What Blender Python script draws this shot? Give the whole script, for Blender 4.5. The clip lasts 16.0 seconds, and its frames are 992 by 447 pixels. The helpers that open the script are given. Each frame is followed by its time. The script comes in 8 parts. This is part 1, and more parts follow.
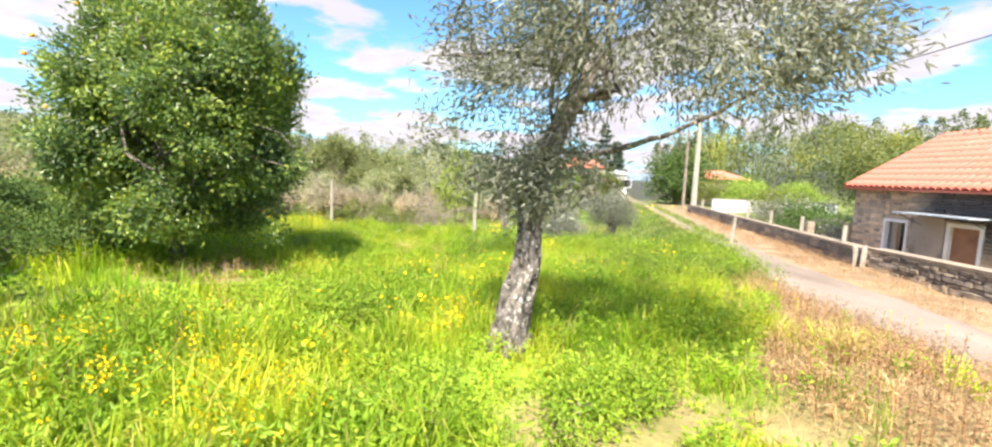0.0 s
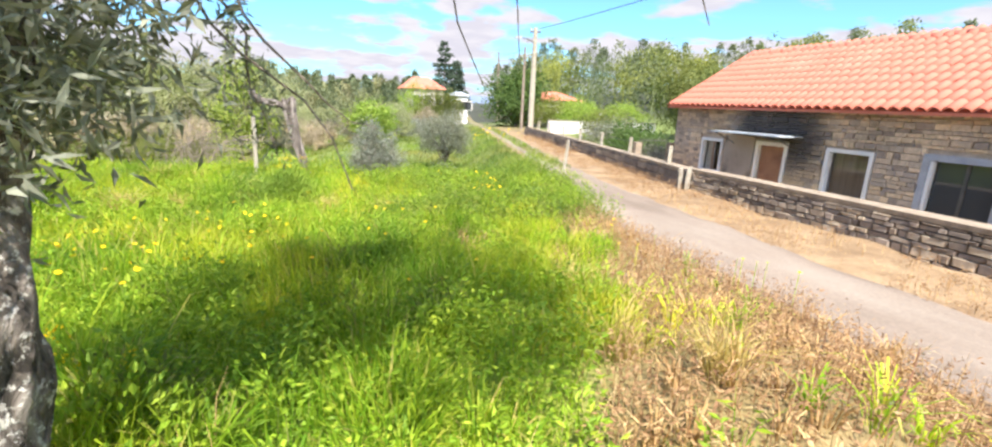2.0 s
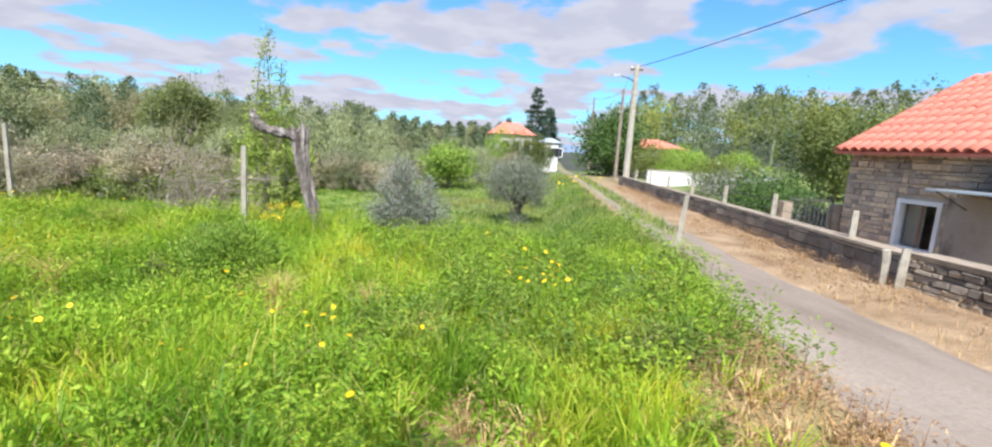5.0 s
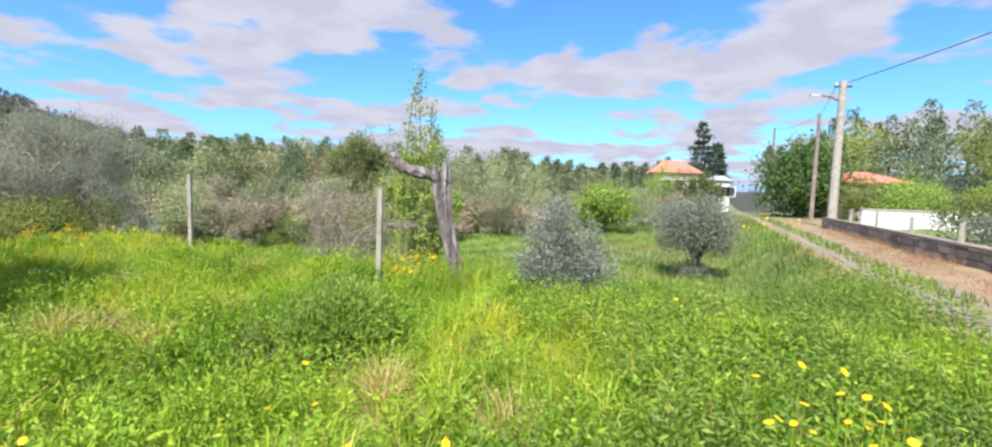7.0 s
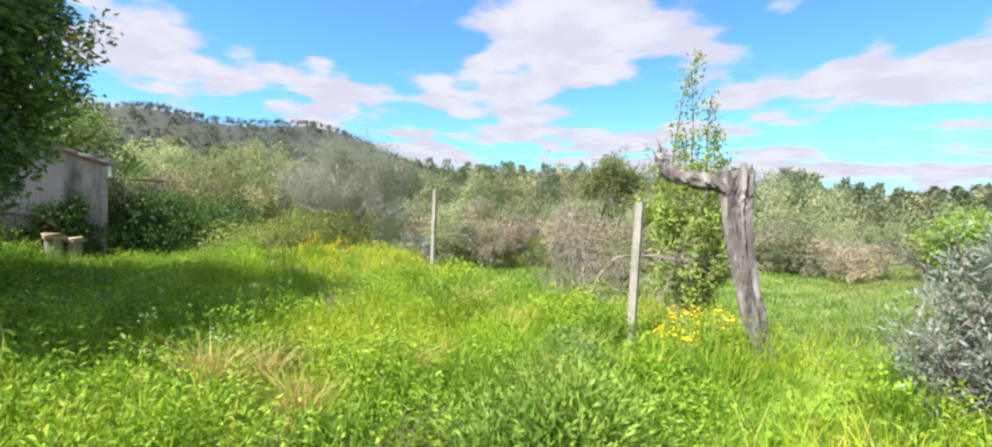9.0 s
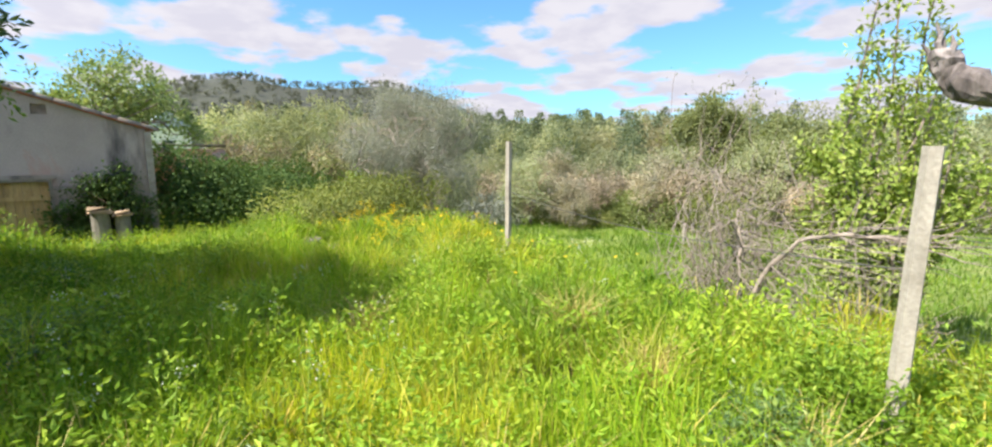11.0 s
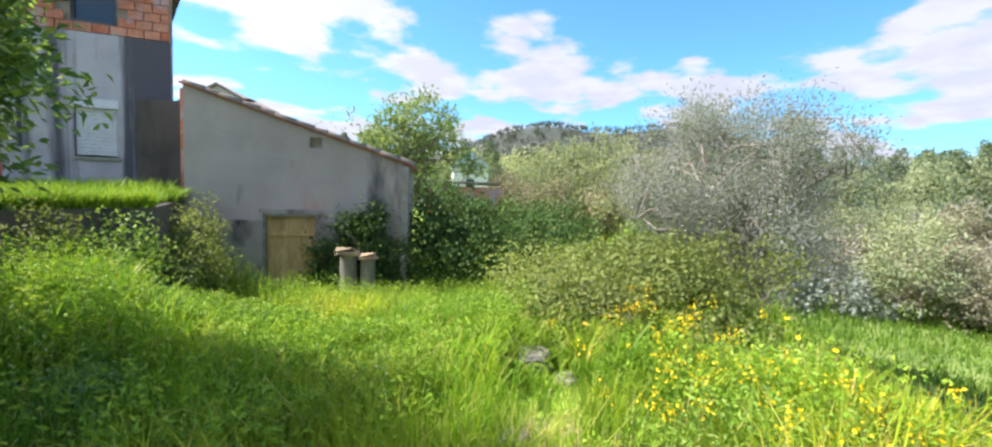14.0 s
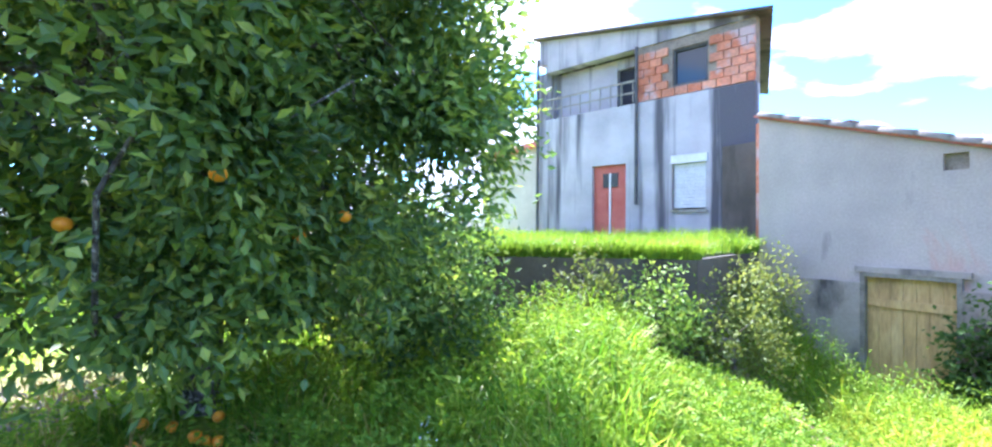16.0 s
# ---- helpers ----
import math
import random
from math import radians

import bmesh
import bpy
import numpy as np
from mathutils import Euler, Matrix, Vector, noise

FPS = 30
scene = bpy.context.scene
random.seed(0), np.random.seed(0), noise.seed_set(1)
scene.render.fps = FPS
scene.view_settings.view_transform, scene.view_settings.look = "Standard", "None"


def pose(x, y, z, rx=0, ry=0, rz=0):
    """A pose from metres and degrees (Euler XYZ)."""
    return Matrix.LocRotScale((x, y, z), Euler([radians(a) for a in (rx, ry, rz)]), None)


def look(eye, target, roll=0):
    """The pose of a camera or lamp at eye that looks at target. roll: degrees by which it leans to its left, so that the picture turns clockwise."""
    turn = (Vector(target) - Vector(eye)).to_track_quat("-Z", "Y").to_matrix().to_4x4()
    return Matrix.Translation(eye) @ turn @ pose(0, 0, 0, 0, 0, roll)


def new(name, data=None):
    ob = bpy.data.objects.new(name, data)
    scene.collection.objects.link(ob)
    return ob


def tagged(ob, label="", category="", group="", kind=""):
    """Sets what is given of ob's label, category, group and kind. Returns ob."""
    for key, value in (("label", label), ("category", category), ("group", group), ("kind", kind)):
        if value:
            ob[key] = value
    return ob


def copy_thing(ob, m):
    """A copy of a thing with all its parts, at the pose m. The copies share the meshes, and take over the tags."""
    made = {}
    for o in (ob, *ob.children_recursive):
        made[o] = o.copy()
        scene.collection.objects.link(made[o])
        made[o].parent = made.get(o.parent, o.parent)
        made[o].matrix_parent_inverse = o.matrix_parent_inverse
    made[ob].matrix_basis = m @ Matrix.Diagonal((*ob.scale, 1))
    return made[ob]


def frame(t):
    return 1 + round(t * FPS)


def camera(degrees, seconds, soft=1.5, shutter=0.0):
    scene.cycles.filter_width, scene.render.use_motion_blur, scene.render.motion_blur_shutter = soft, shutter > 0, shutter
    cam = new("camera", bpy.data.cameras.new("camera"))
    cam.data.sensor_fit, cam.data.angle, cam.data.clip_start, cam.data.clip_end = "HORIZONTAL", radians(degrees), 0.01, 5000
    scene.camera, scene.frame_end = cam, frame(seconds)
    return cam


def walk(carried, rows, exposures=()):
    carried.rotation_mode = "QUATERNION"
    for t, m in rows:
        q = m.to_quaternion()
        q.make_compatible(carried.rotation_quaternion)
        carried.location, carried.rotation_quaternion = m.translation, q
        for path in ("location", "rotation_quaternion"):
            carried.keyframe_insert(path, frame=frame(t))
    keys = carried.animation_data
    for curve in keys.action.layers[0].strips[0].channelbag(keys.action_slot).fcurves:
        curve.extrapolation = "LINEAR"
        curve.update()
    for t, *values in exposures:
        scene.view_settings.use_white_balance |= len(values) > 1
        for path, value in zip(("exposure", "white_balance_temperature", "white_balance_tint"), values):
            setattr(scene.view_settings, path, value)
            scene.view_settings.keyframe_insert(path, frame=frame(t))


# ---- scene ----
cam = camera(91.8, 16.0, soft=2.3)
PATH = [
    (0, (0.063, -0.053, 1.537), (0.044, 1.937, 1.333), 2.4),
    (0.5, (0.285, 0.456, 1.5), (0.429, 2.433, 1.234), 2.3),
    (1, (0.479, 1.11, 1.455), (0.805, 3.064, 1.18), 1.9),
    (1.5, (0.751, 1.755, 1.452), (1.209, 3.668, 1.089), -0.1),
    (2, (1.247, 2.306, 1.447), (1.838, 4.155, 0.963), 2.3),
    (2.5, (1.649, 2.908, 1.416), (2.231, 4.759, 0.93), 0.3),
    (3, (1.97, 3.59, 1.372), (2.393, 5.488, 0.904), 2.2),
    (3.5, (2.147, 4.219, 1.333), (2.499, 6.133, 0.872), 3.7),
    (6, (2.808, 7.136, 1.096), (2.657, 9.116, 0.857), 3.0),
    (6.5, (2.71, 7.596, 1.05), (2.194, 9.511, 0.789), 2.4),
    (7, (2.448, 8.008, 1.096), (2.046, 9.96, 0.932), 1.8),
    (7.5, (2.224, 8.46, 1.029), (1.44, 10.284, 0.784), 3.8),
    (8, (1.863, 8.915, 1.011), (1.068, 10.733, 0.757), 1.0),
    (8.5, (1.773, 9.527, 0.999), (0.949, 11.342, 0.841), 3.5),
    (9, (1.389, 10.098, 0.931), (0.078, 11.606, 0.837), 2.5),
    (11.5, (-0.811, 11.946, 0.948), (-2.322, 13.22, 0.645), -0.0),
    (12, (-1.399, 12.374, 0.997), (-2.917, 13.645, 0.712), -0.5),
    (12.5, (-2.014, 12.778, 1.082), (-3.628, 13.955, 0.989), -0.7),
    (13, (-2.628, 13.08, 1.012), (-4.524, 13.713, 0.97), -0.5),
    (13.5, (-3.188, 13.146, 1.036), (-5.12, 13.661, 0.985), -0.2),
    (14, (-3.928, 13.366, 0.977), (-5.907, 13.61, 0.832), 1.9),
    (14.5, (-4.729, 13.365, 0.902), (-6.647, 12.813, 0.764), 0.5),
    (15, (-5.438, 13.302, 0.83), (-7.069, 12.163, 0.619), 3.6),
    (15.5, (-5.908, 13.252, 0.859), (-7.217, 11.748, 0.707), 3.1),
    (16, (-6.187, 13.196, 0.908), (-7.187, 11.464, 0.93), 0.4),
]
walk(cam, [(t, look(eye, target, roll)) for t, eye, target, roll in PATH],
     exposures=[(0.0, 1.6, 7100, 13), (1.5, 1.48, 6900, 13), (2.5, 1.38, 6750, 10), (3.5, 1.25, 6650, 9), (6.0, 1.0, 6050, 12), (7.5, 1.12, 6300, 13), (9.0, 1.32, 6400, 10),
                (11.5, 1.28, 6750, 12), (12.5, 1.12, 6300, 9), (13.5, 1.42, 6300, 11), (14.0, 1.45, 6250, 11), (14.5, 1.75, 5950, 13), (15.0, 2.4, 5600, 16), (16.0, 2.75, 5300, 19)])

# ---- world and sun ----
SUN_TO = Vector((-0.16, -0.98, 0.0)).normalized()
SUN_UP = radians(51)
world = bpy.data.worlds.new("world")
scene.world = world
world.use_nodes = True
wn, wl = world.node_tree.nodes, world.node_tree.links
wn.clear()
w_out = wn.new("ShaderNodeOutputWorld")
w_sky = wn.new("ShaderNodeTexSky")
w_sky.sky_type = "NISHITA"
w_sky.sun_disc = False
w_sky.sun_elevation = SUN_UP
w_sky.sun_rotation = math.atan2(SUN_TO.x, SUN_TO.y)
w_sky.air_density, w_sky.dust_density, w_sky.ozone_density = 1.0, 1.0, 2.0
w_bg = wn.new("ShaderNodeBackground")
w_bg.inputs["Strength"].default_value = 0.094
# cumulus: noise on a flat layer seen from below
w_tc = wn.new("ShaderNodeTexCoord")
w_sep = wn.new("ShaderNodeSeparateXYZ")
wl.new(w_tc.outputs["Generated"], w_sep.inputs[0])


def wmath(op, a, b=None, c=None, clamp=False):
    n = wn.new("ShaderNodeMath")
    n.operation, n.use_clamp = op, clamp
    for k, v in enumerate((a, b, c)):
        if v is None:
            continue
        if isinstance(v, (int, float)):
            n.inputs[k].default_value = v
        else:
            wl.new(v, n.inputs[k])
    return n.outputs[0]


w_z = wmath("MAXIMUM", w_sep.outputs["Z"], 0.0)
w_den = wmath("ADD", w_z, 0.16)
w_cmb = wn.new("ShaderNodeCombineXYZ")
wl.new(wmath("DIVIDE", w_sep.outputs["X"], w_den), w_cmb.inputs[0])
wl.new(wmath("DIVIDE", w_sep.outputs["Y"], w_den), w_cmb.inputs[1])


def wnoise(scale, detail, rough, shift=0.0):
    n = wn.new("ShaderNodeTexNoise")
    n.inputs["Scale"].default_value, n.inputs["Detail"].default_value = scale, detail
    n.inputs["Roughness"].default_value, n.inputs["Distortion"].default_value = rough, 0.1
    mp = wn.new("ShaderNodeMapping")
    mp.inputs["Location"].default_value = (3.7 + shift, 1.9 + 1.3 * shift, 0.0)
    wl.new(w_cmb.outputs[0], mp.inputs[0])
    wl.new(mp.outputs[0], n.inputs["Vector"])
    return n.outputs["Fac"]


def wrange(value, lo, hi, a=0.0, b=1.0):
    n = wn.new("ShaderNodeMapRange")
    n.interpolation_type = "SMOOTHSTEP"
    for key, v in (("From Min", lo), ("From Max", hi), ("To Min", a), ("To Max", b)):
        n.inputs[key].default_value = v
    wl.new(value, n.inputs["Value"])
    return n.outputs[0]


def wmix(fac, a, b, mode="MIX"):
    n = wn.new("ShaderNodeMix")
    n.data_type, n.blend_type = "RGBA", mode
    for key, v in (("Factor", fac), ("A", a), ("B", b)):
        sock = [q for q in n.inputs if q.name == key and q.type == ("VALUE" if key == "Factor" else "RGBA")][0]
        if isinstance(v, (int, float, tuple)):
            sock.default_value = v
        else:
            wl.new(v, sock)
    return [q for q in n.outputs if q.type == "RGBA"][0]


# heaps of cloud, thicker towards the horizon, with greyer undersides
w_low = wmath("MULTIPLY", wmath("SUBTRACT", 1.0, wmath("DIVIDE", w_z, 0.2, clamp=True)), 0.06)
w_body = wmath("ADD", wmath("ADD", wmath("MULTIPLY", wnoise(1.25, 2.0, 0.5), 0.66), wmath("MULTIPLY", wnoise(3.2, 5.0, 0.55), 0.34)), w_low)
w_cover = wrange(w_body, 0.482, 0.55)
w_shade = wrange(wnoise(3.4, 5.0, 0.55, 0.06), 0.4, 0.62)
# cloud and haze pass the light on: they are brighter round the sun
w_dot = wn.new("ShaderNodeVectorMath")
w_dot.operation = "DOT_PRODUCT"
wl.new(w_tc.outputs["Generated"], w_dot.inputs[0])
w_dot.inputs[1].default_value = tuple(SUN_TO * math.cos(SUN_UP) + Vector((0, 0, math.sin(SUN_UP))))
w_glow = wmath("MULTIPLY_ADD", wmath("POWER", wmath("MAXIMUM", w_dot.outputs["Value"], 0.0), 3.0), 2.4, 1.0)
w_grey = wn.new("ShaderNodeCombineXYZ")
for k in range(3):
    wl.new(w_glow, w_grey.inputs[k])
w_cloud = wmix(1.0, wmix(w_shade, (3.15, 3.2, 3.75, 1), (3.65, 3.68, 4.1, 1)), w_grey.outputs[0], "MULTIPLY")
w_blue = wmix(1.0, w_sky.outputs[0], (0.53, 0.92, 1.22, 1), "MULTIPLY")
wl.new(wmix(w_cover, w_blue, w_cloud), w_bg.inputs["Color"])
wl.new(w_bg.outputs[0], w_out.inputs["Surface"])

sun = new("sun", bpy.data.lights.new("sun", "SUN"))
sun.data.energy, sun.data.angle, sun.data.color = 4.5, radians(0.6), (1.0, 0.95, 0.86)
sun.matrix_world = look((0, 0, 30), Vector((0, 0, 30)) - (SUN_TO * math.cos(SUN_UP) + Vector((0, 0, math.sin(SUN_UP)))))

# ---- mesh tools ----
RNG = np.random.default_rng(7)


def mesh_of(name, verts, faces, mats=(), smooth=False):
    """A mesh from arrays: faces is one array (n, k) or a list of such arrays."""
    faces = faces if isinstance(faces, list) else [faces]
    faces = [np.asarray(f, dtype=np.int32) for f in faces if len(f)]
    me = bpy.data.meshes.new(name)
    verts = np.asarray(verts, dtype=np.float32)
    me.vertices.add(len(verts))
    me.vertices.foreach_set("co", verts.ravel())
    loops = np.concatenate([f.ravel() for f in faces])
    totals = np.concatenate([np.full(len(f), f.shape[1], dtype=np.int32) for f in faces])
    starts = np.concatenate([[0], np.cumsum(totals)[:-1]]).astype(np.int32)
    me.loops.add(len(loops))
    me.loops.foreach_set("vertex_index", loops.astype(np.int32))
    me.polygons.add(len(totals))
    me.polygons.foreach_set("loop_start", starts)
    me.polygons.foreach_set("loop_total", totals)
    me.polygons.foreach_set("use_smooth", np.full(len(totals), smooth, dtype=bool))
    me.update(calc_edges=True)
    me.validate()
    for m in mats:
        me.materials.append(m)
    return me


class Heap:
    """Gathers pieces of mesh (vertices and faces of any kind) into one."""

    def __init__(self):
        self.v, self.f, self.n = [], {}, 0

    def add(self, v, *faces):
        v = np.asarray(v, dtype=float).reshape(-1, 3)
        for f in faces:
            f = np.asarray(f, dtype=int)
            if len(f):
                self.f.setdefault(f.shape[1], []).append(f + self.n)
        self.v.append(v)
        self.n += len(v)
        return self

    def mesh(self, name, mat, smooth=False):
        return mesh_of(name, np.concatenate(self.v), [np.concatenate(f) for f in self.f.values()], (mat,), smooth)


BOX_F = np.array([(0, 3, 2, 1), (4, 5, 6, 7), (0, 1, 5, 4), (1, 2, 6, 5), (2, 3, 7, 6), (3, 0, 4, 7)])


def box(heap, lo, hi, jitter=0.0, rng=RNG):
    (x0, y0, z0), (x1, y1, z1) = lo, hi
    v = np.array([(x0, y0, z0), (x1, y0, z0), (x1, y1, z0), (x0, y1, z0), (x0, y0, z1), (x1, y0, z1), (x1, y1, z1), (x0, y1, z1)], float)
    if jitter:
        v += rng.uniform(-jitter, jitter, v.shape)
    heap.add(v, BOX_F)
    return heap


def tube(heap, pts, radii, sides=7, rough=0.0, rng=RNG, cap=True):
    """A tapering limb along points."""
    pts, radii = np.asarray(pts, float), np.asarray(radii, float)
    d = np.gradient(pts, axis=0)
    d /= np.linalg.norm(d, axis=1, keepdims=True) + 1e-9
    ref = np.array([0.31, 0.22, 0.92]) if abs(d[:, 2]).mean() < 0.8 else np.array([0.9, 0.35, 0.1])
    a = np.cross(d, ref)
    a /= np.linalg.norm(a, axis=1, keepdims=True) + 1e-9
    b = np.cross(d, a)
    ang = np.linspace(0, 2 * np.pi, sides, endpoint=False)
    r = radii[:, None] * (1 + rough * rng.uniform(-1, 1, (len(pts), sides)))
    v = pts[:, None] + r[..., None] * (np.cos(ang)[None, :, None] * a[:, None] + np.sin(ang)[None, :, None] * b[:, None])
    i, j = np.meshgrid(np.arange(len(pts) - 1), np.arange(sides), indexing="ij")
    k = (j + 1) % sides
    f = np.stack([i * sides + j, i * sides + k, (i + 1) * sides + k, (i + 1) * sides + j], -1).reshape(-1, 4)
    faces = [f]
    if cap:
        faces.append(np.array([[(len(pts) - 1) * sides + s for s in range(sides)]]))
        faces.append(np.array([[s for s in range(sides)][::-1]]))
    heap.add(v.reshape(-1, 3), *faces)
    return heap


def bend(a, b, n=6, sag=0.1, rng=RNG):
    """A wandering line of n points from a to b."""
    a, b = np.asarray(a, float), np.asarray(b, float)
    t = np.linspace(0, 1, n)[:, None]
    k = np.arange(1, 5)[None, :, None]
    off = (np.sin(np.pi * k * t[:, :, None]) * (rng.normal(0, 1, (1, 4, 3)) / k)).sum(1)
    return a + (b - a) * t + off * np.linalg.norm(b - a) * sag


def unit(v):
    return v / (np.linalg.norm(v, axis=-1, keepdims=True) + 1e-9)


def leaf_quads(heap, at, way, length, width, rng=RNG, curl=0.12, facing=None):
    """Pointed leaves: one bent quad each, from a point along a direction."""
    at, way = np.asarray(at, float), unit(np.asarray(way, float))
    n = len(at)
    toward = unit(rng.normal(0, 1, (n, 3)))
    if facing is not None:
        toward = unit(facing) + (0, 0, 0.35) + 0.55 * toward
    side = unit(np.cross(way, toward))
    up = np.cross(side, way)
    length, width = np.broadcast_to(length, n)[:, None], np.broadcast_to(width, n)[:, None]
    v = np.empty((n, 4, 3))
    v[:, 0] = at
    v[:, 1] = at + way * length * 0.45 + side * width * 0.5 + up * length * curl
    v[:, 2] = at + way * length
    v[:, 3] = at + way * length * 0.45 - side * width * 0.5 + up * length * curl
    heap.add(v.reshape(-1, 3), np.arange(4 * n).reshape(n, 4))
    return heap


def part(name, me, parent, label=""):
    ob = new(name, me)
    ob.parent = parent
    return tagged(ob, label) if label else ob


def root(name, at, label, category, group="", kind=""):
    ob = new(name)
    ob.location = at
    ob.empty_display_size = 0.2
    return tagged(ob, label, category, group, kind)


# ---- materials ----
def material(name):
    m = bpy.data.materials.new(name)
    m.use_nodes = True
    nt = m.node_tree
    return m, nt, nt.nodes["Principled BSDF"], nt.nodes["Material Output"]


def node(nt, kind, **values):
    n = nt.nodes.new("ShaderNode" + kind)
    for k, v in values.items():
        n.inputs[k.replace("_", " ")].default_value = v
    return n


def ramp(nt, fac, stops):
    n = nt.nodes.new("ShaderNodeValToRGB")
    el = n.color_ramp.elements
    while len(el) < len(stops):
        el.new(0.5)
    for e, (p, c) in zip(el, stops):
        e.position, e.color = p, (*c, 1)
    nt.links.new(fac, n.inputs[0])
    return n.outputs[0]


def blend(nt, fac, a, b, mode="MIX"):
    n = nt.nodes.new("ShaderNodeMix")
    n.data_type, n.blend_type = "RGBA", mode
    for key, v in (("Factor", fac), ("A", a), ("B", b)):
        sock = n.inputs[key] if key == "Factor" else [s for s in n.inputs if s.name == key and s.type == "RGBA"][0]
        if isinstance(v, (int, float)):
            sock.default_value = v
        elif isinstance(v, tuple):
            sock.default_value = (*v, 1)
        else:
            nt.links.new(v, sock)
    return [s for s in n.outputs if s.type == "RGBA"][0]


def noise_of(nt, scale, detail=4.0, rough=0.55, coord="Object", distort=0.0, stretch=None):
    tc = nt.nodes.new("ShaderNodeTexCoord")
    n = node(nt, "TexNoise", Scale=scale, Detail=detail, Roughness=rough, Distortion=distort)
    src = tc.outputs[coord]
    if stretch:
        mp = nt.nodes.new("ShaderNodeMapping")
        mp.inputs["Scale"].default_value = stretch
        nt.links.new(src, mp.inputs[0])
        src = mp.outputs[0]
    nt.links.new(src, n.inputs["Vector"])
    return n.outputs["Fac"]


def bump(nt, bsdf, height, strength=0.4, distance=0.02):
    n = node(nt, "Bump", Strength=strength, Distance=distance)
    nt.links.new(height, n.inputs["Height"])
    nt.links.new(n.outputs[0], bsdf.inputs["Normal"])


def leaf_material(name, stops, rough=0.5, through_light=0.35, patch=0.0, patch_stops=None, scale=0.6, tones=None, gloss=0.2):
    """Foliage: colour varies leaf by leaf, light shines through."""
    m, nt, bsdf, out = material(name)
    geo = nt.nodes.new("ShaderNodeNewGeometry")
    col = ramp(nt, geo.outputs["Random Per Island"], stops)
    if patch_stops:
        other = ramp(nt, geo.outputs["Random Per Island"], patch_stops)
        r = node(nt, "MapRange", **{"From_Min": 0.5 - patch, "From_Max": 0.62})
        nt.links.new(noise_of(nt, scale, 3.0), r.inputs["Value"])
        col = blend(nt, r.outputs[0], col, other)
    if tones:
        # plant by plant: some greener, some greyer
        size, lo, hi = tones
        col = blend(nt, 1.0, col, ramp(nt, noise_of(nt, size, 2.0, 0.5), [(0.36, lo), (0.64, hi)]), "MULTIPLY")
        info = nt.nodes.new("ShaderNodeObjectInfo")
        col = blend(nt, 1.0, col, ramp(nt, info.outputs["Random"], [(0.0, (0.75, 0.74, 0.72)), (1.0, (1.25, 1.2, 1.15))]), "MULTIPLY")
    nt.links.new(col, bsdf.inputs["Base Color"])
    bsdf.inputs["Roughness"].default_value = rough
    bsdf.inputs["Specular IOR Level"].default_value = gloss
    tr = node(nt, "BsdfTranslucent")
    nt.links.new(blend(nt, 1.0, col, (1.0, 0.98, 0.55), "MULTIPLY"), tr.inputs["Color"])
    mix = node(nt, "MixShader", Fac=through_light)
    nt.links.new(bsdf.outputs[0], mix.inputs[1])
    nt.links.new(tr.outputs[0], mix.inputs[2])
    nt.links.new(mix.outputs[0], out.inputs["Surface"])
    return m


def plain(name, stops, scale=3.0, rough=0.85, bump_scale=40.0, bump_strength=0.3, distance=0.01, detail=6.0, stretch=None, metal=0.0):
    """A mineral or wooden surface: two scales of variation and a fine relief."""
    m, nt, bsdf, out = material(name)
    a = ramp(nt, noise_of(nt, scale, detail, 0.6, stretch=stretch), stops)
    fine = noise_of(nt, bump_scale, 4.0, 0.6, stretch=stretch)
    lo, hi = (0.82,) * 3, (1.12,) * 3
    nt.links.new(blend(nt, 1.0, a, ramp(nt, fine, [(0.3, lo), (0.7, hi)]), "MULTIPLY"), bsdf.inputs["Base Color"])
    bsdf.inputs["Roughness"].default_value = rough
    bsdf.inputs["Metallic"].default_value = metal
    bump(nt, bsdf, fine, bump_strength, distance)
    return m


M_GRASS = leaf_material("grass", [(0.0, (0.15, 0.31, 0.03)), (0.5, (0.26, 0.44, 0.035)), (0.86, (0.4, 0.53, 0.06)), (1.0, (0.6, 0.52, 0.22))], 0.5, 0.5,
                        0.04, [(0.0, (0.36, 0.47, 0.03)), (0.6, (0.52, 0.57, 0.055)), (1.0, (0.68, 0.56, 0.16))], 0.42, tones=(0.9, (0.6, 0.76, 0.66), (1.5, 1.38, 1.1)))
M_WEED = leaf_material("weed", [(0.0, (0.155, 0.275, 0.03)), (0.6, (0.265, 0.41, 0.04)), (1.0, (0.41, 0.51, 0.07))], 0.5, 0.38, tones=(0.8, (0.82, 0.9, 0.9), (1.3, 1.26, 1.1)))
M_CLOVER = leaf_material("clover", [(0.0, (0.18, 0.34, 0.03)), (0.6, (0.32, 0.475, 0.04)), (1.0, (0.46, 0.56, 0.07))], 0.55, 0.4)
M_STRAW = leaf_material("straw", [(0.0, (0.34, 0.2, 0.09)), (0.6, (0.55, 0.37, 0.17)), (1.0, (0.68, 0.52, 0.28))], 0.7, 0.25)
M_OLIVE = leaf_material("olive_leaf", [(0.0, (0.138, 0.15, 0.112)), (0.5, (0.206, 0.225, 0.169)), (1.0, (0.375, 0.394, 0.325))], 0.55, 0.38)
M_ORANGE_LEAF = leaf_material("orange_leaf", [(0.0, (0.115, 0.205, 0.08)), (0.55, (0.195, 0.315, 0.11)), (0.85, (0.35, 0.47, 0.12)), (1.0, (0.54, 0.62, 0.16))], 0.38, 0.48, tones=(1.1, (0.62, 0.7, 0.8), (1.45, 1.4, 1.05)), gloss=0.5)
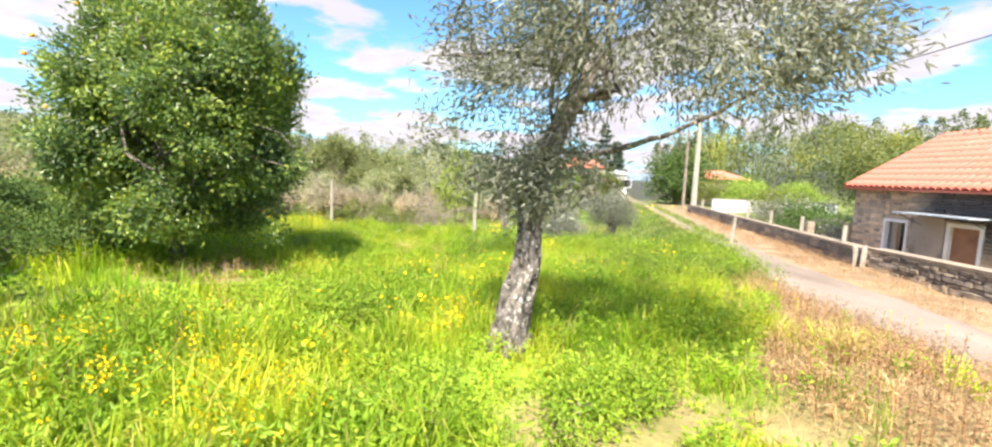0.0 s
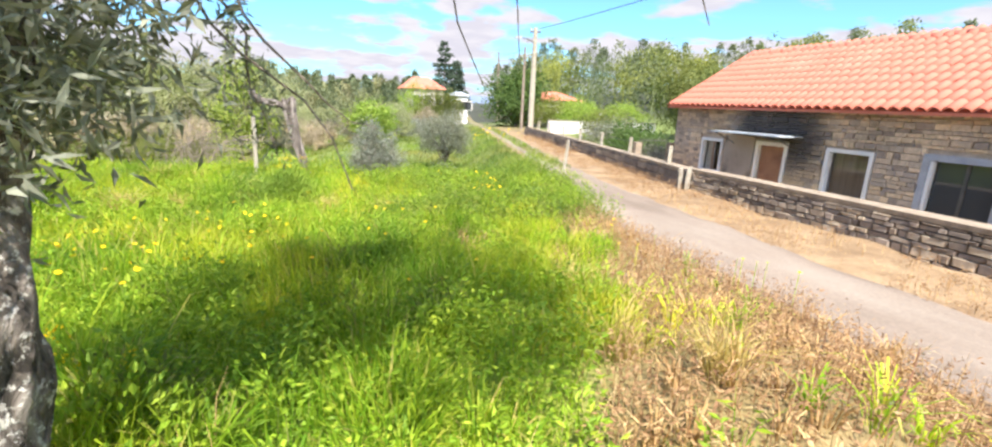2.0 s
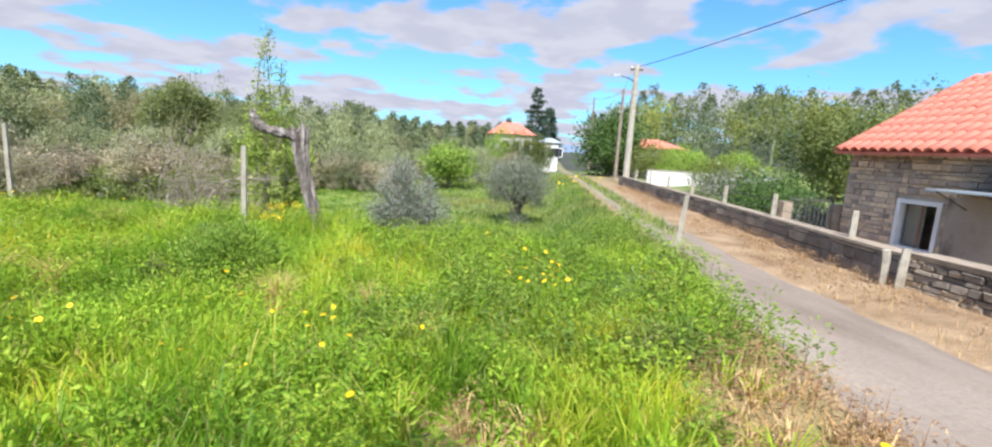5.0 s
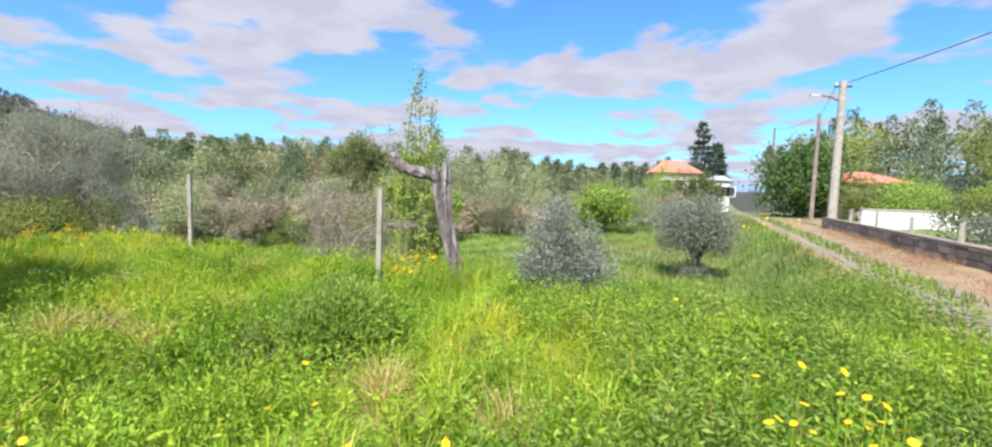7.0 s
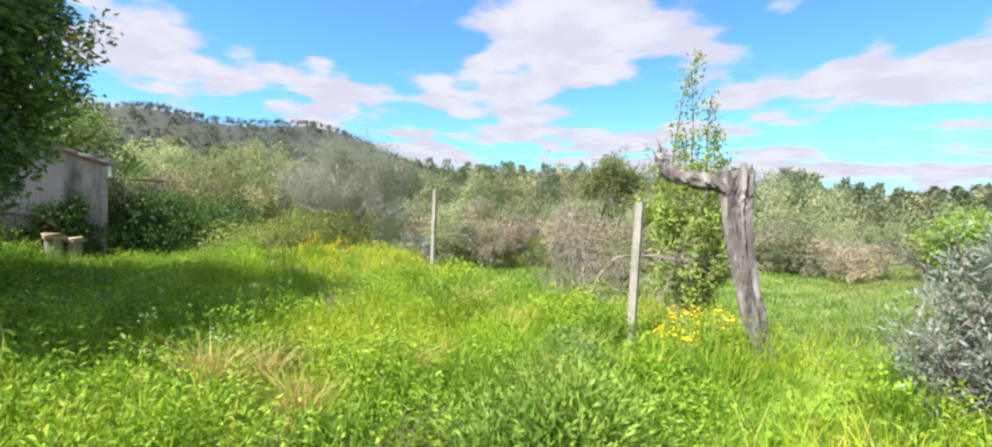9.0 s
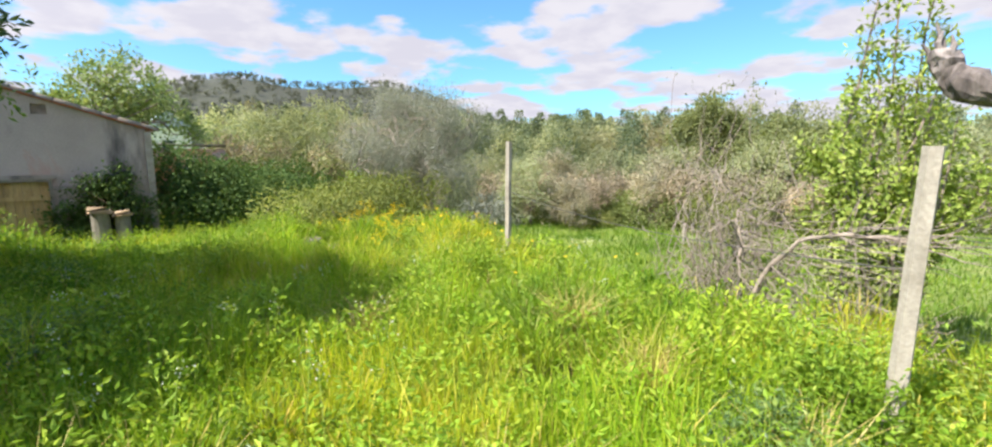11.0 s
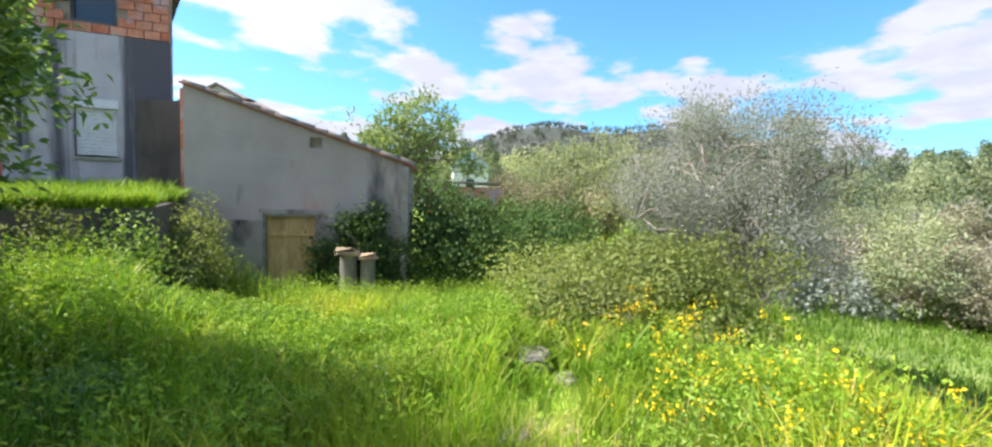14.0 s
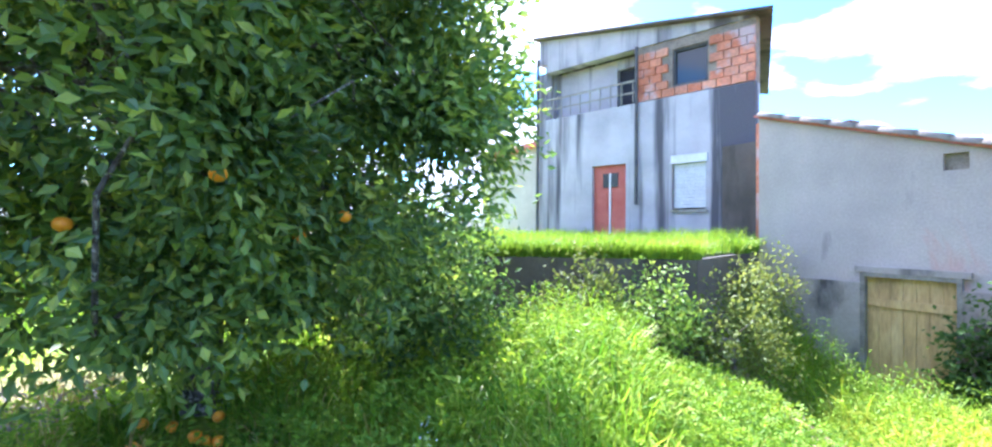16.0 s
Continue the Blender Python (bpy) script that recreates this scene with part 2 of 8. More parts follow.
M_SHRUB = leaf_material("shrub_leaf", [(0.0, (0.161, 0.213, 0.0575)), (0.6, (0.23, 0.287, 0.0805)), (1.0, (0.322, 0.356, 0.109))], 0.55, 0.45, tones=(0.5, (0.72, 0.74, 0.76), (1.2, 1.15, 1.08)))
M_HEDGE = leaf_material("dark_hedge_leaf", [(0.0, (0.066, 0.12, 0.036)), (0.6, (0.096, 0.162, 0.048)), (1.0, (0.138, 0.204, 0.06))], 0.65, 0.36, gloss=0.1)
M_LIME = leaf_material("young_leaf", [(0.0, (0.16, 0.26, 0.04)), (0.6, (0.27, 0.4, 0.07)), (1.0, (0.42, 0.5, 0.12))], 0.5, 0.38)
M_WOODS = leaf_material("wood_foliage", [(0.0, (0.29, 0.33, 0.205)), (0.6, (0.376, 0.416, 0.257)), (1.0, (0.475, 0.502, 0.323))], 0.7, 0.48, 0.0, [(0.0, (0.19, 0.185, 0.12)), (1.0, (0.3, 0.28, 0.19))], 0.05, tones=(0.16, (0.65, 0.72, 0.7), (1.2, 1.15, 1.1)))
M_WOODS_GREEN = leaf_material("slope_foliage", [(0.0, (0.168, 0.213, 0.0784)), (0.6, (0.246, 0.291, 0.112)), (1.0, (0.358, 0.392, 0.168))], 0.7, 0.45, 0.0, [(0.0, (0.22, 0.28, 0.08)), (1.0, (0.36, 0.41, 0.14))], 0.04, tones=(0.16, (0.62, 0.72, 0.66), (1.3, 1.2, 1.0)))
M_PINE = leaf_material("pine_needles", [(0.0, (0.156, 0.21, 0.132)), (0.6, (0.204, 0.258, 0.162)), (1.0, (0.264, 0.318, 0.198))], 0.7, 0.4, tones=(0.16, (0.75, 0.8, 0.8), (1.25, 1.2, 1.15)))
M_FAR = leaf_material("far_foliage", [(0.0, (0.085, 0.095, 0.072)), (1.0, (0.125, 0.135, 0.105))], 0.8, 0.4, gloss=0.05)
M_DRYTWIG = leaf_material("dry_twig", [(0.0, (0.28, 0.246, 0.19)), (0.6, (0.414, 0.364, 0.286)), (1.0, (0.56, 0.498, 0.398))], 0.8, 0.35, tones=(0.5, (0.72, 0.74, 0.76), (1.2, 1.15, 1.08)))
M_PALE_LIME = leaf_material("fig_leaf", [(0.0, (0.15, 0.22, 0.07)), (0.6, (0.24, 0.33, 0.11)), (1.0, (0.36, 0.43, 0.18))], 0.55, 0.35)
M_SILVER = leaf_material("silver_leaf", [(0.0, (0.172, 0.194, 0.159)), (0.5, (0.258, 0.284, 0.245)), (1.0, (0.43, 0.456, 0.413))], 0.5, 0.4)
M_GREY_OLIVE = leaf_material("grey_olive_leaf", [(0.0, (0.2, 0.215, 0.18)), (0.5, (0.285, 0.3, 0.26)), (1.0, (0.42, 0.435, 0.39))], 0.55, 0.42)
M_SAPLING = leaf_material("sapling_leaf", [(0.0, (0.19, 0.27, 0.05)), (0.6, (0.31, 0.41, 0.085)), (1.0, (0.48, 0.54, 0.14))], 0.5, 0.42)
M_PALE_LEAF = leaf_material("pale_spring_leaf", [(0.0, (0.33, 0.319, 0.237)), (1.0, (0.506, 0.484, 0.38))], 0.7, 0.42, tones=(0.5, (0.72, 0.74, 0.76), (1.2, 1.15, 1.08)))
M_LOW_GRASS = leaf_material("low_meadow_blade", [(0.0, (0.09, 0.16, 0.03)), (0.6, (0.15, 0.24, 0.045)), (1.0, (0.24, 0.3, 0.08))], 0.55, 0.35, 0.06, [(0.0, (0.15, 0.17, 0.05)), (1.0, (0.27, 0.27, 0.1))], 0.2, tones=(0.5, (0.7, 0.78, 0.75), (1.3, 1.25, 1.1)))
M_FIR = leaf_material("fir_needles", [(0.0, (0.05, 0.085, 0.06)), (0.6, (0.075, 0.115, 0.08)), (1.0, (0.11, 0.15, 0.1))], 0.6, 0.3)
M_LOW_GREEN = leaf_material("low_meadow_green", [(0.0, (0.0936, 0.18, 0.0216)), (0.6, (0.144, 0.259, 0.0324)), (1.0, (0.23, 0.31, 0.0576))], 0.55, 0.4, tones=(0.5, (0.75, 0.82, 0.8), (1.25, 1.2, 1.1)))
M_DOCK = leaf_material("coarse_weed", [(0.0, (0.12, 0.2, 0.035)), (0.6, (0.19, 0.3, 0.05)), (1.0, (0.32, 0.41, 0.1))], 0.5, 0.42, tones=(0.9, (0.75, 0.82, 0.8), (1.3, 1.25, 1.1)))
M_OAK = leaf_material("oak_leaf", [(0.0, (0.17, 0.2, 0.085)), (0.6, (0.24, 0.275, 0.115)), (1.0, (0.33, 0.36, 0.16))], 0.55, 0.45)
M_BENT = leaf_material("ochre_grass", [(0.0, (0.4, 0.33, 0.1)), (0.6, (0.56, 0.45, 0.16)), (1.0, (0.68, 0.55, 0.26))], 0.65, 0.35)
M_RUST = leaf_material("rusty_weed", [(0.0, (0.2, 0.11, 0.06)), (0.6, (0.36, 0.22, 0.12)), (1.0, (0.5, 0.36, 0.2))], 0.8, 0.2)
M_YELLOW = leaf_material("yellow_petal", [(0.0, (0.85, 0.55, 0.01)), (1.0, (0.95, 0.72, 0.02))], 0.5, 0.3)
M_GOLD = leaf_material("flower_centre", [(0.0, (0.75, 0.3, 0.01)), (1.0, (0.85, 0.42, 0.02))], 0.6, 0.1)
M_WHITE_PETAL = leaf_material("white_petal", [(0.0, (0.62, 0.62, 0.52)), (1.0, (0.74, 0.73, 0.62))], 0.5, 0.3)


def bark_material():
    """Old olive bark: dark furrows, grey ridges, pale lichen."""
    m, nt, bsdf, out = material("olive_bark")
    furrow = noise_of(nt, 16.0, 6.0, 0.65, distort=0.6, stretch=(1, 1, 0.45))
    lichen = noise_of(nt, 30.0, 5.0, 0.7, stretch=(1, 1, 0.8))
    base = ramp(nt, furrow, [(0.38, (0.03, 0.025, 0.02)), (0.5, (0.13, 0.11, 0.095)), (0.64, (0.27, 0.24, 0.21))])
    r = node(nt, "MapRange", From_Min=0.55, From_Max=0.62)
    nt.links.new(lichen, r.inputs["Value"])
    nt.links.new(blend(nt, r.outputs[0], base, (0.52, 0.51, 0.47)), bsdf.inputs["Base Color"])
    bsdf.inputs["Roughness"].default_value = 0.95
    bump(nt, bsdf, furrow, 1.0, 0.06)
    return m


M_BARK = bark_material()
M_BARK_PALE = plain("dead_wood", [(0.3, (0.035, 0.03, 0.027)), (0.48, (0.12, 0.1, 0.09)), (0.72, (0.36, 0.32, 0.3))], 7.0, 0.9, 18.0, 1.0, 0.03, stretch=(1, 1, 0.22))
M_TWIG = plain("grey_twig", [(0.3, (0.13, 0.1, 0.08)), (0.7, (0.33, 0.27, 0.22))], 6.0, 0.9, 40.0, 0.4)
M_TWIG_PALE = plain("bleached_twig", [(0.3, (0.26, 0.22, 0.185)), (0.7, (0.5, 0.44, 0.38))], 6.0, 0.9, 40.0, 0.4)
M_TWIG_MID = plain("weathered_twig", [(0.3, (0.18, 0.145, 0.115)), (0.7, (0.38, 0.32, 0.265))], 6.0, 0.9, 40.0, 0.4)
M_STONES = None
M_TILE = plain("terracotta", [(0.25, (0.52, 0.15, 0.1)), (0.6, (0.6, 0.195, 0.135)), (0.8, (0.66, 0.25, 0.18))], 1.2, 0.8, 30.0, 0.3)
M_POST = plain("concrete_post", [(0.3, (0.25, 0.225, 0.18)), (0.7, (0.45, 0.41, 0.34))], 6.0, 0.9, 50.0, 0.4)
M_COLUMN = plain("stained_concrete", [(0.3, (0.13, 0.12, 0.09)), (0.5, (0.24, 0.22, 0.175)), (0.7, (0.33, 0.31, 0.25))], 4.0, 0.9, 45.0, 0.4, stretch=(1.5, 1.5, 0.4))
M_MORTAR = plain("earth_mortar", [(0.3, (0.2, 0.16, 0.12)), (0.7, (0.36, 0.29, 0.22))], 5.0, 0.95, 40.0, 0.5)
M_WHITE = plain("white_paint", [(0.3, (0.68, 0.66, 0.66)), (0.7, (0.82, 0.81, 0.8))], 2.5, 0.6, 40.0, 0.1)
M_BLUE_TRIM = plain("faded_blue_paint", [(0.3, (0.28, 0.3, 0.36)), (0.7, (0.42, 0.44, 0.5))], 3.0, 0.7, 40.0, 0.2)
M_RED_DOOR = plain("faded_red_paint", [(0.3, (0.45, 0.09, 0.06)), (0.7, (0.6, 0.17, 0.12))], 3.0, 0.6, 40.0, 0.2)
M_BROWN_DOOR = plain("brown_door", [(0.3, (0.2, 0.09, 0.05)), (0.7, (0.34, 0.17, 0.1))], 3.0, 0.6, 40.0, 0.2)
M_OCHRE = plain("weathered_ochre_wood", [(0.25, (0.3, 0.19, 0.08)), (0.5, (0.5, 0.33, 0.13)), (0.75, (0.58, 0.42, 0.2))], 2.0, 0.8, 16.0, 0.4, stretch=(3, 3, 0.5))
M_IRON = plain("dark_iron", [(0.3, (0.05, 0.05, 0.05)), (0.7, (0.12, 0.11, 0.1))], 6.0, 0.6, 60.0, 0.2)
M_SHEET = plain("pale_metal_sheet", [(0.3, (0.34, 0.39, 0.45)), (0.7, (0.5, 0.55, 0.61))], 2.0, 0.45, 40.0, 0.1)
M_DARK = plain("dark_room", [(0.3, (0.015, 0.015, 0.02)), (0.7, (0.04, 0.04, 0.05))], 2.0, 0.8, 40.0, 0.1)
M_CREAM = plain("cream_plaster", [(0.3, (0.4, 0.36, 0.3)), (0.7, (0.55, 0.5, 0.43))], 1.0, 0.9, 30.0, 0.3)
M_ROCK = plain("pale_rock", [(0.3, (0.14, 0.12, 0.095)), (0.5, (0.25, 0.22, 0.18)), (0.75, (0.36, 0.32, 0.27))], 5.0, 0.9, 30.0, 0.8, 0.03)
M_PEEL = plain("orange_peel", [(0.3, (0.85, 0.27, 0.01)), (0.7, (0.95, 0.4, 0.02))], 6.0, 0.45, 120.0, 0.3, 0.003)
M_EARTH = plain("bare_earth", [(0.3, (0.3, 0.2, 0.12)), (0.7, (0.5, 0.37, 0.24))], 3.0, 0.95, 40.0, 0.6)

M_LEDGE = plain("trodden_earth", [(0.3, (0.09, 0.085, 0.03)), (0.5, (0.19, 0.14, 0.075)), (0.7, (0.3, 0.22, 0.13))], 4.0, 0.95, 30.0, 0.8, 0.03)
M_TURF = plain("mossy_turf", [(0.3, (0.1, 0.14, 0.03)), (0.7, (0.2, 0.24, 0.07))], 3.0, 0.95, 40.0, 0.6)


def glass_material():
    m, nt, bsdf, out = material("window_glass")
    bsdf.inputs["Base Color"].default_value = (0.05, 0.055, 0.06, 1)
    bsdf.inputs["Roughness"].default_value = 0.06
    bsdf.inputs["Specular IOR Level"].default_value = 0.6
    return m


M_GLASS = glass_material()


def pane_material():
    """Clear glass over a lit curtain."""
    m, nt, bsdf, out = material("clear_glass")
    bsdf.inputs["Base Color"].default_value = (0.9, 0.92, 0.92, 1)
    bsdf.inputs["Roughness"].default_value = 0.02
    bsdf.inputs["Transmission Weight"].default_value = 1.0
    bsdf.inputs["IOR"].default_value = 1.45
    return m


M_PANE = pane_material()
M_CURTAIN = plain("brown_curtain", [(0.3, (0.26, 0.18, 0.12)), (0.7, (0.42, 0.31, 0.22))], 2.0, 0.9, 30.0, 0.3, stretch=(6, 6, 0.3))


def streaked(name, light, mid, dark, streak_scale=(2.2, 2.2, 0.18), cover=0.52, patch=None, runs_at=()):
    """Old render: blotches, and long dark runs of rain dirt."""
    m, nt, bsdf, out = material(name)
    base = ramp(nt, noise_of(nt, 0.9, 6.0, 0.6), [(0.3, mid), (0.65, light)])
    runs = noise_of(nt, 1.0, 5.0, 0.6, stretch=streak_scale)
    r = node(nt, "MapRange", From_Min=cover, From_Max=cover + 0.16)
    if runs_at:
        # gutters and sills that have leaked for years: (along the wall, half width, how much)
        tc = nt.nodes.new("ShaderNodeTexCoord")
        sep = nt.nodes.new("ShaderNodeSeparateXYZ")
        nt.links.new(tc.outputs["Object"], sep.inputs[0])
        for u, half, much in runs_at:
            gap = nt.nodes.new("ShaderNodeMath")
            gap.operation = "SUBTRACT"
            nt.links.new(sep.outputs["X"], gap.inputs[0])
            gap.inputs[1].default_value = u
            far = nt.nodes.new("ShaderNodeMath")
            far.operation = "ABSOLUTE"
            nt.links.new(gap.outputs[0], far.inputs[0])
            fall = node(nt, "MapRange", From_Min=half, From_Max=half * 0.3, To_Min=0.0, To_Max=much)
            nt.links.new(far.outputs[0], fall.inputs["Value"])
            add = nt.nodes.new("ShaderNodeMath")
            nt.links.new(runs, add.inputs[0])
            nt.links.new(fall.outputs[0], add.inputs[1])
            runs = add.outputs[0]
    nt.links.new(runs, r.inputs["Value"])
    col = blend(nt, r.outputs[0], base, dark)
    if patch:
        q = node(nt, "MapRange", From_Min=0.6, From_Max=0.68)
        nt.links.new(noise_of(nt, 0.7, 6.0, 0.7, distort=0.4), q.inputs["Value"])
        col = blend(nt, q.outputs[0], col, patch)
    fine = noise_of(nt, 35.0, 5.0, 0.6)
    nt.links.new(blend(nt, 0.6, col, ramp(nt, fine, [(0.3, (0.75,) * 3), (0.7, (1.1,) * 3)]), "MULTIPLY"), bsdf.inputs["Base Color"])
    bsdf.inputs["Roughness"].default_value = 0.92
    bump(nt, bsdf, fine, 0.35, 0.015)
    return m


M_PLASTER = streaked("house_render", (0.6, 0.555, 0.56), (0.4, 0.37, 0.375), (0.12, 0.11, 0.12), (2.4, 2.4, 0.14), 0.535, runs_at=((2.95, 0.35, 0.13), (5.2, 0.85, 0.16), (0.2, 0.4, 0.1), (3.6, 0.25, 0.07)))
M_SHED = streaked("shed_render", (0.5, 0.42, 0.365), (0.39, 0.325, 0.28), (0.12, 0.105, 0.095), (1.6, 1.6, 0.4), 0.68, (0.5, 0.345, 0.28), runs_at=((3.85, 1.0, 0.3),))
M_SHED_LOW = streaked("shed_base", (0.4, 0.34, 0.29), (0.27, 0.225, 0.19), (0.08, 0.072, 0.062), (1.5, 1.5, 0.8), 0.52)
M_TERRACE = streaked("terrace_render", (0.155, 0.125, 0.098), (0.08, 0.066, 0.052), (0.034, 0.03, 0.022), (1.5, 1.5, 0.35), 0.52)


def pieces_material(name, stops, dirt=0.3, rough=0.9, scale=14.0, smear=None, dark_spots=()):
    """Stones or bricks: each piece has a tone of its own."""
    m, nt, bsdf, out = material(name)
    info = nt.nodes.new("ShaderNodeObjectInfo")
    geo = nt.nodes.new("ShaderNodeNewGeometry")
    add = nt.nodes.new("ShaderNodeMath")
    add.operation = "ADD"
    nt.links.new(info.outputs["Random"], add.inputs[0])
    nt.links.new(geo.outputs["Random Per Island"], add.inputs[1])
    fr = nt.nodes.new("ShaderNodeMath")
    fr.operation = "FRACT"
    nt.links.new(add.outputs[0], fr.inputs[0])
    tone = ramp(nt, fr.outputs[0], stops)
    tc = nt.nodes.new("ShaderNodeTexCoord")
    pos = geo.outputs["Position"]
    n1 = node(nt, "TexNoise", Scale=scale, Detail=6.0, Roughness=0.65)
    nt.links.new(pos, n1.inputs["Vector"])
    n2 = node(nt, "TexNoise", Scale=0.8, Detail=5.0, Roughness=0.6)
    nt.links.new(pos, n2.inputs["Vector"])
    col = blend(nt, 0.75, tone, ramp(nt, n1.outputs["Fac"], [(0.3, (0.6,) * 3), (0.7, (1.2,) * 3)]), "MULTIPLY")
    col = blend(nt, dirt, col, ramp(nt, n2.outputs["Fac"], [(0.35, (0.35,) * 3), (0.6, (1.1,) * 3)]), "MULTIPLY")
    if smear:
        n3 = node(nt, "TexNoise", Scale=1.7, Detail=5.0, Roughness=0.65)
        nt.links.new(pos, n3.inputs["Vector"])
        q = node(nt, "MapRange", From_Min=0.5, From_Max=0.62, To_Max=0.8)
        nt.links.new(n3.outputs["Fac"], q.inputs["Value"])
        col = blend(nt, q.outputs[0], col, smear)
    for at, radius in dark_spots:
        # the pieces darken unevenly round a point of the wall
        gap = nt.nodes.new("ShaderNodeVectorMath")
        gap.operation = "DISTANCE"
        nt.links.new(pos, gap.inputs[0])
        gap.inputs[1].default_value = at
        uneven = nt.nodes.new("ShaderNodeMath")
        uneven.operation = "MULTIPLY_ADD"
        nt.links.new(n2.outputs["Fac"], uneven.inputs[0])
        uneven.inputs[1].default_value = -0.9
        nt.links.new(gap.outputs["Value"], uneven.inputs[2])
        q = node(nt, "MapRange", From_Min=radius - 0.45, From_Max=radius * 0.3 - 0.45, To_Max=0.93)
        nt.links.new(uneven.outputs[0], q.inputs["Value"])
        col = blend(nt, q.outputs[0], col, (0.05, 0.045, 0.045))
    nt.links.new(col, bsdf.inputs["Base Color"])
    bsdf.inputs["Roughness"].default_value = rough
    bump(nt, bsdf, n1.outputs["Fac"], 0.5, 0.015)
    return m


M_STONES = pieces_material("schist_stone", [(0.0, (0.17, 0.14, 0.12)), (0.4, (0.26, 0.21, 0.175)), (0.75, (0.35, 0.285, 0.22)), (1.0, (0.48, 0.39, 0.29))], 0.55)
M_HOUSE_STONES = pieces_material("house_stone", [(0.0, (0.32, 0.255, 0.215)), (0.35, (0.48, 0.385, 0.31)), (0.7, (0.62, 0.475, 0.34)), (1.0, (0.76, 0.58, 0.4))], 0.5, dark_spots=(((11.8, 12.0, 1.15), 1.25), ((11.8, 11.45, 0.8), 1.05), ((11.8, 12.9, 1.2), 0.9)))
M_HOUSE_MORTAR = plain("pale_lime_mortar", [(0.3, (0.4, 0.32, 0.25)), (0.7, (0.58, 0.47, 0.37))], 4.0, 0.95, 40.0, 0.5)
M_BRICK = pieces_material("hollow_brick", [(0.0, (0.6, 0.19, 0.09)), (0.5, (0.7, 0.26, 0.14)), (1.0, (0.74, 0.34, 0.21))], 0.45, smear=(0.5, 0.42, 0.41))


def road_material():
    m, nt, bsdf, out = material("pale_track")
    big = ramp(nt, noise_of(nt, 0.5, 5.0, 0.6, stretch=(1.6, 0.5, 1)), [(0.3, (0.165, 0.125, 0.094)), (0.5, (0.245, 0.195, 0.155)), (0.7, (0.31, 0.26, 0.212))])
    grit = noise_of(nt, 26.0, 6.0, 0.7)
    worn = nt.nodes.new("ShaderNodeAttribute")
    worn.attribute_name = "overgrown"
    ragged = nt.nodes.new("ShaderNodeMath")
    ragged.operation = "MULTIPLY_ADD"
    nt.links.new(noise_of(nt, 3.5, 5.0, 0.65), ragged.inputs[0])
    ragged.inputs[1].default_value = 1.2
    nt.links.new(worn.outputs["Fac"], ragged.inputs[2])
    over = node(nt, "MapRange", From_Min=1.0, From_Max=1.3)
    nt.links.new(ragged.outputs[0], over.inputs["Value"])
    big = blend(nt, over.outputs[0], big, ramp(nt, noise_of(nt, 5.0, 5.0, 0.6), [(0.35, (0.13, 0.15, 0.05)), (0.65, (0.3, 0.25, 0.13))]))
    nt.links.new(blend(nt, 0.7, big, ramp(nt, grit, [(0.3, (0.65,) * 3), (0.7, (1.15,) * 3)]), "MULTIPLY"), bsdf.inputs["Base Color"])
    bsdf.inputs["Roughness"].default_value = 0.9
    bump(nt, bsdf, grit, 0.5, 0.02)
    return m


M_ROAD = road_material()


def ground_material():
    m, nt, bsdf, out = material("meadow_soil")
    big = noise_of(nt, 0.25, 5.0, 0.6)
    mid = noise_of(nt, 1.6, 6.0, 0.65)
    fine = noise_of(nt, 18.0, 5.0, 0.7)
    green = ramp(nt, mid, [(0.3, (0.13, 0.22, 0.015)), (0.55, (0.25, 0.34, 0.03)), (0.75, (0.38, 0.38, 0.08))])
    dry = ramp(nt, mid, [(0.3, (0.2, 0.125, 0.065)), (0.6, (0.34, 0.235, 0.135)), (0.8, (0.45, 0.34, 0.21))])
    at = nt.nodes.new("ShaderNodeAttribute")
    at.attribute_name = "dry"
    low = nt.nodes.new("ShaderNodeAttribute")
    low.attribute_name = "low"
    green = blend(nt, low.outputs["Fac"], green, ramp(nt, mid, [(0.3, (0.09, 0.13, 0.03)), (0.55, (0.15, 0.2, 0.045)), (0.75, (0.24, 0.24, 0.09))]))
    col = blend(nt, at.outputs["Fac"], green, dry)
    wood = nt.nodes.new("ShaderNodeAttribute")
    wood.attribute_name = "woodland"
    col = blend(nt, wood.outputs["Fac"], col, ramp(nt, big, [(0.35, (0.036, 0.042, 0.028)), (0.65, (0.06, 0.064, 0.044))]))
    nt.links.new(blend(nt, 0.5, col, ramp(nt, fine, [(0.3, (0.5,) * 3), (0.7, (1.2,) * 3)]), "MULTIPLY"), bsdf.inputs["Base Color"])
    bsdf.inputs["Roughness"].default_value = 0.95
    bump(nt, bsdf, fine, 0.6, 0.04)
    return m


M_GROUND = ground_material()

# ---- the lie of the land ----
def smooth(a, b, x):
    t = np.clip((x - a) / (b - a), 0, 1)
    return t * t * (3 - 2 * t)


def road_x(y):
    """Middle of the track."""
    return np.where(y < 7, 6.5, 6.5 + 0.2 * (np.sqrt((y - 7) ** 2 + 9) - 3))


def wave(x, y):
    return 0.06 * np.sin(0.9 * x + 1.3) * np.cos(0.8 * y) + 0.045 * np.sin(2.3 * x - 1.7 * y) + 0.03 * np.sin(4.1 * y + 2.9 * x)


def bank_edge(x):
    """Where the upper meadow breaks off into the bank."""
    return np.where(x < -6, 16.9 + 0.25 * (-6 - x), 16.4 - 0.16 * (x + 3)) - 0.4 * smooth(-2.5, -4.5, x) * smooth(-9.0, -7.0, x)


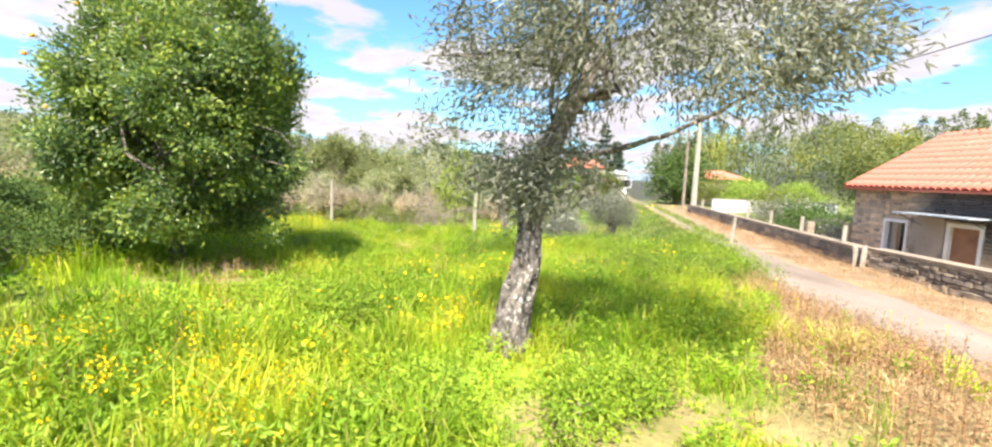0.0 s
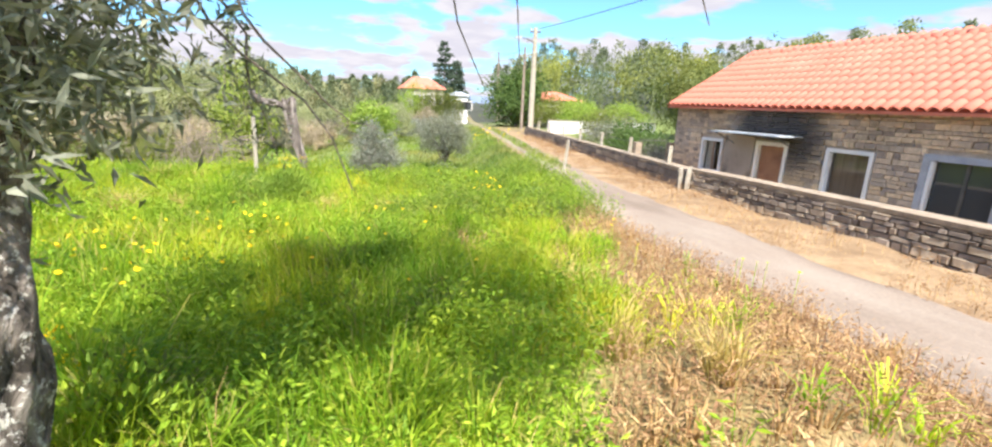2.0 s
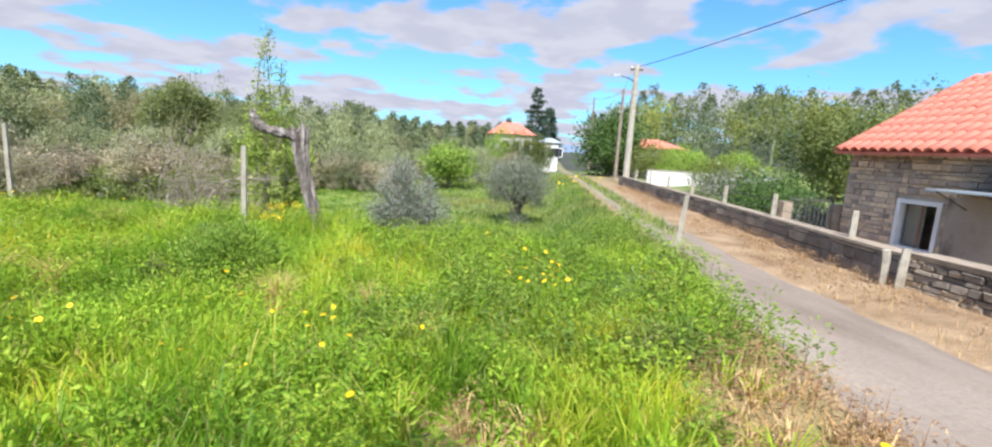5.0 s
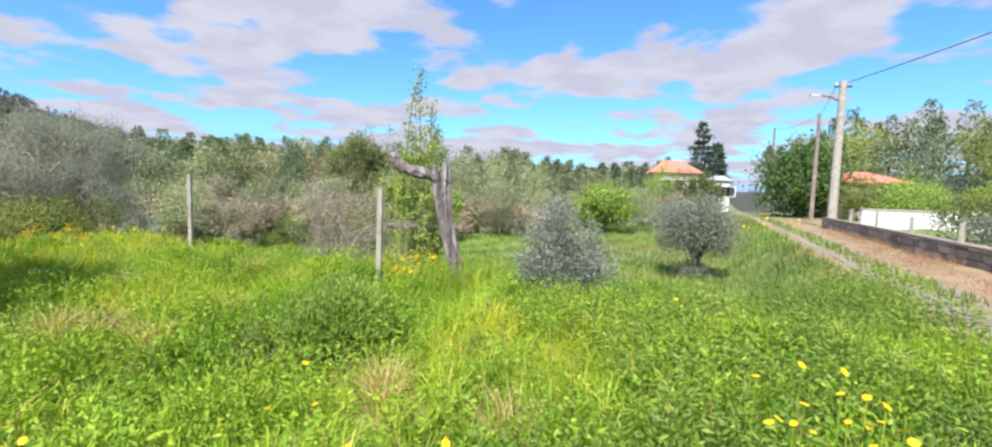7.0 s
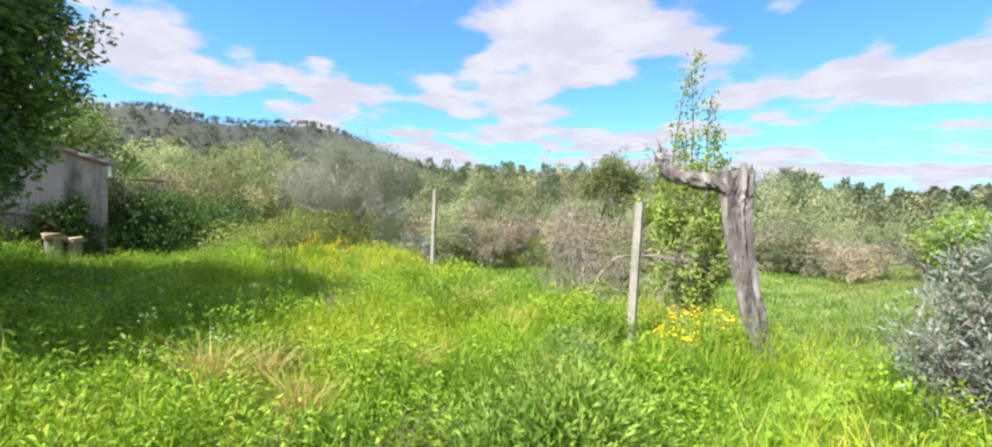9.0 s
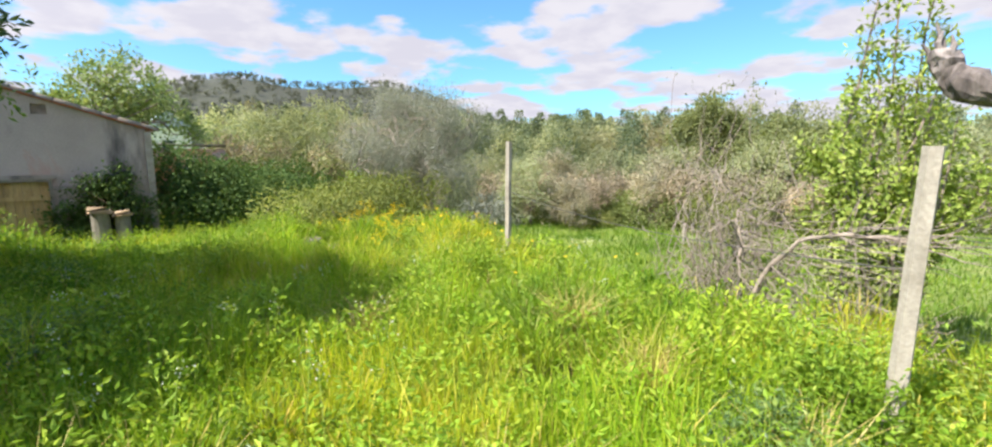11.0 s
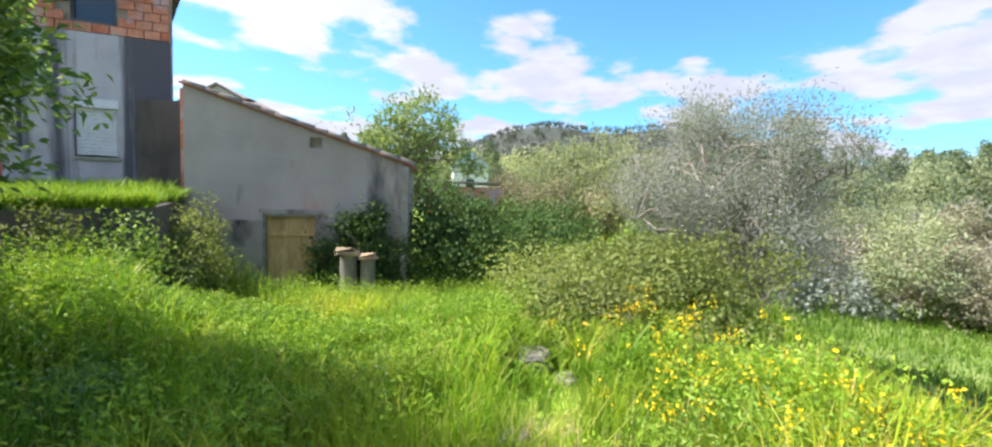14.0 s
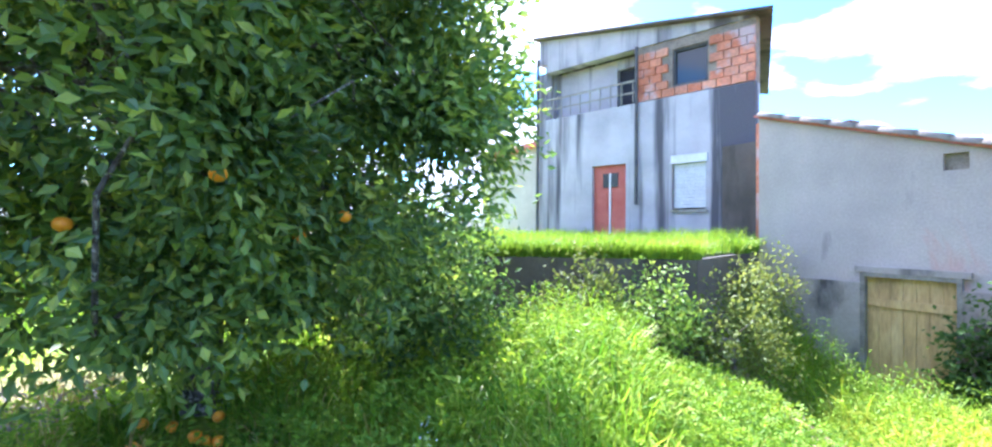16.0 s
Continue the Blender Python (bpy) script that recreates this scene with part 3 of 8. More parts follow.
def land(x, y):
    """Height of the ground."""
    x, y = np.asarray(x, float), np.asarray(y, float)
    field = -0.62 * smooth(1.0, 11.0, y)
    # the bank beyond the fence posts, and the low meadow
    fall = smooth(-0.25, 1.5, y - bank_edge(x)) * smooth(8.5, 5.0, x - 0.2 * np.maximum(y - 14, 0))
    field = field - (0.75 + 0.75 * smooth(2.5, -1.5, x)) * fall
    # the dip in front of the shed
    dip = smooth(-8.3, -12.5, x) * smooth(8.6, 10.4, y)
    field = field - 0.75 * dip * smooth(20, 13, y)
    field = field + 0.42 * np.exp(-(((x + 9.7) / 1.5) ** 2 + ((y - 10.0) / 1.2) ** 2))
    field = field + 0.14 * np.exp(-(((x + 3.2) / 1.7) ** 2 + ((y - 14.7) / 0.9) ** 2))
    # the rise at the olive's foot
    field = field + 0.34 * np.exp(-(((x - 0.1) / 0.75) ** 2 + ((y - 4.1) / 0.8) ** 2))
    # the track
    rx = road_x(y)
    near = smooth(2.9, 1.4, np.abs(x - rx))
    east = smooth(-0.4, 1.6, x - rx)
    lane = -0.5 + 0 * x
    z = field * (1 - near) + lane * near
    z = z * (1 - east) + (-0.5 - 0.5 * smooth(2.6, 4.2, x - rx) * smooth(24, 18, y)) * east
    near_w = smooth(45, 25, np.hypot(x, y - 10))
    z = z + wave(x, y) * (1 - near * 0.7) * near_w
    # far country
    r = np.hypot(x, y - 10)
    az = np.degrees(np.arctan2(-x, y - 10))
    z = z + smooth(30, 130, r) * (2.0 + 9.0 * smooth(-12, -55, az) + 1.5 * smooth(20, 70, az))
    z = z - 3.0 * smooth(25, 70, r) * smooth(45, 10, np.abs(az - 0.0)) * 0.5
    z = z + 50 * np.exp(-(((x + 430) / 120) ** 2 + ((y - 100) / 90) ** 2)) + 34 * np.exp(-(((x + 400) / 90) ** 2 + ((y - 222) / 62) ** 2)) + 26 * np.exp(-(((x + 420) / 200) ** 2 + ((y - 330) / 160) ** 2))
    return z


def ground_mesh():
    def axis(lo, hi, c0, c1):
        core = np.arange(c0, c1 + 0.01, 0.3)
        left, right, step = [], [], 0.4
        v = c0
        while v > lo:
            v -= step
            left.append(v)
            step *= 1.14
        v, step = c1, 0.4
        while v < hi:
            v += step
            right.append(v)
            step *= 1.14
        return np.array(left[::-1] + list(core) + right)
    xs, ys = axis(-1500, 1500, -18, 14), axis(-600, 2400, -4, 26)
    X, Y = np.meshgrid(xs, ys, indexing="ij")
    Z = land(X, Y)
    v = np.stack([X, Y, Z], -1).reshape(-1, 3)
    i, j = np.meshgrid(np.arange(len(xs) - 1), np.arange(len(ys) - 1), indexing="ij")
    n = len(ys)
    f = np.stack([i * n + j, (i + 1) * n + j, (i + 1) * n + j + 1, i * n + j + 1], -1).reshape(-1, 4)
    me = mesh_of("ground", v, f, (M_GROUND,), True)
    at = me.attributes.new("dry", "FLOAT", "POINT")
    at.data.foreach_set("value", dryness(v[:, 0], v[:, 1]).astype(np.float32))
    at = me.attributes.new("low", "FLOAT", "POINT")
    at.data.foreach_set("value", (smooth(-0.3, 1.4, v[:, 1] - bank_edge(v[:, 0])) * (0.75 + 0.25 * smooth(-3.5, 1.0, v[:, 0]))).astype(np.float32))
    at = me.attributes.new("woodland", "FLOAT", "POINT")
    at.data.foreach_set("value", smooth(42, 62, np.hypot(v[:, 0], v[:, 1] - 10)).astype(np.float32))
    return me


# worn and dried-out spots in the meadow
BARE = [(-0.5, 9.95, 0.45), (1.7, 10.1, 0.4), (0.45, 10.3, 0.3), (1.0, 11.25, 0.35), (-2.2, 11.5, 0.4), (-1.5, 11.6, 0.3), (-3.9, 13.3, 0.35), (-5.3, 16.4, 0.5), (0.9, 1.9, 0.5), (2.2, 3.0, 0.6),
        (-6.9, 14.0, 0.3), (2.9, 8.6, 0.35), (-5.0, 8.1, 0.9), (0.5, 2.7, 0.45), (1.5, 3.2, 0.5)]


def dryness(x, y):
    """1 on bare and straw-covered ground, 0 in the meadow."""
    rx = road_x(y)
    d = x - rx
    verge = smooth(-1.6 + 0.35 * smooth(8, 11, y), -1.1 + 0.2 * smooth(8, 11, y), d) * smooth(5.5, 3.4, d)
    line = 2.75 + 0.45 * (y - 4.3) - 0.35 * np.maximum(y - 7.5, 0) + 0.35 * np.sin(2.1 * y + 0.7 * x) + 0.25 * np.sin(5.3 * x - 3.7 * y)
    start = smooth(-0.6, 0.7, x - line) * smooth(11.5, 8.5, y)
    bare = smooth(0.75, 0.3, np.hypot((x - 0.7) / 1.2, y - 2.7)) * 0.6
    ledge = smooth(0.38, 0.16, np.abs((x + 10.5) * 0.76 - (y - 11.4) * 0.64 + 0.08 * np.sin(5 * y))) * smooth(1.6, 1.2, np.hypot(x + 10.5, y - 11.4))
    for bx, by, br in BARE:
        bare = np.maximum(bare, 0.75 * smooth(br * 1.3, br * 0.4, np.hypot(x - bx, y - by) + 0.15 * np.sin(7 * x) * np.sin(6 * y)))
    return np.maximum(np.clip(np.maximum(np.maximum(verge, start * 0.85), bare), 0, 1) * smooth(60, 30, y), ledge)


ground = tagged(new("ground", ground_mesh()), "green spring meadow with bare earth and straw", "ground", kind="structure")


def road_mesh():
    ys = np.concatenate([np.arange(-6, 40, 0.4), np.arange(40, 120, 2.0)])
    us = np.linspace(-0.98, 0.98, 13)
    Y, U = np.meshgrid(ys, us, indexing="ij")
    wob = 0.12 * np.sin(1.7 * Y) + 0.08 * np.sin(4.3 * Y + 1)
    X = road_x(Y) + U * (1 - 0.4 * smooth(10.5, 14, Y)) + wob * np.sign(U) * (np.abs(U) > 0.9)
    Z = land(X, Y) + 0.03 * (1 - (U / 0.98) ** 2) + 0.005
    Z = np.where(np.abs(U) > 0.95, Z - 0.02, Z)
    v = np.stack([X, Y, Z], -1).reshape(-1, 3)
    i, j = np.meshgrid(np.arange(len(ys) - 1), np.arange(len(us) - 1), indexing="ij")
    n = len(us)
    f = np.stack([i * n + j, i * n + j + 1, (i + 1) * n + j + 1, (i + 1) * n + j], -1).reshape(-1, 4)
    me = mesh_of("road", v, f, (M_ROAD,), True)
    at = me.attributes.new("overgrown", "FLOAT", "POINT")
    mid = np.exp(-(U / (0.3 + 0.16 * smooth(15, 18, Y))) ** 2) * smooth(11.5, 14.5, Y) + smooth(0.72, 0.98, np.abs(U)) * smooth(10, 14, Y) + 0.25 * smooth(16, 20, Y)
    at.data.foreach_set("value", np.clip(mid, 0, 1).ravel().astype(np.float32))
    return me


road = tagged(new("road", road_mesh()), "pale dusty country lane beside the meadow", "road", kind="structure")


def at_ground(x, y, dz=0.0):
    return (x, y, float(land(x, y)) + dz)



# ---- plants: shared tools ----
TRODDEN = np.array([(0.0, -0.5), (1.2, 2.3), (2.8, 7.0), (1.4, 10.0), (-0.8, 12.0), (-3.2, 13.2), (-6.2, 13.2)])


def line_distance(x, y, line=TRODDEN):
    best = np.full(len(x), 1e9)
    for a, b in zip(line[:-1], line[1:]):
        d = b - a
        t = np.clip(((x - a[0]) * d[0] + (y - a[1]) * d[1]) / (d @ d + 1e-9), 0, 1)
        best = np.minimum(best, np.hypot(x - a[0] - t * d[0], y - a[1] - t * d[1]))
    return best


LATTICE = np.random.default_rng(3).random((64, 64))


def patchy(x, y, size):
    """Smooth noise from 0 to 1 with patches of that size in metres."""
    u, v = np.asarray(x) / size + 100.3, np.asarray(y) / size + 57.1
    i, j = np.floor(u).astype(int), np.floor(v).astype(int)
    a, b = u - i, v - j
    a, b = a * a * (3 - 2 * a), b * b * (3 - 2 * b)
    g = lambda p, q: LATTICE[p % 64, q % 64]
    return (g(i, j) * (1 - a) + g(i + 1, j) * a) * (1 - b) + (g(i, j + 1) * (1 - a) + g(i + 1, j + 1) * a) * b


def blades(heap, x, y, z, height, width, rng, lean=0.5):
    n = len(x)
    ang = rng.uniform(0, 2 * np.pi, n)
    face = rng.uniform(0, 2 * np.pi, n)
    sx, sy = np.cos(face) * width / 2, np.sin(face) * width / 2
    out = rng.uniform(0.05, lean, n) * height
    dx, dy = np.cos(ang) * out, np.sin(ang) * out
    v = np.empty((n, 5, 3))
    base = np.stack([x, y, z], -1)
    side = np.stack([sx, sy, 0 * sx], -1)
    mid = base + np.stack([dx * 0.35, dy * 0.35, height * 0.6], -1)
    v[:, 0], v[:, 1] = base - side, base + side
    v[:, 2], v[:, 3] = mid + side * 0.8, mid - side * 0.8
    v[:, 4] = base + np.stack([dx, dy, height * 0.97], -1)
    k = np.arange(n)[:, None] * 5
    heap.add(v.reshape(-1, 3), k + np.array([[0, 1, 2, 3]]), k + np.array([[3, 2, 4]]))


def lobed(ways, rng, waves=7, depth=0.22):
    out = np.zeros(len(ways))
    for _ in range(waves):
        out += np.cos(ways @ rng.normal(0, 2.6, 3) + rng.uniform(0, 6.28))
    return 1 + depth * out / math.sqrt(waves / 2)


def clump_points(centre, radii, n, rng, inner=0.55, depth=0.2, floor=-1.0):
    """Places of leaf clumps: an uneven shell with gaps."""
    ways = unit(rng.normal(0, 1, (n, 3)))
    ways = ways[ways[:, 2] > floor]
    r = (inner ** 3 + (1 - inner ** 3) * rng.random(len(ways))) ** (1 / 3)
    return np.asarray(centre) + ways * (r * lobed(ways, rng, depth=depth))[:, None] * np.asarray(radii)


def foliage(heap, spots, per, spread, length, width, rng, centre=None, outward=0.6, droop=0.0):
    p = np.repeat(spots, per, axis=0) + rng.normal(0, spread, (len(spots) * per, 3))
    way = unit(rng.normal(0, 1, p.shape))
    out = None
    if centre is not None:
        out = unit(p - np.asarray(centre))
        way = way + outward * out
    way[:, 2] -= droop
    leaf_quads(heap, p, way, length * rng.uniform(0.7, 1.25, len(p)), width * rng.uniform(0.7, 1.25, len(p)), rng, facing=out)


def limbs(heap, starts, ends, r0, r1, rng, sides=5, sag=0.08, n=5):
    for a, b in zip(starts, ends):
        tube(heap, bend(a, b, n, sag, rng), np.linspace(r0, r1, n), sides, 0.1, rng, cap=False)


def gnarled(heap, pts, radii, depth, rng, rings=40, n=30):
    """A trunk with twisting folds and knots."""
    pts = np.asarray(pts, float)
    t, src = np.linspace(0, 1, rings), np.linspace(0, 1, len(pts))
    line = np.stack([np.interp(t, src, pts[:, k]) for k in range(3)], -1)
    line[1:-1] = (line[:-2] + 2 * line[1:-1] + line[2:]) / 4
    rad = np.interp(t, src, radii)
    ang = np.linspace(0, 2 * np.pi, n, endpoint=False)
    a, tt = ang[None], t[:, None]
    folds = 1 + depth * (np.sin(a * 4 + 5 * tt) * 0.6 + np.sin(a * 7 - 8 * tt + 1) * 0.45 + np.sin(a * 2 + 21 * tt) * 0.35) + depth * 0.22 * rng.normal(0, 1, (rings, n))
    for _ in range(7):
        ka, kt = rng.uniform(0, 6.283), rng.uniform(0.05, 0.95)
        folds += rng.choice([-1.6, 1.6]) * depth * np.exp(-(((a - ka + np.pi) % (2 * np.pi) - np.pi) / 0.35) ** 2 - ((tt - kt) / 0.05) ** 2)
    v = line[:, None] + (rad[:, None] * folds)[..., None] * np.stack([np.cos(ang), np.sin(ang), 0 * ang], -1)[None]
    i, j = np.meshgrid(np.arange(rings - 1), np.arange(n), indexing="ij")
    k = (j + 1) % n
    heap.add(v.reshape(-1, 3), np.stack([i * n + j, i * n + k, (i + 1) * n + k, (i + 1) * n + j], -1).reshape(-1, 4), np.array([[(rings - 1) * n + q for q in range(n)]]))


def tree(name, label, category, at, trunk, radii_t, centre, radii, n, per, spread, leaf, mat, bark, seed, n_limbs=14, inner=0.55, depth=0.2, floor=-1.0, droop=0.0,
         limb_r=0.05, twigs=0, group="", sides=9, rough=0.12, keep=None, gnarl=0.0, sprays=None):
    """A tree: trunk with its limbs, and a crown of many small leaves. All places are local to its foot."""
    rng = np.random.default_rng(seed)
    ob = root(name, at, label, category, group)
    wood = Heap()
    if gnarl:
        gnarled(wood, trunk, radii_t, gnarl, rng)
    else:
        tube(wood, trunk, radii_t, sides, rough, rng)
    spots = clump_points(centre, radii, n, rng, inner, depth, floor)
    heart = np.asarray(centre, float)
    if sprays:
        # boughs: each one a tuft of shoots round its own middle
        count, size = sprays
        mid = clump_points(centre, radii, count, rng, max(inner, 0.62), depth, floor)
        pick = rng.integers(0, len(mid), n)
        inside = spots[: n // 4]
        spots = np.concatenate([inside, mid[pick] + unit(rng.normal(0, 1, (n, 3))) * (size * rng.random(n) ** 0.5)[:, None]])
        heart = np.concatenate([np.broadcast_to(heart, inside.shape), mid[pick] - unit(mid[pick] - heart) * size * 0.5])
    if keep:
        ok = keep(spots)
        spots, heart = spots[ok], heart if heart.ndim == 1 else heart[ok]
    top = np.asarray(trunk, float)
    picks = spots[rng.permutation(len(spots))[:n_limbs]]
    starts = top[-1 - rng.integers(0, max(1, len(top) // 3), len(picks))]
    limbs(wood, starts, starts + (picks - starts) * 0.92, limb_r, limb_r * 0.3, rng, 6, 0.16, 8)
    if twigs:
        a = picks[rng.integers(0, len(picks), twigs)]
        b = spots[rng.integers(0, len(spots), twigs)]
        near = np.linalg.norm(a - b, axis=1) < 1.3 * min(radii)
        limbs(wood, a[near], b[near], limb_r * 0.3, limb_r * 0.08, rng, 4, 0.12)
    part("trunk", wood.mesh("trunk", bark, True), ob)
    crown = Heap()
    foliage(crown, spots, per, spread, leaf[0], leaf[1], rng, heart if heart.ndim == 1 else np.repeat(heart, per, axis=0), 0.6 if sprays is None else 1.0, droop)
    part("crown", crown.mesh("crown", mat), ob)
    return ob


# ---- meadow grass ----
def field_points(rng, lo, hi, count):
    return rng.uniform(lo[0], hi[0], count), rng.uniform(lo[1], hi[1], count)


def keep_clear(x, y):
    """False where grass cannot stand: on the lane, in buildings and behind walls."""
    d = x - road_x(y)
    ok = ((np.abs(d) > (0.88 + 0.1 * np.sin(3.1 * y)) * (1 - 0.4 * smooth(10.5, 14, y))) | ((np.abs(d) < 0.22 + 0.12 * smooth(15, 18, y)) & (y > 13.5))) & (d < 2.35)
    ok &= ~((x < -13.7) & (y < 12.8))
    return ok


def cropped(x, y):
    """How much of its height the growth keeps: low round the fallen fruit and along the worn ledge."""
    fruit = smooth(1.0, 0.5, np.hypot((x + 5.87) / 0.75, (y - 9.95) / 1.1))
    off = np.abs((x + 10.5) * 0.76 - (y - 11.4) * 0.64 - 0.55)
    ledge = smooth(1.3, 0.8, off) * smooth(3.2, 2.4, np.hypot(x + 10.2, y - 11.6))
    stones = 0.6 * smooth(1.0, 0.5, np.hypot((x + 7.65) / 0.75, (y - 14.15) / 0.45))
    under = smooth(1.5, 0.8, np.hypot(x + 4.9, y - 8.0))
    worn = 0.8 * smooth(1.5, 0.7, np.hypot((x - 1.1) / 1.3, (y - 3.0) / 1.1))
    return 1 - 0.72 * np.maximum.reduce([fruit, ledge, stones, under, worn])


def grass_layer(name, label, seed, count, near, far, tall, wide, mat, straw=False, below=None, side=0):
    rng = np.random.default_rng(seed)
    lo, hi = TRODDEN.min(0) - far, TRODDEN.max(0) + far
    x, y = field_points(rng, lo, hi, count)
    d = line_distance(x, y)
    dry = dryness(x, y) + 0.25 * (patchy(x, y, 0.9) - 0.5)
    ok = keep_clear(x, y) & (d >= near * rng.uniform(0.8, 1.15, count)) & (d < far * rng.uniform(0.85, 1.1, count))
    ok &= (dry > 0.45 + 0.3 * rng.uniform(-1, 1, count)) if straw else (dry < 0.35 + 0.3 * rng.uniform(-1, 1, count))
    if below is not None:
        ok &= (y - bank_edge(x) > 0.6 * rng.uniform(-1, 1, count)) == below
    if side:
        ok &= side * (x + 1.2) > 1.5 * rng.uniform(-1, 1, count)
    thick = patchy(x, y, 0.5) * 0.6 + patchy(x, y, 1.7) * 0.6
    ok &= rng.random(count) < 0.12 + 1.25 * thick ** 1.6
    x, y, d = x[ok], y[ok], d[ok]
    h = tall * (0.2 + 1.0 * patchy(x + 9, y, 1.3) ** 1.5 + 0.75 * patchy(x, y + 5, 0.36) ** 2) * rng.uniform(0.35, 1.25, len(x))
    h *= cropped(x, y) * np.where((x > 2.6) & (y > 9.6), 0.6, 1.0) * (1 - 0.5 * smooth(-1.6, -0.4, x) * smooth(13.2, 14.6, y))
    heap = Heap()
    blades(heap, x, y, land(x, y) - 0.02, h, wide * rng.uniform(0.6, 1.4, len(x)), rng, 0.75)
    return tagged(new(name, heap.mesh(name, mat)), label, "grass", kind="stuff")


grass_layer("meadow_grass", "lush bright green spring grass along the walked line", 11, 270000, 0.0, 2.6, 0.4, 0.007, M_GRASS)


def tussocks(seed, count, lo, hi, per, tall, mat, label, keep):
    """Tufts of arching blades that spring from one crown."""
    rng = np.random.default_rng(seed)
    x, y = field_points(rng, lo, hi, count)
    ok = keep_clear(x, y) & keep(x, y)
    x, y = x[ok], y[ok]
    size = rng.uniform(0.6, 1.3, len(x)) * cropped(x, y)
    n = len(x) * per
    a, r = rng.uniform(0, 6.283, n), 0.05 * np.sqrt(rng.random(n))
    px, py, sz = np.repeat(x, per), np.repeat(y, per), np.repeat(size, per)
    h = tall * sz * rng.uniform(0.5, 1.1, n)
    out = h * rng.uniform(0.2, 1.0, n)
    base = np.stack([px + np.cos(a) * r, py + np.sin(a) * r, land(px, py) - 0.02], -1)
    way = np.stack([np.cos(a), np.sin(a), 0 * a], -1)
    side = np.stack([-np.sin(a), np.cos(a), 0 * a], -1) * (0.0045 * rng.uniform(0.7, 1.5, n))[:, None]
    up = np.array([0, 0, 1.0])
    m1 = base + way * (out * 0.3)[:, None] + up * (h * 0.65)[:, None]
    m2 = base + way * (out * 0.75)[:, None] + up * (h * 0.92)[:, None]
    tip = base + way * (out * 1.25)[:, None] + up * (h * 0.8)[:, None]
    v = np.stack([base - side, base + side, m1 + side, m1 - side, m2 + side * 0.8, m2 - side * 0.8, tip], 1)
    k = np.arange(n)[:, None] * 7
    heap = Heap().add(v.reshape(-1, 3), np.concatenate([k + np.array([[0, 1, 2, 3]]), k + np.array([[3, 2, 4, 5]])]), k + np.array([[5, 4, 6]]))
    return tagged(new("grass_tussocks", heap.mesh("grass_tussocks", mat)), label, "grass", kind="stuff")


tussocks(15, 4200, (-12.5, 0.5), (5.4, 17.0), 26, 0.36, M_GRASS, "arching tussocks of bright meadow grass", lambda x, y: (line_distance(x, y) < 4.5) & (dryness(x, y) < 0.4) & (patchy(x, y, 1.0) > 0.42))
tussocks(16, 420, (1.5, 0.8), (5.6, 12.0), 22, 0.24, M_STRAW, "arching tussocks of dry straw on the verge", lambda x, y: (dryness(x, y) > 0.4) & (patchy(x, y, 0.8) > 0.4))
grass_layer("meadow_grass", "tall bright green meadow grass", 12, 260000, 2.2, 6.5, 0.42, 0.013, M_GRASS, below=False)
grass_layer("meadow_grass", "green meadow grass farther off", 13, 170000, 6.0, 15.0, 0.36, 0.03, M_GRASS, below=False)
grass_layer("meadow_grass", "duller short grass beyond the bank", 113, 170000, 2.2, 15.0, 0.28, 0.025, M_LOW_GRASS, below=True, side=1)
grass_layer("meadow_grass", "short green grass beyond the fence posts", 114, 170000, 2.2, 15.0, 0.28, 0.025, M_LOW_GREEN, below=True, side=-1)
grass_layer("dry_grass", "pale dry straw beside the lane", 14, 80000, 0.0, 7.0, 0.2, 0.006, M_STRAW, True)


def dry_bents():
    rng = np.random.default_rng(17)
    x, y = field_points(rng, (-9.0, 0.5), (5.4, 17.0), 16000)
    d = line_distance(x, y)
    ok = keep_clear(x, y) & (d < 6.0) & (patchy(x - 4, y, 1.2) * 0.7 + patchy(x, y, 0.4) * 0.5 > 0.62)
    x, y, d = x[ok], y[ok], d[ok]
    heap = Heap()
    blades(heap, x, y, land(x, y) - 0.02, rng.uniform(0.2, 0.5, len(x)), 0.0028 + 0.0011 * d, rng, 0.7)
    tagged(new("dry_bents", heap.mesh("dry_bents", M_STRAW)), "thin dry bents standing in the green grass", "grass", kind="stuff")


dry_bents()
tussocks(18, 170, (1.5, 0.8), (5.2, 9.5), 24, 0.24, M_GRASS, "green tufts among the dry straw of the verge", lambda x, y: (dryness(x, y) > 0.4) & (patchy(x, y + 3, 0.9) > 0.5))

# ---- buildings: shared tools ----
def welded(me):
    """One body: blocks that touch share their corners."""
    bm = bmesh.new()
    bm.from_mesh(me)
    bmesh.ops.remove_doubles(bm, verts=bm.verts, dist=0.0005)
    bm.to_mesh(me)
    bm.free()
    return me


def wall_boxes(heap, u0, u1, z0, z1, y0, y1, holes=()):
    """A wall slab with openings that go through it, butted from boxes."""
    us = sorted({u0, u1, *[h[0] for h in holes], *[h[1] for h in holes]})
    zs = sorted({z0, z1, *[h[2] for h in holes], *[h[3] for h in holes]})
    us, zs = [u for u in us if u0 <= u <= u1], [z for z in zs if z0 <= z <= z1]
    for a, b in zip(us[:-1], us[1:]):
        for c, d in zip(zs[:-1], zs[1:]):
            if not any(h[0] < (a + b) / 2 < h[1] and h[2] < (c + d) / 2 < h[3] for h in holes):
                box(heap, (a, y0, c), (b, y1, d))
    return heap


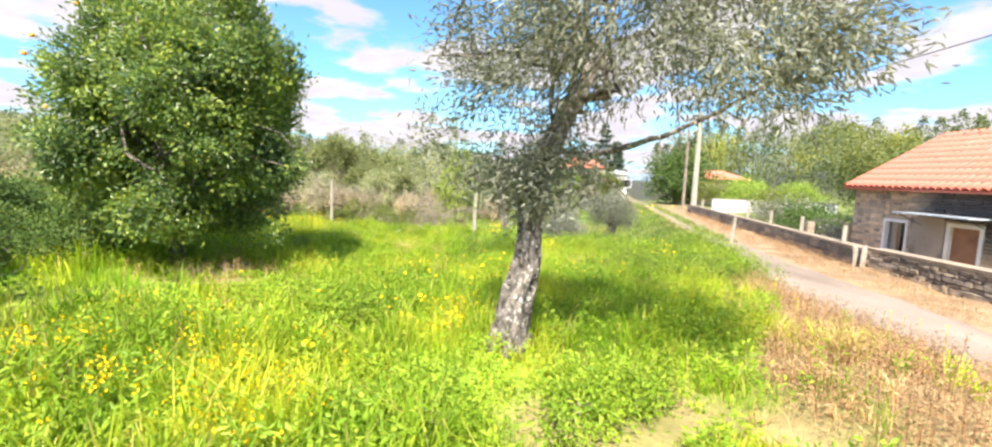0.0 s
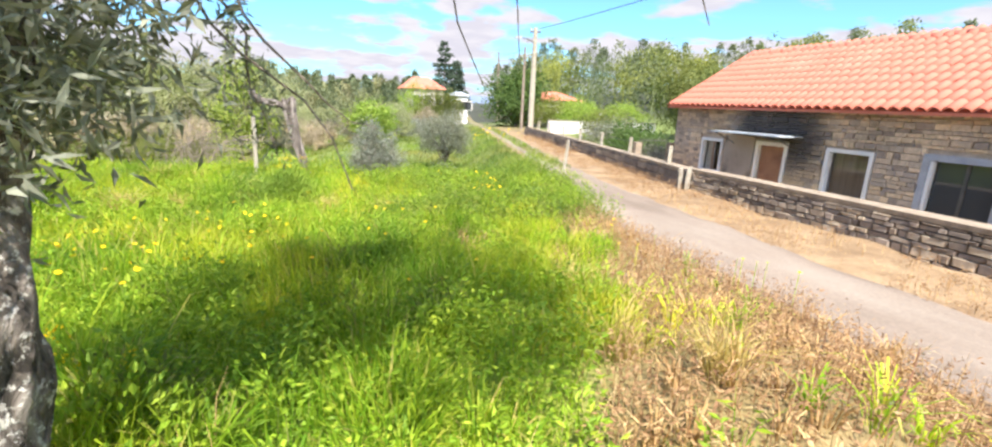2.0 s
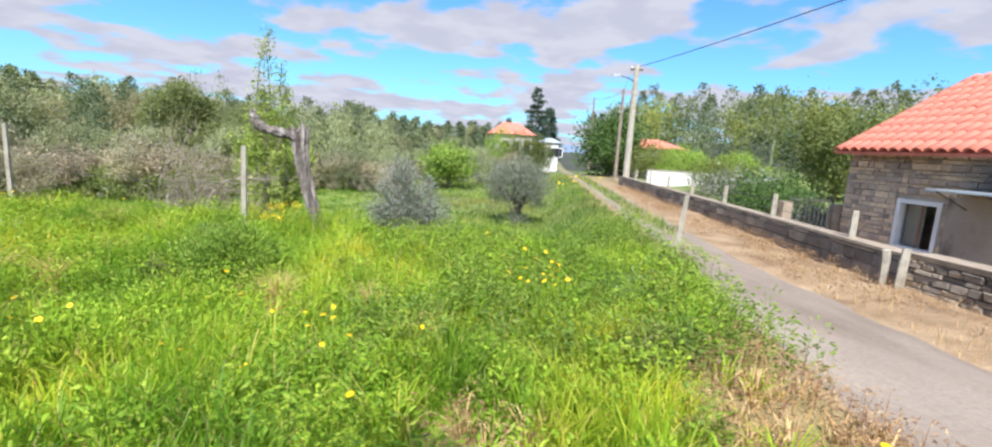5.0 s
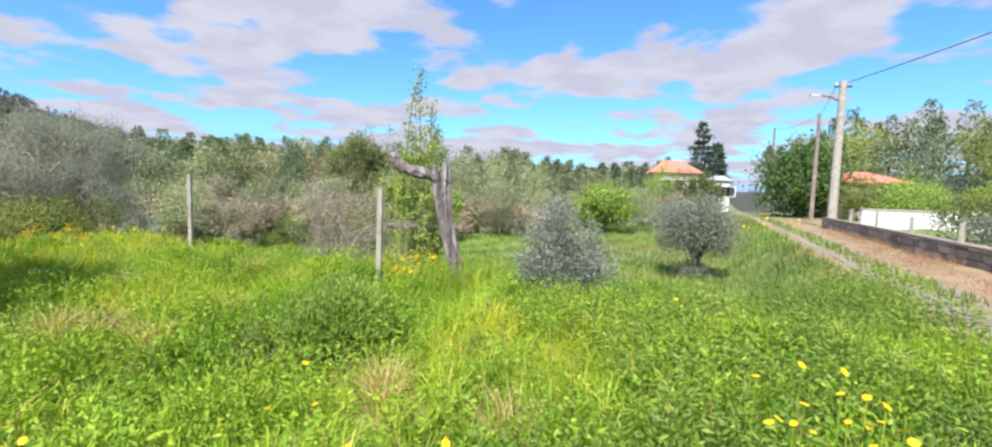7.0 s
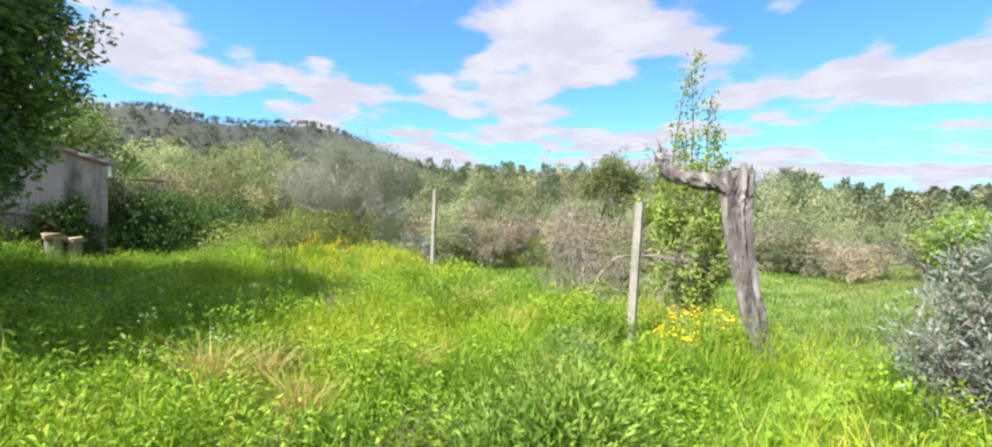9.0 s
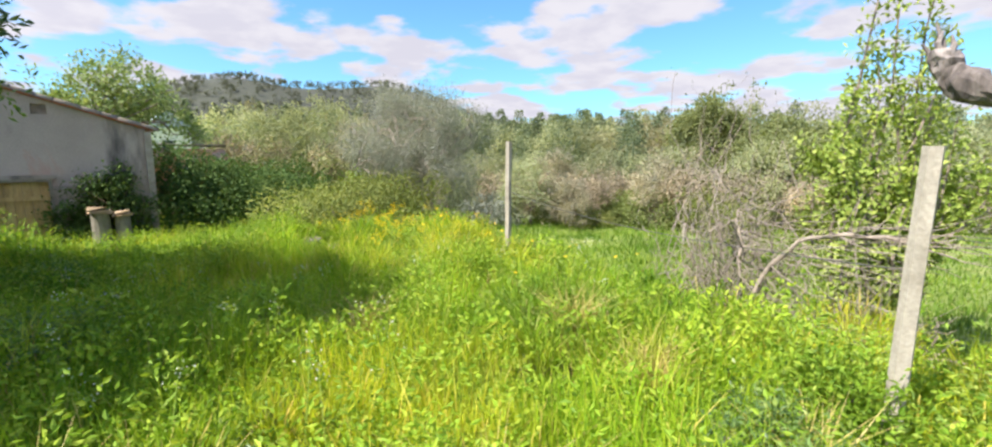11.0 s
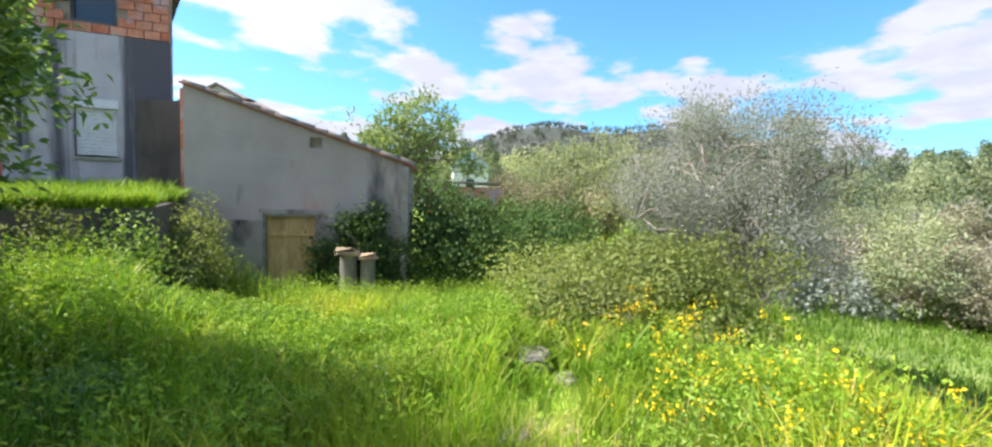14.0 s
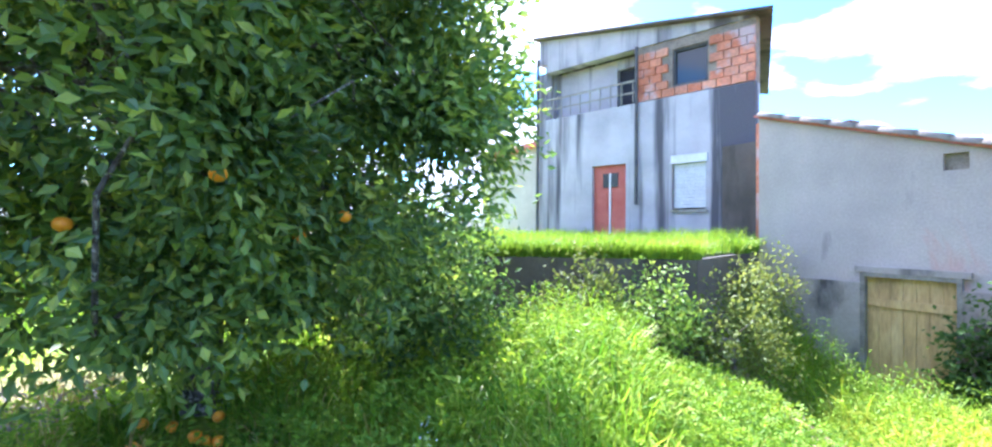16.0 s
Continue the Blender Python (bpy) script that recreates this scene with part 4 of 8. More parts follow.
def stone_template(seed):
    rng = np.random.default_rng(seed)
    h = Heap()
    c = 0.09
    v = []
    for sx, sy, sz in [(-1, -1, -1), (1, -1, -1), (1, 1, -1), (-1, 1, -1), (-1, -1, 1), (1, -1, 1), (1, 1, 1), (-1, 1, 1)]:
        v.append((sx * 0.5, sy * 0.5, sz * 0.5))
    v = np.array(v) + rng.uniform(-0.07, 0.07, (8, 3))
    v[:, 1] = np.array([-0.5 if k in (0, 1, 4, 5) else 0.5 for k in range(8)])
    front = v[[0, 1, 5, 4]] * 1.0
    inner = front.mean(0) + (front - front.mean(0)) * (1 - 2 * c)
    inner[:, 1] = -0.5 - rng.uniform(0.05, 0.25, 4)
    allv = np.concatenate([v, inner])
    f4 = [(0, 3, 2, 1), (4, 5, 6, 7), (1, 2, 6, 5), (2, 3, 7, 6), (3, 0, 4, 7), (0, 1, 9, 8), (1, 5, 10, 9), (5, 4, 11, 10), (4, 0, 8, 11), (8, 9, 10, 11)]
    h.add(allv, np.array(f4))
    return h


STONE_HEAPS = [stone_template(k) for k in range(10)]
STONE_MESHES = [h.mesh("stone", M_STONES) for h in STONE_HEAPS]
HOUSE_STONE_MESHES = [h.mesh("stone", M_HOUSE_STONES) for h in STONE_HEAPS]


def lay_stones(rng, u0, u1, z0, z1, holes=(), course=(0.08, 0.17), length=(0.16, 0.45), gap=0.015):
    """Courses of uneven stones round the openings: (u, z, width, height) of each."""
    out, z = [], z0
    while z < z1 - 0.03:
        h = min(rng.uniform(*course), z1 - z)
        u = u0
        while u < u1 - 0.04:
            w = min(rng.uniform(*length), u1 - u)
            for a, b, c, d in holes:
                if c - 0.02 < z + h / 2 < d + 0.02:
                    if u < a < u + w:
                        w = max(a - u, 0.0)
                    elif a <= u < b:
                        u, w = b, 0.0
            if w > 0.05:
                out.append((u + w / 2, z + h / 2, w - gap, h - gap))
            u += max(w, 0.001)
        z += h
    return out


def stone_face(parent, rng, stones, y, depth=0.1, nearest=None, joined_name="stonework", meshes=STONE_MESHES, mat=M_STONES):
    """Lays stones on a face that looks to -y: the 300 nearest to a point of the plan as parts, the rest in one mesh."""
    order = sorted(range(len(stones)), key=lambda k: (stones[k][0] - nearest) ** 2 if nearest is not None else 0)
    rest = Heap()
    for n, k in enumerate(order):
        u, z, w, h = stones[k]
        pick = int(rng.integers(0, 10))
        d = depth * rng.uniform(0.85, 1.2)
        if n < 290:
            ob = part("stone", meshes[pick], parent)
            ob.location, ob.scale = (u, y, z), (w, d, h)
            ob.rotation_euler = (0, rng.uniform(-0.03, 0.03), 0)
        else:
            v = STONE_HEAPS[pick].v[0] * (w, d, h) + (u, y, z)
            rest.add(v, STONE_HEAPS[pick].f[4][0])
    if rest.n:
        tagged(part(joined_name, rest.mesh(joined_name, mat), parent), kind="stuff")


def frame_part(name, parent, u0, u1, z0, z1, y0, y1, t, mat, sill=True, label=""):
    """A window or door frame: jambs, head and sill as one mesh."""
    h = Heap()
    box(h, (u0, y0, z0), (u0 + t, y1, z1))
    box(h, (u1 - t, y0, z0), (u1, y1, z1))
    box(h, (u0 + t, y0, z1 - t), (u1 - t, y1, z1))
    if sill:
        box(h, (u0 + t, y0 - 0.03, z0), (u1 - t, y1, z0 + t))
    return part(name, h.mesh(name, mat), parent, label)


def slab(name, parent, lo, hi, mat, label="", jitter=0.0):
    return part(name, box(Heap(), lo, hi, jitter).mesh(name, mat), parent, label)


def tile_mesh(length, width):
    """One curved roof tile: lies along +y, rises at its lower end."""
    n, h = 6, Heap()
    ang = np.linspace(0, np.pi, n)
    prof = np.stack([-np.cos(ang) * width / 2, np.sin(ang) * width * 0.42], -1)
    inner = prof * 0.86
    v = []
    for y, k in ((0, 1.0), (length, 0.86)):
        v += [(x * k, y, z * k) for x, z in prof] + [(x * k, y, z * k) for x, z in inner]
    f = []
    for i in range(n - 1):
        f += [(i, i + 1, 2 * n + i + 1, 2 * n + i), (n + i + 1, n + i, 3 * n + i, 3 * n + i + 1), (i + 1, i, n + i, n + i + 1)]
    h.add(v, np.array(f))
    return h


def tiled_slope(parent, u0, u1, run, rise, y0, z0, nearest_rows=5, flip=False, step=0.36, wide=0.23):
    """Rows of tiles up a slope that starts at the eave (y0, z0) and goes up along +y."""
    tile = tile_mesh(step * 1.15, wide)
    me = tile.mesh("roof_tile", M_TILE, True)
    length = math.hypot(run, rise)
    pitch = math.atan2(rise, run)
    rows, cols = int(length / step), int((u1 - u0) / wide)
    rng = np.random.default_rng(55)
    rest = Heap()
    made = 0
    sgn = -1 if flip else 1
    for r in range(rows + 1):
        s = r * step
        for c in range(cols):
            u = u0 + (c + 0.5) * (u1 - u0) / cols + rng.uniform(-0.008, 0.008)
            y, z = y0 + sgn * s * math.cos(pitch), z0 + s * math.sin(pitch) + 0.012
            if r < nearest_rows and not flip and made < 290:
                ob = part("roof_tile", me, parent)
                ob.location = (u, y, z)
                ob.rotation_euler = (pitch, 0, rng.uniform(-0.03, 0.03))
                made += 1
            else:
                v = tile.v[0].copy()
                cs, sn = math.cos(pitch), math.sin(pitch)
                w = np.stack([v[:, 0], sgn * (v[:, 1] * cs - v[:, 2] * sn * sgn * sgn), v[:, 1] * sn + v[:, 2] * cs], -1)
                rest.add(w + (u, y, z), tile.f[4][0] if not flip else tile.f[4][0][:, ::-1])
    tagged(part("tiling", rest.mesh("tiling", M_TILE, True), parent), kind="stuff")


# ---- the stone house by the lane ----
def stone_house():
    ob = root("stone_house", (11.8, 16.1, 0), "low schist stone house with orange tiled roof and white-framed windows", "house")
    ob.rotation_euler = (0, 0, radians(-90))
    rng = np.random.default_rng(41)
    L, D, z0, z1, ridge = 12.4, 5.4, -1.15, 1.6, 3.35
    holes = [(1.3, 2.2, -0.32, 0.7), (3.42, 4.38, -1.1, 0.76), (5.42, 6.5, -0.35, 0.76), (7.45, 8.7, -1.1, 0.84)]
    h = Heap()
    wall_boxes(h, 0, L, z0, z1, 0.06, 0.5, holes)
    part("front_wall", welded(h.mesh("front_wall", M_HOUSE_MORTAR)), ob)
    h = Heap()
    for u in (0.0, L - 0.5):
        box(h, (u, 0.5, z0), (u + 0.5, D, z1))
        v = np.array([(u, 0.06, z1), (u, D, z1), (u, D / 2, ridge - 0.1), (u + 0.5, 0.06, z1), (u + 0.5, D, z1), (u + 0.5, D / 2, ridge - 0.1)])
        h.add(v, np.array([(0, 1, 2), (3, 5, 4)]), np.array([(0, 2, 5, 3), (1, 4, 5, 2)]))
    box(h, (0.5, D - 0.5, z0), (L - 0.5, D, z1))
    part("side_wall", h.mesh("side_wall", M_MORTAR), ob)
    slab("floor_slab", ob, (0.5, 0.5, z0), (L - 0.5, D - 0.5, z0 + 0.06), M_DARK)
    # gable stones on the north end
    side = Heap()
    for u, z, w, hh in lay_stones(rng, 0.06, D - 0.05, z0, z1):
        k = int(rng.integers(0, 10))
        v = STONE_HEAPS[k].v[0] * (w, 0.1, hh)
        side.add(np.stack([v[:, 1], -v[:, 0] + u, v[:, 2] + z], -1), STONE_HEAPS[k].f[4][0])
    tagged(part("gable_stonework", side.mesh("gable_stonework", M_HOUSE_STONES), ob), kind="stuff")
    # openings
    for k, (a, b, c, d) in enumerate(holes):
        if k in (0, 2):
            win = frame_part("window", ob, a, b, c, d, 0.0, 0.16, 0.085, M_WHITE, label="white-painted window frame")
            slab("pane", win, (a + 0.08, 0.12, c + 0.08), (b - 0.08, 0.13, d - 0.08), M_PANE).visible_shadow = False
            if k == 0:
                slab("mullion", win, ((a + b) / 2 - 0.02, 0.1, c + 0.085), ((a + b) / 2 + 0.02, 0.117, d - 0.085), M_BROWN_DOOR)
            slab("curtain", win, (a + 0.09, 0.2, c + 0.05), (a + 0.45 if k == 0 else b - 0.1, 0.22, d - 0.05), M_CREAM if k == 0 else M_CURTAIN)
        elif k == 1:
            door = frame_part("door", ob, a - 0.02, b + 0.02, c, d, 0.0, 0.16, 0.1, M_WHITE, False, "brown wooden door in a white frame")
            slab("leaf", door, (a + 0.09, 0.1, c), (b - 0.09, 0.14, d - 0.1), M_BROWN_DOOR)
            slab("rail", door, (a + 0.16, 0.08, c + 0.9), (b - 0.16, 0.1, c + 1.02), M_BROWN_DOOR)
        else:
            door = frame_part("double_door", ob, a - 0.04, b + 0.04, c, d, 0.0, 0.18, 0.12, M_BLUE_TRIM, False, "dark double door in a pale blue frame")
            slab("jamb_lining", door, (a + 0.085, 0.02, c), (a + 0.15, 0.1, d - 0.13), M_WHITE)
            for q in (0, 1):
                lo = a + 0.16 + q * (b - a - 0.26) / 2
                slab("leaf", door, (lo, 0.12, c), (lo + (b - a - 0.3) / 2, 0.16, d - 0.13), M_GLASS)
            slab("meeting_stile", door, ((a + b) / 2 + 0.0, 0.1, c), ((a + b) / 2 + 0.06, 0.117, d - 0.13), M_IRON)
    can = slab("canopy", ob, (2.5, -0.75, 0.93), (4.75, 0.05, 0.965), M_SHEET, "thin pale metal canopy over the door")
    for u in (2.62, 4.6):
        tube_h = Heap()
        tube(tube_h, [(u, -0.68, 0.93), (u, 0.02, 0.62)], [0.012, 0.012], 6)
        part("stay", tube_h.mesh("stay", M_IRON), can)
    h = Heap()
    box(h, (2.3, 0.0, -1.1), (3.35, 0.03, 0.85))
    part("rendered_patch", h.mesh("rendered_patch", M_SHED_LOW), ob, "grey rendered patch beside the door")
    # roof
    roof = part("roof", Heap().add([(-0.15, -0.28, z1 - 0.06), (L + 0.15, -0.28, z1 - 0.06), (L + 0.15, D / 2, ridge - 0.06), (-0.15, D / 2, ridge - 0.06),
                                    (-0.15, D + 0.28, z1 - 0.06), (L + 0.15, D + 0.28, z1 - 0.06),
                                    (-0.15, -0.28, z1), (L + 0.15, -0.28, z1), (L + 0.15, D / 2, ridge), (-0.15, D / 2, ridge), (-0.15, D + 0.28, z1), (L + 0.15, D + 0.28, z1)],
                                   np.array([(1, 0, 3, 2), (2, 3, 4, 5), (6, 7, 8, 9), (9, 8, 11, 10), (0, 1, 7, 6), (5, 4, 10, 11), (3, 0, 6, 9), (4, 3, 9, 10), (1, 2, 8, 7), (2, 5, 11, 8)])
                                   ).mesh("roof", M_TILE), ob, "orange terracotta tile roof")
    tiled_slope(roof, -0.15, L + 0.15, D / 2 + 0.28, ridge - z1, -0.32, z1)
    h = Heap()
    for k in range(31):
        u = -0.1 + k * 0.41
        t = tile_mesh(0.46, 0.26)
        v = t.v[0]
        h.add(np.stack([v[:, 1] + u, v[:, 0] + D / 2, v[:, 2] + ridge], -1), t.f[4][0][:, ::-1])
    part("ridge_tiles", h.mesh("ridge_tiles", M_TILE, True), roof)
    stones = lay_stones(rng, 0.0, L, z0 + 0.5, z1 - 0.02, [(a - 0.03, b + 0.03, c - 0.03, d + 0.03) for a, b, c, d in holes] + [(2.3, 3.35, -1.1, 0.85)], (0.06, 0.14), (0.11, 0.36), 0.012)
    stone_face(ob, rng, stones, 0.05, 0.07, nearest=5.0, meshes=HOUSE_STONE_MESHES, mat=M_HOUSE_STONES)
    return ob


stone_house()


# ---- garden walls along the lane ----
def garden_wall():
    ob = root("garden_wall", (9.42, 12.15, 0), "dry stone garden wall with a pale coping", "wall")
    ob.rotation_euler = (0, 0, radians(-90))
    rng = np.random.default_rng(42)
    slab("core", ob, (0, 0.08, -1.2), (11, 0.42, 0.0), M_MORTAR)
    slab("coping", ob, (-0.02, -0.02, 0.0), (11, 0.46, 0.07), M_MORTAR, "pale mortar coping", 0.012)
    stones = lay_stones(rng, 0, 11, -0.75, -0.01, (), (0.06, 0.15), (0.1, 0.34))
    stone_face(ob, rng, stones, 0.06, 0.13, nearest=3.0)
    return ob


garden_wall()


def lane_wall():
    ob = root("lane_wall", (9.45, 12.3, 0), "dark rendered lane wall with pale posts and wire", "wall")
    run = math.hypot(3.35, 20.7)
    ob.rotation_euler = (0, 0, math.atan2(20.7, 3.35))
    rng = np.random.default_rng(43)
    slab("core", ob, (0, -0.3, -0.9), (run, -0.06, -0.02), M_MORTAR)
    slab("coping", ob, (0, -0.33, -0.02), (run, 0.0, 0.035), M_MORTAR, "pale coping", 0.01)
    stones = lay_stones(rng, 0, run, -0.65, -0.03, (), (0.12, 0.22), (0.2, 0.6))
    heap = Heap()
    for n, (u, z, w, h) in enumerate(stones):
        k = int(rng.integers(0, 10))
        v = STONE_HEAPS[k].v[0] * (w, 0.08, h)
        heap.add(np.stack([-v[:, 0] + u, -v[:, 1] - 0.05, v[:, 2] + z], -1), STONE_HEAPS[k].f[4][0])
    tagged(part("stonework", heap.mesh("stonework", M_STONES), ob), kind="stuff")
    for k in range(8):
        u = 1.4 + k * 2.7
        post = Heap()
        tube(post, [(u, -0.18, 0.0), (u, -0.18, 0.5 + 0.05 * rng.random())], [0.06, 0.055], 6, 0.05)
        part("fence_post", post.mesh("fence_post", M_POST), ob, "whitewashed concrete post")
    for z in (0.2, 0.42):
        wire = Heap()
        tube(wire, [(u, -0.18, z + 0.015 * math.sin(u * 2.3)) for u in np.linspace(1.4, run - 1, 24)], [0.006] * 24, 4)
        part("wire", wire.mesh("wire", M_IRON), ob)
    return ob


lane_wall()


def gate_posts():
    for dy, h, lean in ((12.14, 0.95, 0.03), (12.38, 0.85, -0.05)):
        ob = root("gate_post", (9.3, dy, -0.55), "thin pale concrete gate post at the wall end", "post", "gate posts")
        p = Heap()
        tube(p, [(0, 0, -0.1), (lean * 0.4, 0, h * 0.5), (lean, 0, h * 0.72)], [0.065, 0.06, 0.055], 5, 0.06)
        part("shaft", p.mesh("shaft", M_POST), ob)
    ob = root("iron_gate", (10.6, 16.25, -0.6), "dark iron garden gate beside the stone house", "gate")
    g = Heap()
    tube(g, [(0, 0, 0), (0, 0, 1.15)], [0.01, 0.01], 5)
    me = g.mesh("bar", M_IRON)
    for k in range(11):
        part("bar", me, ob).location = (0.11 * k, 0, 0)
    g = Heap()
    tube(g, [(0, 0, 0), (1.1, 0, 0)], [0.014, 0.014], 5)
    me = g.mesh("rail", M_IRON)
    for z in (0.1, 1.05):
        part("rail", me, ob).location = (0, 0, z)
    for x in (-0.1, 1.2):
        part("gate_pillar", box(Heap(), (x - 0.1, -0.1, -0.5), (x + 0.1, 0.1, 1.0), 0.01).mesh("gate_pillar", M_MORTAR), ob)


gate_posts()


# ---- the unfinished two-storey house ----
def plaster_house():
    ob = root("plaster_house", (-13.9, 2.2, 0), "unfinished two-storey house with stained render and bare brick above", "house")
    d = Vector((-15.4 + 13.9, 7.5 - 2.2))
    ob.rotation_euler = (0, 0, math.atan2(d.y, d.x))
    W, D, z0 = 5.52, 6.0, 0.3
    eave = lambda u: 6.15 - 0.165 * u
    holes = [(1.74, 2.68, 0.7, 2.5), (3.83, 4.56, 1.36, 2.5)]
    h = Heap()
    wall_boxes(h, 0, W, z0, 3.9, 0, 0.3, holes)
    part("lower_wall", welded(h.mesh("lower_wall", M_PLASTER)), ob, "grey render with long dark rain streaks")
    # upper storey: a loggia to the south, brick bay to the north
    for name, lo, hi in (("loggia_pier", (0, 0, 3.9), (0.25, 0.3, 5.2)), ("loggia_lintel", (0.25, 0, 5.2), (2.95, 0.3, 5.45)), ("loggia_wall", (0.25, 0.42, 3.9), (2.2, 0.6, 5.2)),
                         ("loggia_cheek", (2.93, 0.3, 3.9), (3.1, 1.4, 5.2)), ("loggia_cheek", (0.0, 0.3, 3.9), (0.2, 1.4, 5.2)), ("loggia_floor", (0.0, 0.3, 3.75), (3.1, 1.5, 3.896))):
        slab(name, ob, lo, hi, M_PLASTER)
    slab("loggia_doorway", ob, (2.2, 0.56, 3.9), (2.93, 0.62, 4.95), M_DARK)
    slab("loggia_head", ob, (2.2, 0.44, 4.95), (2.93, 0.6, 5.2), M_PLASTER)
    h = Heap()
    win = (3.8, 4.58, 4.12, 4.96)
    wall_boxes(h, 2.95, W, 3.9, 5.2, 0.06, 0.3, [win])
    part("brick_backing", welded(h.mesh("brick_backing", M_MORTAR)), ob)
    # wall head up to the sloping eave
    h = Heap()
    for a, b, y0, zz in ((0.0, 2.95, 0.0, 5.45), (2.95, W, 0.02, 5.2)):
        v = np.array([(a, y0, zz), (b, y0, zz), (b, 0.3, zz), (a, 0.3, zz), (a, y0, max(eave(a), zz + 0.02)), (b, y0, max(eave(b), zz + 0.02)), (b, 0.3, max(eave(b), zz + 0.02)), (a, 0.3, max(eave(a), zz + 0.02))])
        h.add(v, BOX_F)
    part("wall_head", h.mesh("wall_head", M_PLASTER), ob)
    skew = 0.31 * (D - 0.3)     # the north side runs back askew
    for a, b, k in ((0.0, 0.3, 0.0), (W - 0.3, W, skew)):
        v = np.array([(a, 0.3, z0), (b, 0.3, z0), (b - k, D, z0), (a - k, D, z0), (a, 0.3, eave(a) - 0.02), (b, 0.3, eave(b) - 0.02), (b - k, D, eave(b) - 0.02), (a - k, D, eave(a) - 0.02)])
        part("side_wall", Heap().add(v, BOX_F).mesh("side_wall", M_PLASTER), ob)
    slab("back_wall", ob, (0.3, D - 0.3, z0), (W - 0.3 - skew, D, 5.1), M_PLASTER)
    slab("inner_wall", ob, (0.3, 1.6, z0), (W - 0.75, 1.7, 5.1), M_PLASTER)
    a, b = -0.12, W + 0.36
    k = skew
    v = np.array([(a, -0.16, eave(a)), (b, -0.16, eave(b)), (b - k, D + 0.3, eave(b)), (a, D + 0.3, eave(a)), (a, -0.16, eave(a) + 0.06), (b, -0.16, eave(b) + 0.06), (b - k, D + 0.3, eave(b) + 0.06), (a, D + 0.3, eave(a) + 0.06)])
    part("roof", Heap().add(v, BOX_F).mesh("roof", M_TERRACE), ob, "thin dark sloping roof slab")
    door = slab("door", ob, (1.74, 0.1, 0.7), (2.68, 0.16, 2.5), M_RED_DOOR, "faded red metal door")
    slab("door_window", door, (2.0, 0.085, 1.95), (2.42, 0.1, 2.3), M_GLASS)
    slab("door_bar", door, (2.19, 0.07, 0.8), (2.23, 0.085, 2.3), M_WHITE)
    for q in range(3):
        slab("door_rib", door, (1.8, 0.085, 0.85 + q * 0.36), (2.12, 0.1, 1.1 + q * 0.36), M_RED_DOOR)
    shut = slab("shutter_box", ob, (3.8, -0.03, 2.38), (4.6, 0.1, 2.56), M_WHITE, "white roller shutter box")
    for q in range(13):
        slab("slat", shut, (3.85, 0.06, 1.4 + q * 0.075), (4.54, 0.09, 1.468 + q * 0.075), M_WHITE)
    slab("sill", shut, (3.8, -0.05, 1.3), (4.6, 0.1, 1.36), M_POST)
    frame = frame_part("window", ob, *win, 0.1, 0.2, 0.05, M_IRON, label="dark upper window")
    slab("pane", frame, (3.85, 0.16, 4.17), (4.53, 0.17, 4.91), M_GLASS)
    rail = slab("railing", ob, (0.28, -0.02, 4.42), (2.9, 0.02, 4.46), M_POST, "pale balcony rail")
    for q in range(9):
        slab("baluster", rail, (0.45 + 0.3 * q, -0.012, 3.92), (0.47 + 0.3 * q, 0.012, 4.42), M_POST)
    slab("lower_rail", rail, (0.28, -0.015, 4.15), (2.9, 0.015, 4.18), M_POST)
    pipe = Heap()
    tube(pipe, [(0.02, -0.08, 0.5), (0.02, -0.08, 5.6)], [0.045, 0.045], 8)
    part("drainpipe", pipe.mesh("drainpipe", M_IRON), ob, "dark drainpipe down the corner")
    pipe = Heap()
    tube(pipe, [(2.98, -0.06, 1.5), (2.98, -0.06, 5.2)], [0.04, 0.04], 8)
    part("drainpipe", pipe.mesh("drainpipe", M_IRON), ob)
    rng = np.random.default_rng(44)
    brick = Heap()
    box(brick, (-0.5, -0.5, -0.5), (0.5, 0.5, 0.5), 0.012, rng)
    me = brick.mesh("brick", M_BRICK)
    for row in range(7):
        z = 3.92 + row * 0.187
        u = 2.97 - (0.15 if row % 2 else 0.0)
        while u < W - 0.02:
            a, b = max(u, 2.97), min(u + 0.29, W)
            if not (a < win[1] and b > win[0] and z + 0.17 > win[2] and z < win[3]) and b - a > 0.04 and z + 0.17 < 5.21:
                ob2 = part("brick", me, ob)
                ob2.location, ob2.scale = ((a + b) / 2, 0.05 + rng.uniform(-0.006, 0.006), z + 0.085), (b - a - 0.012, 0.08, 0.172)
            u += 0.3
    return ob


plaster_house()
neighbour = root("neighbour_house", (-14.6, 1.6, 0), "pale cream house wall beyond the unfinished house", "house")
slab("wall", neighbour, (-5, -4, 0.2), (0.0, 0.2, 3.4), M_CREAM)
slab("roof", neighbour, (-5.2, -4.2, 3.4), (0.2, 0.4, 3.55), M_TILE)


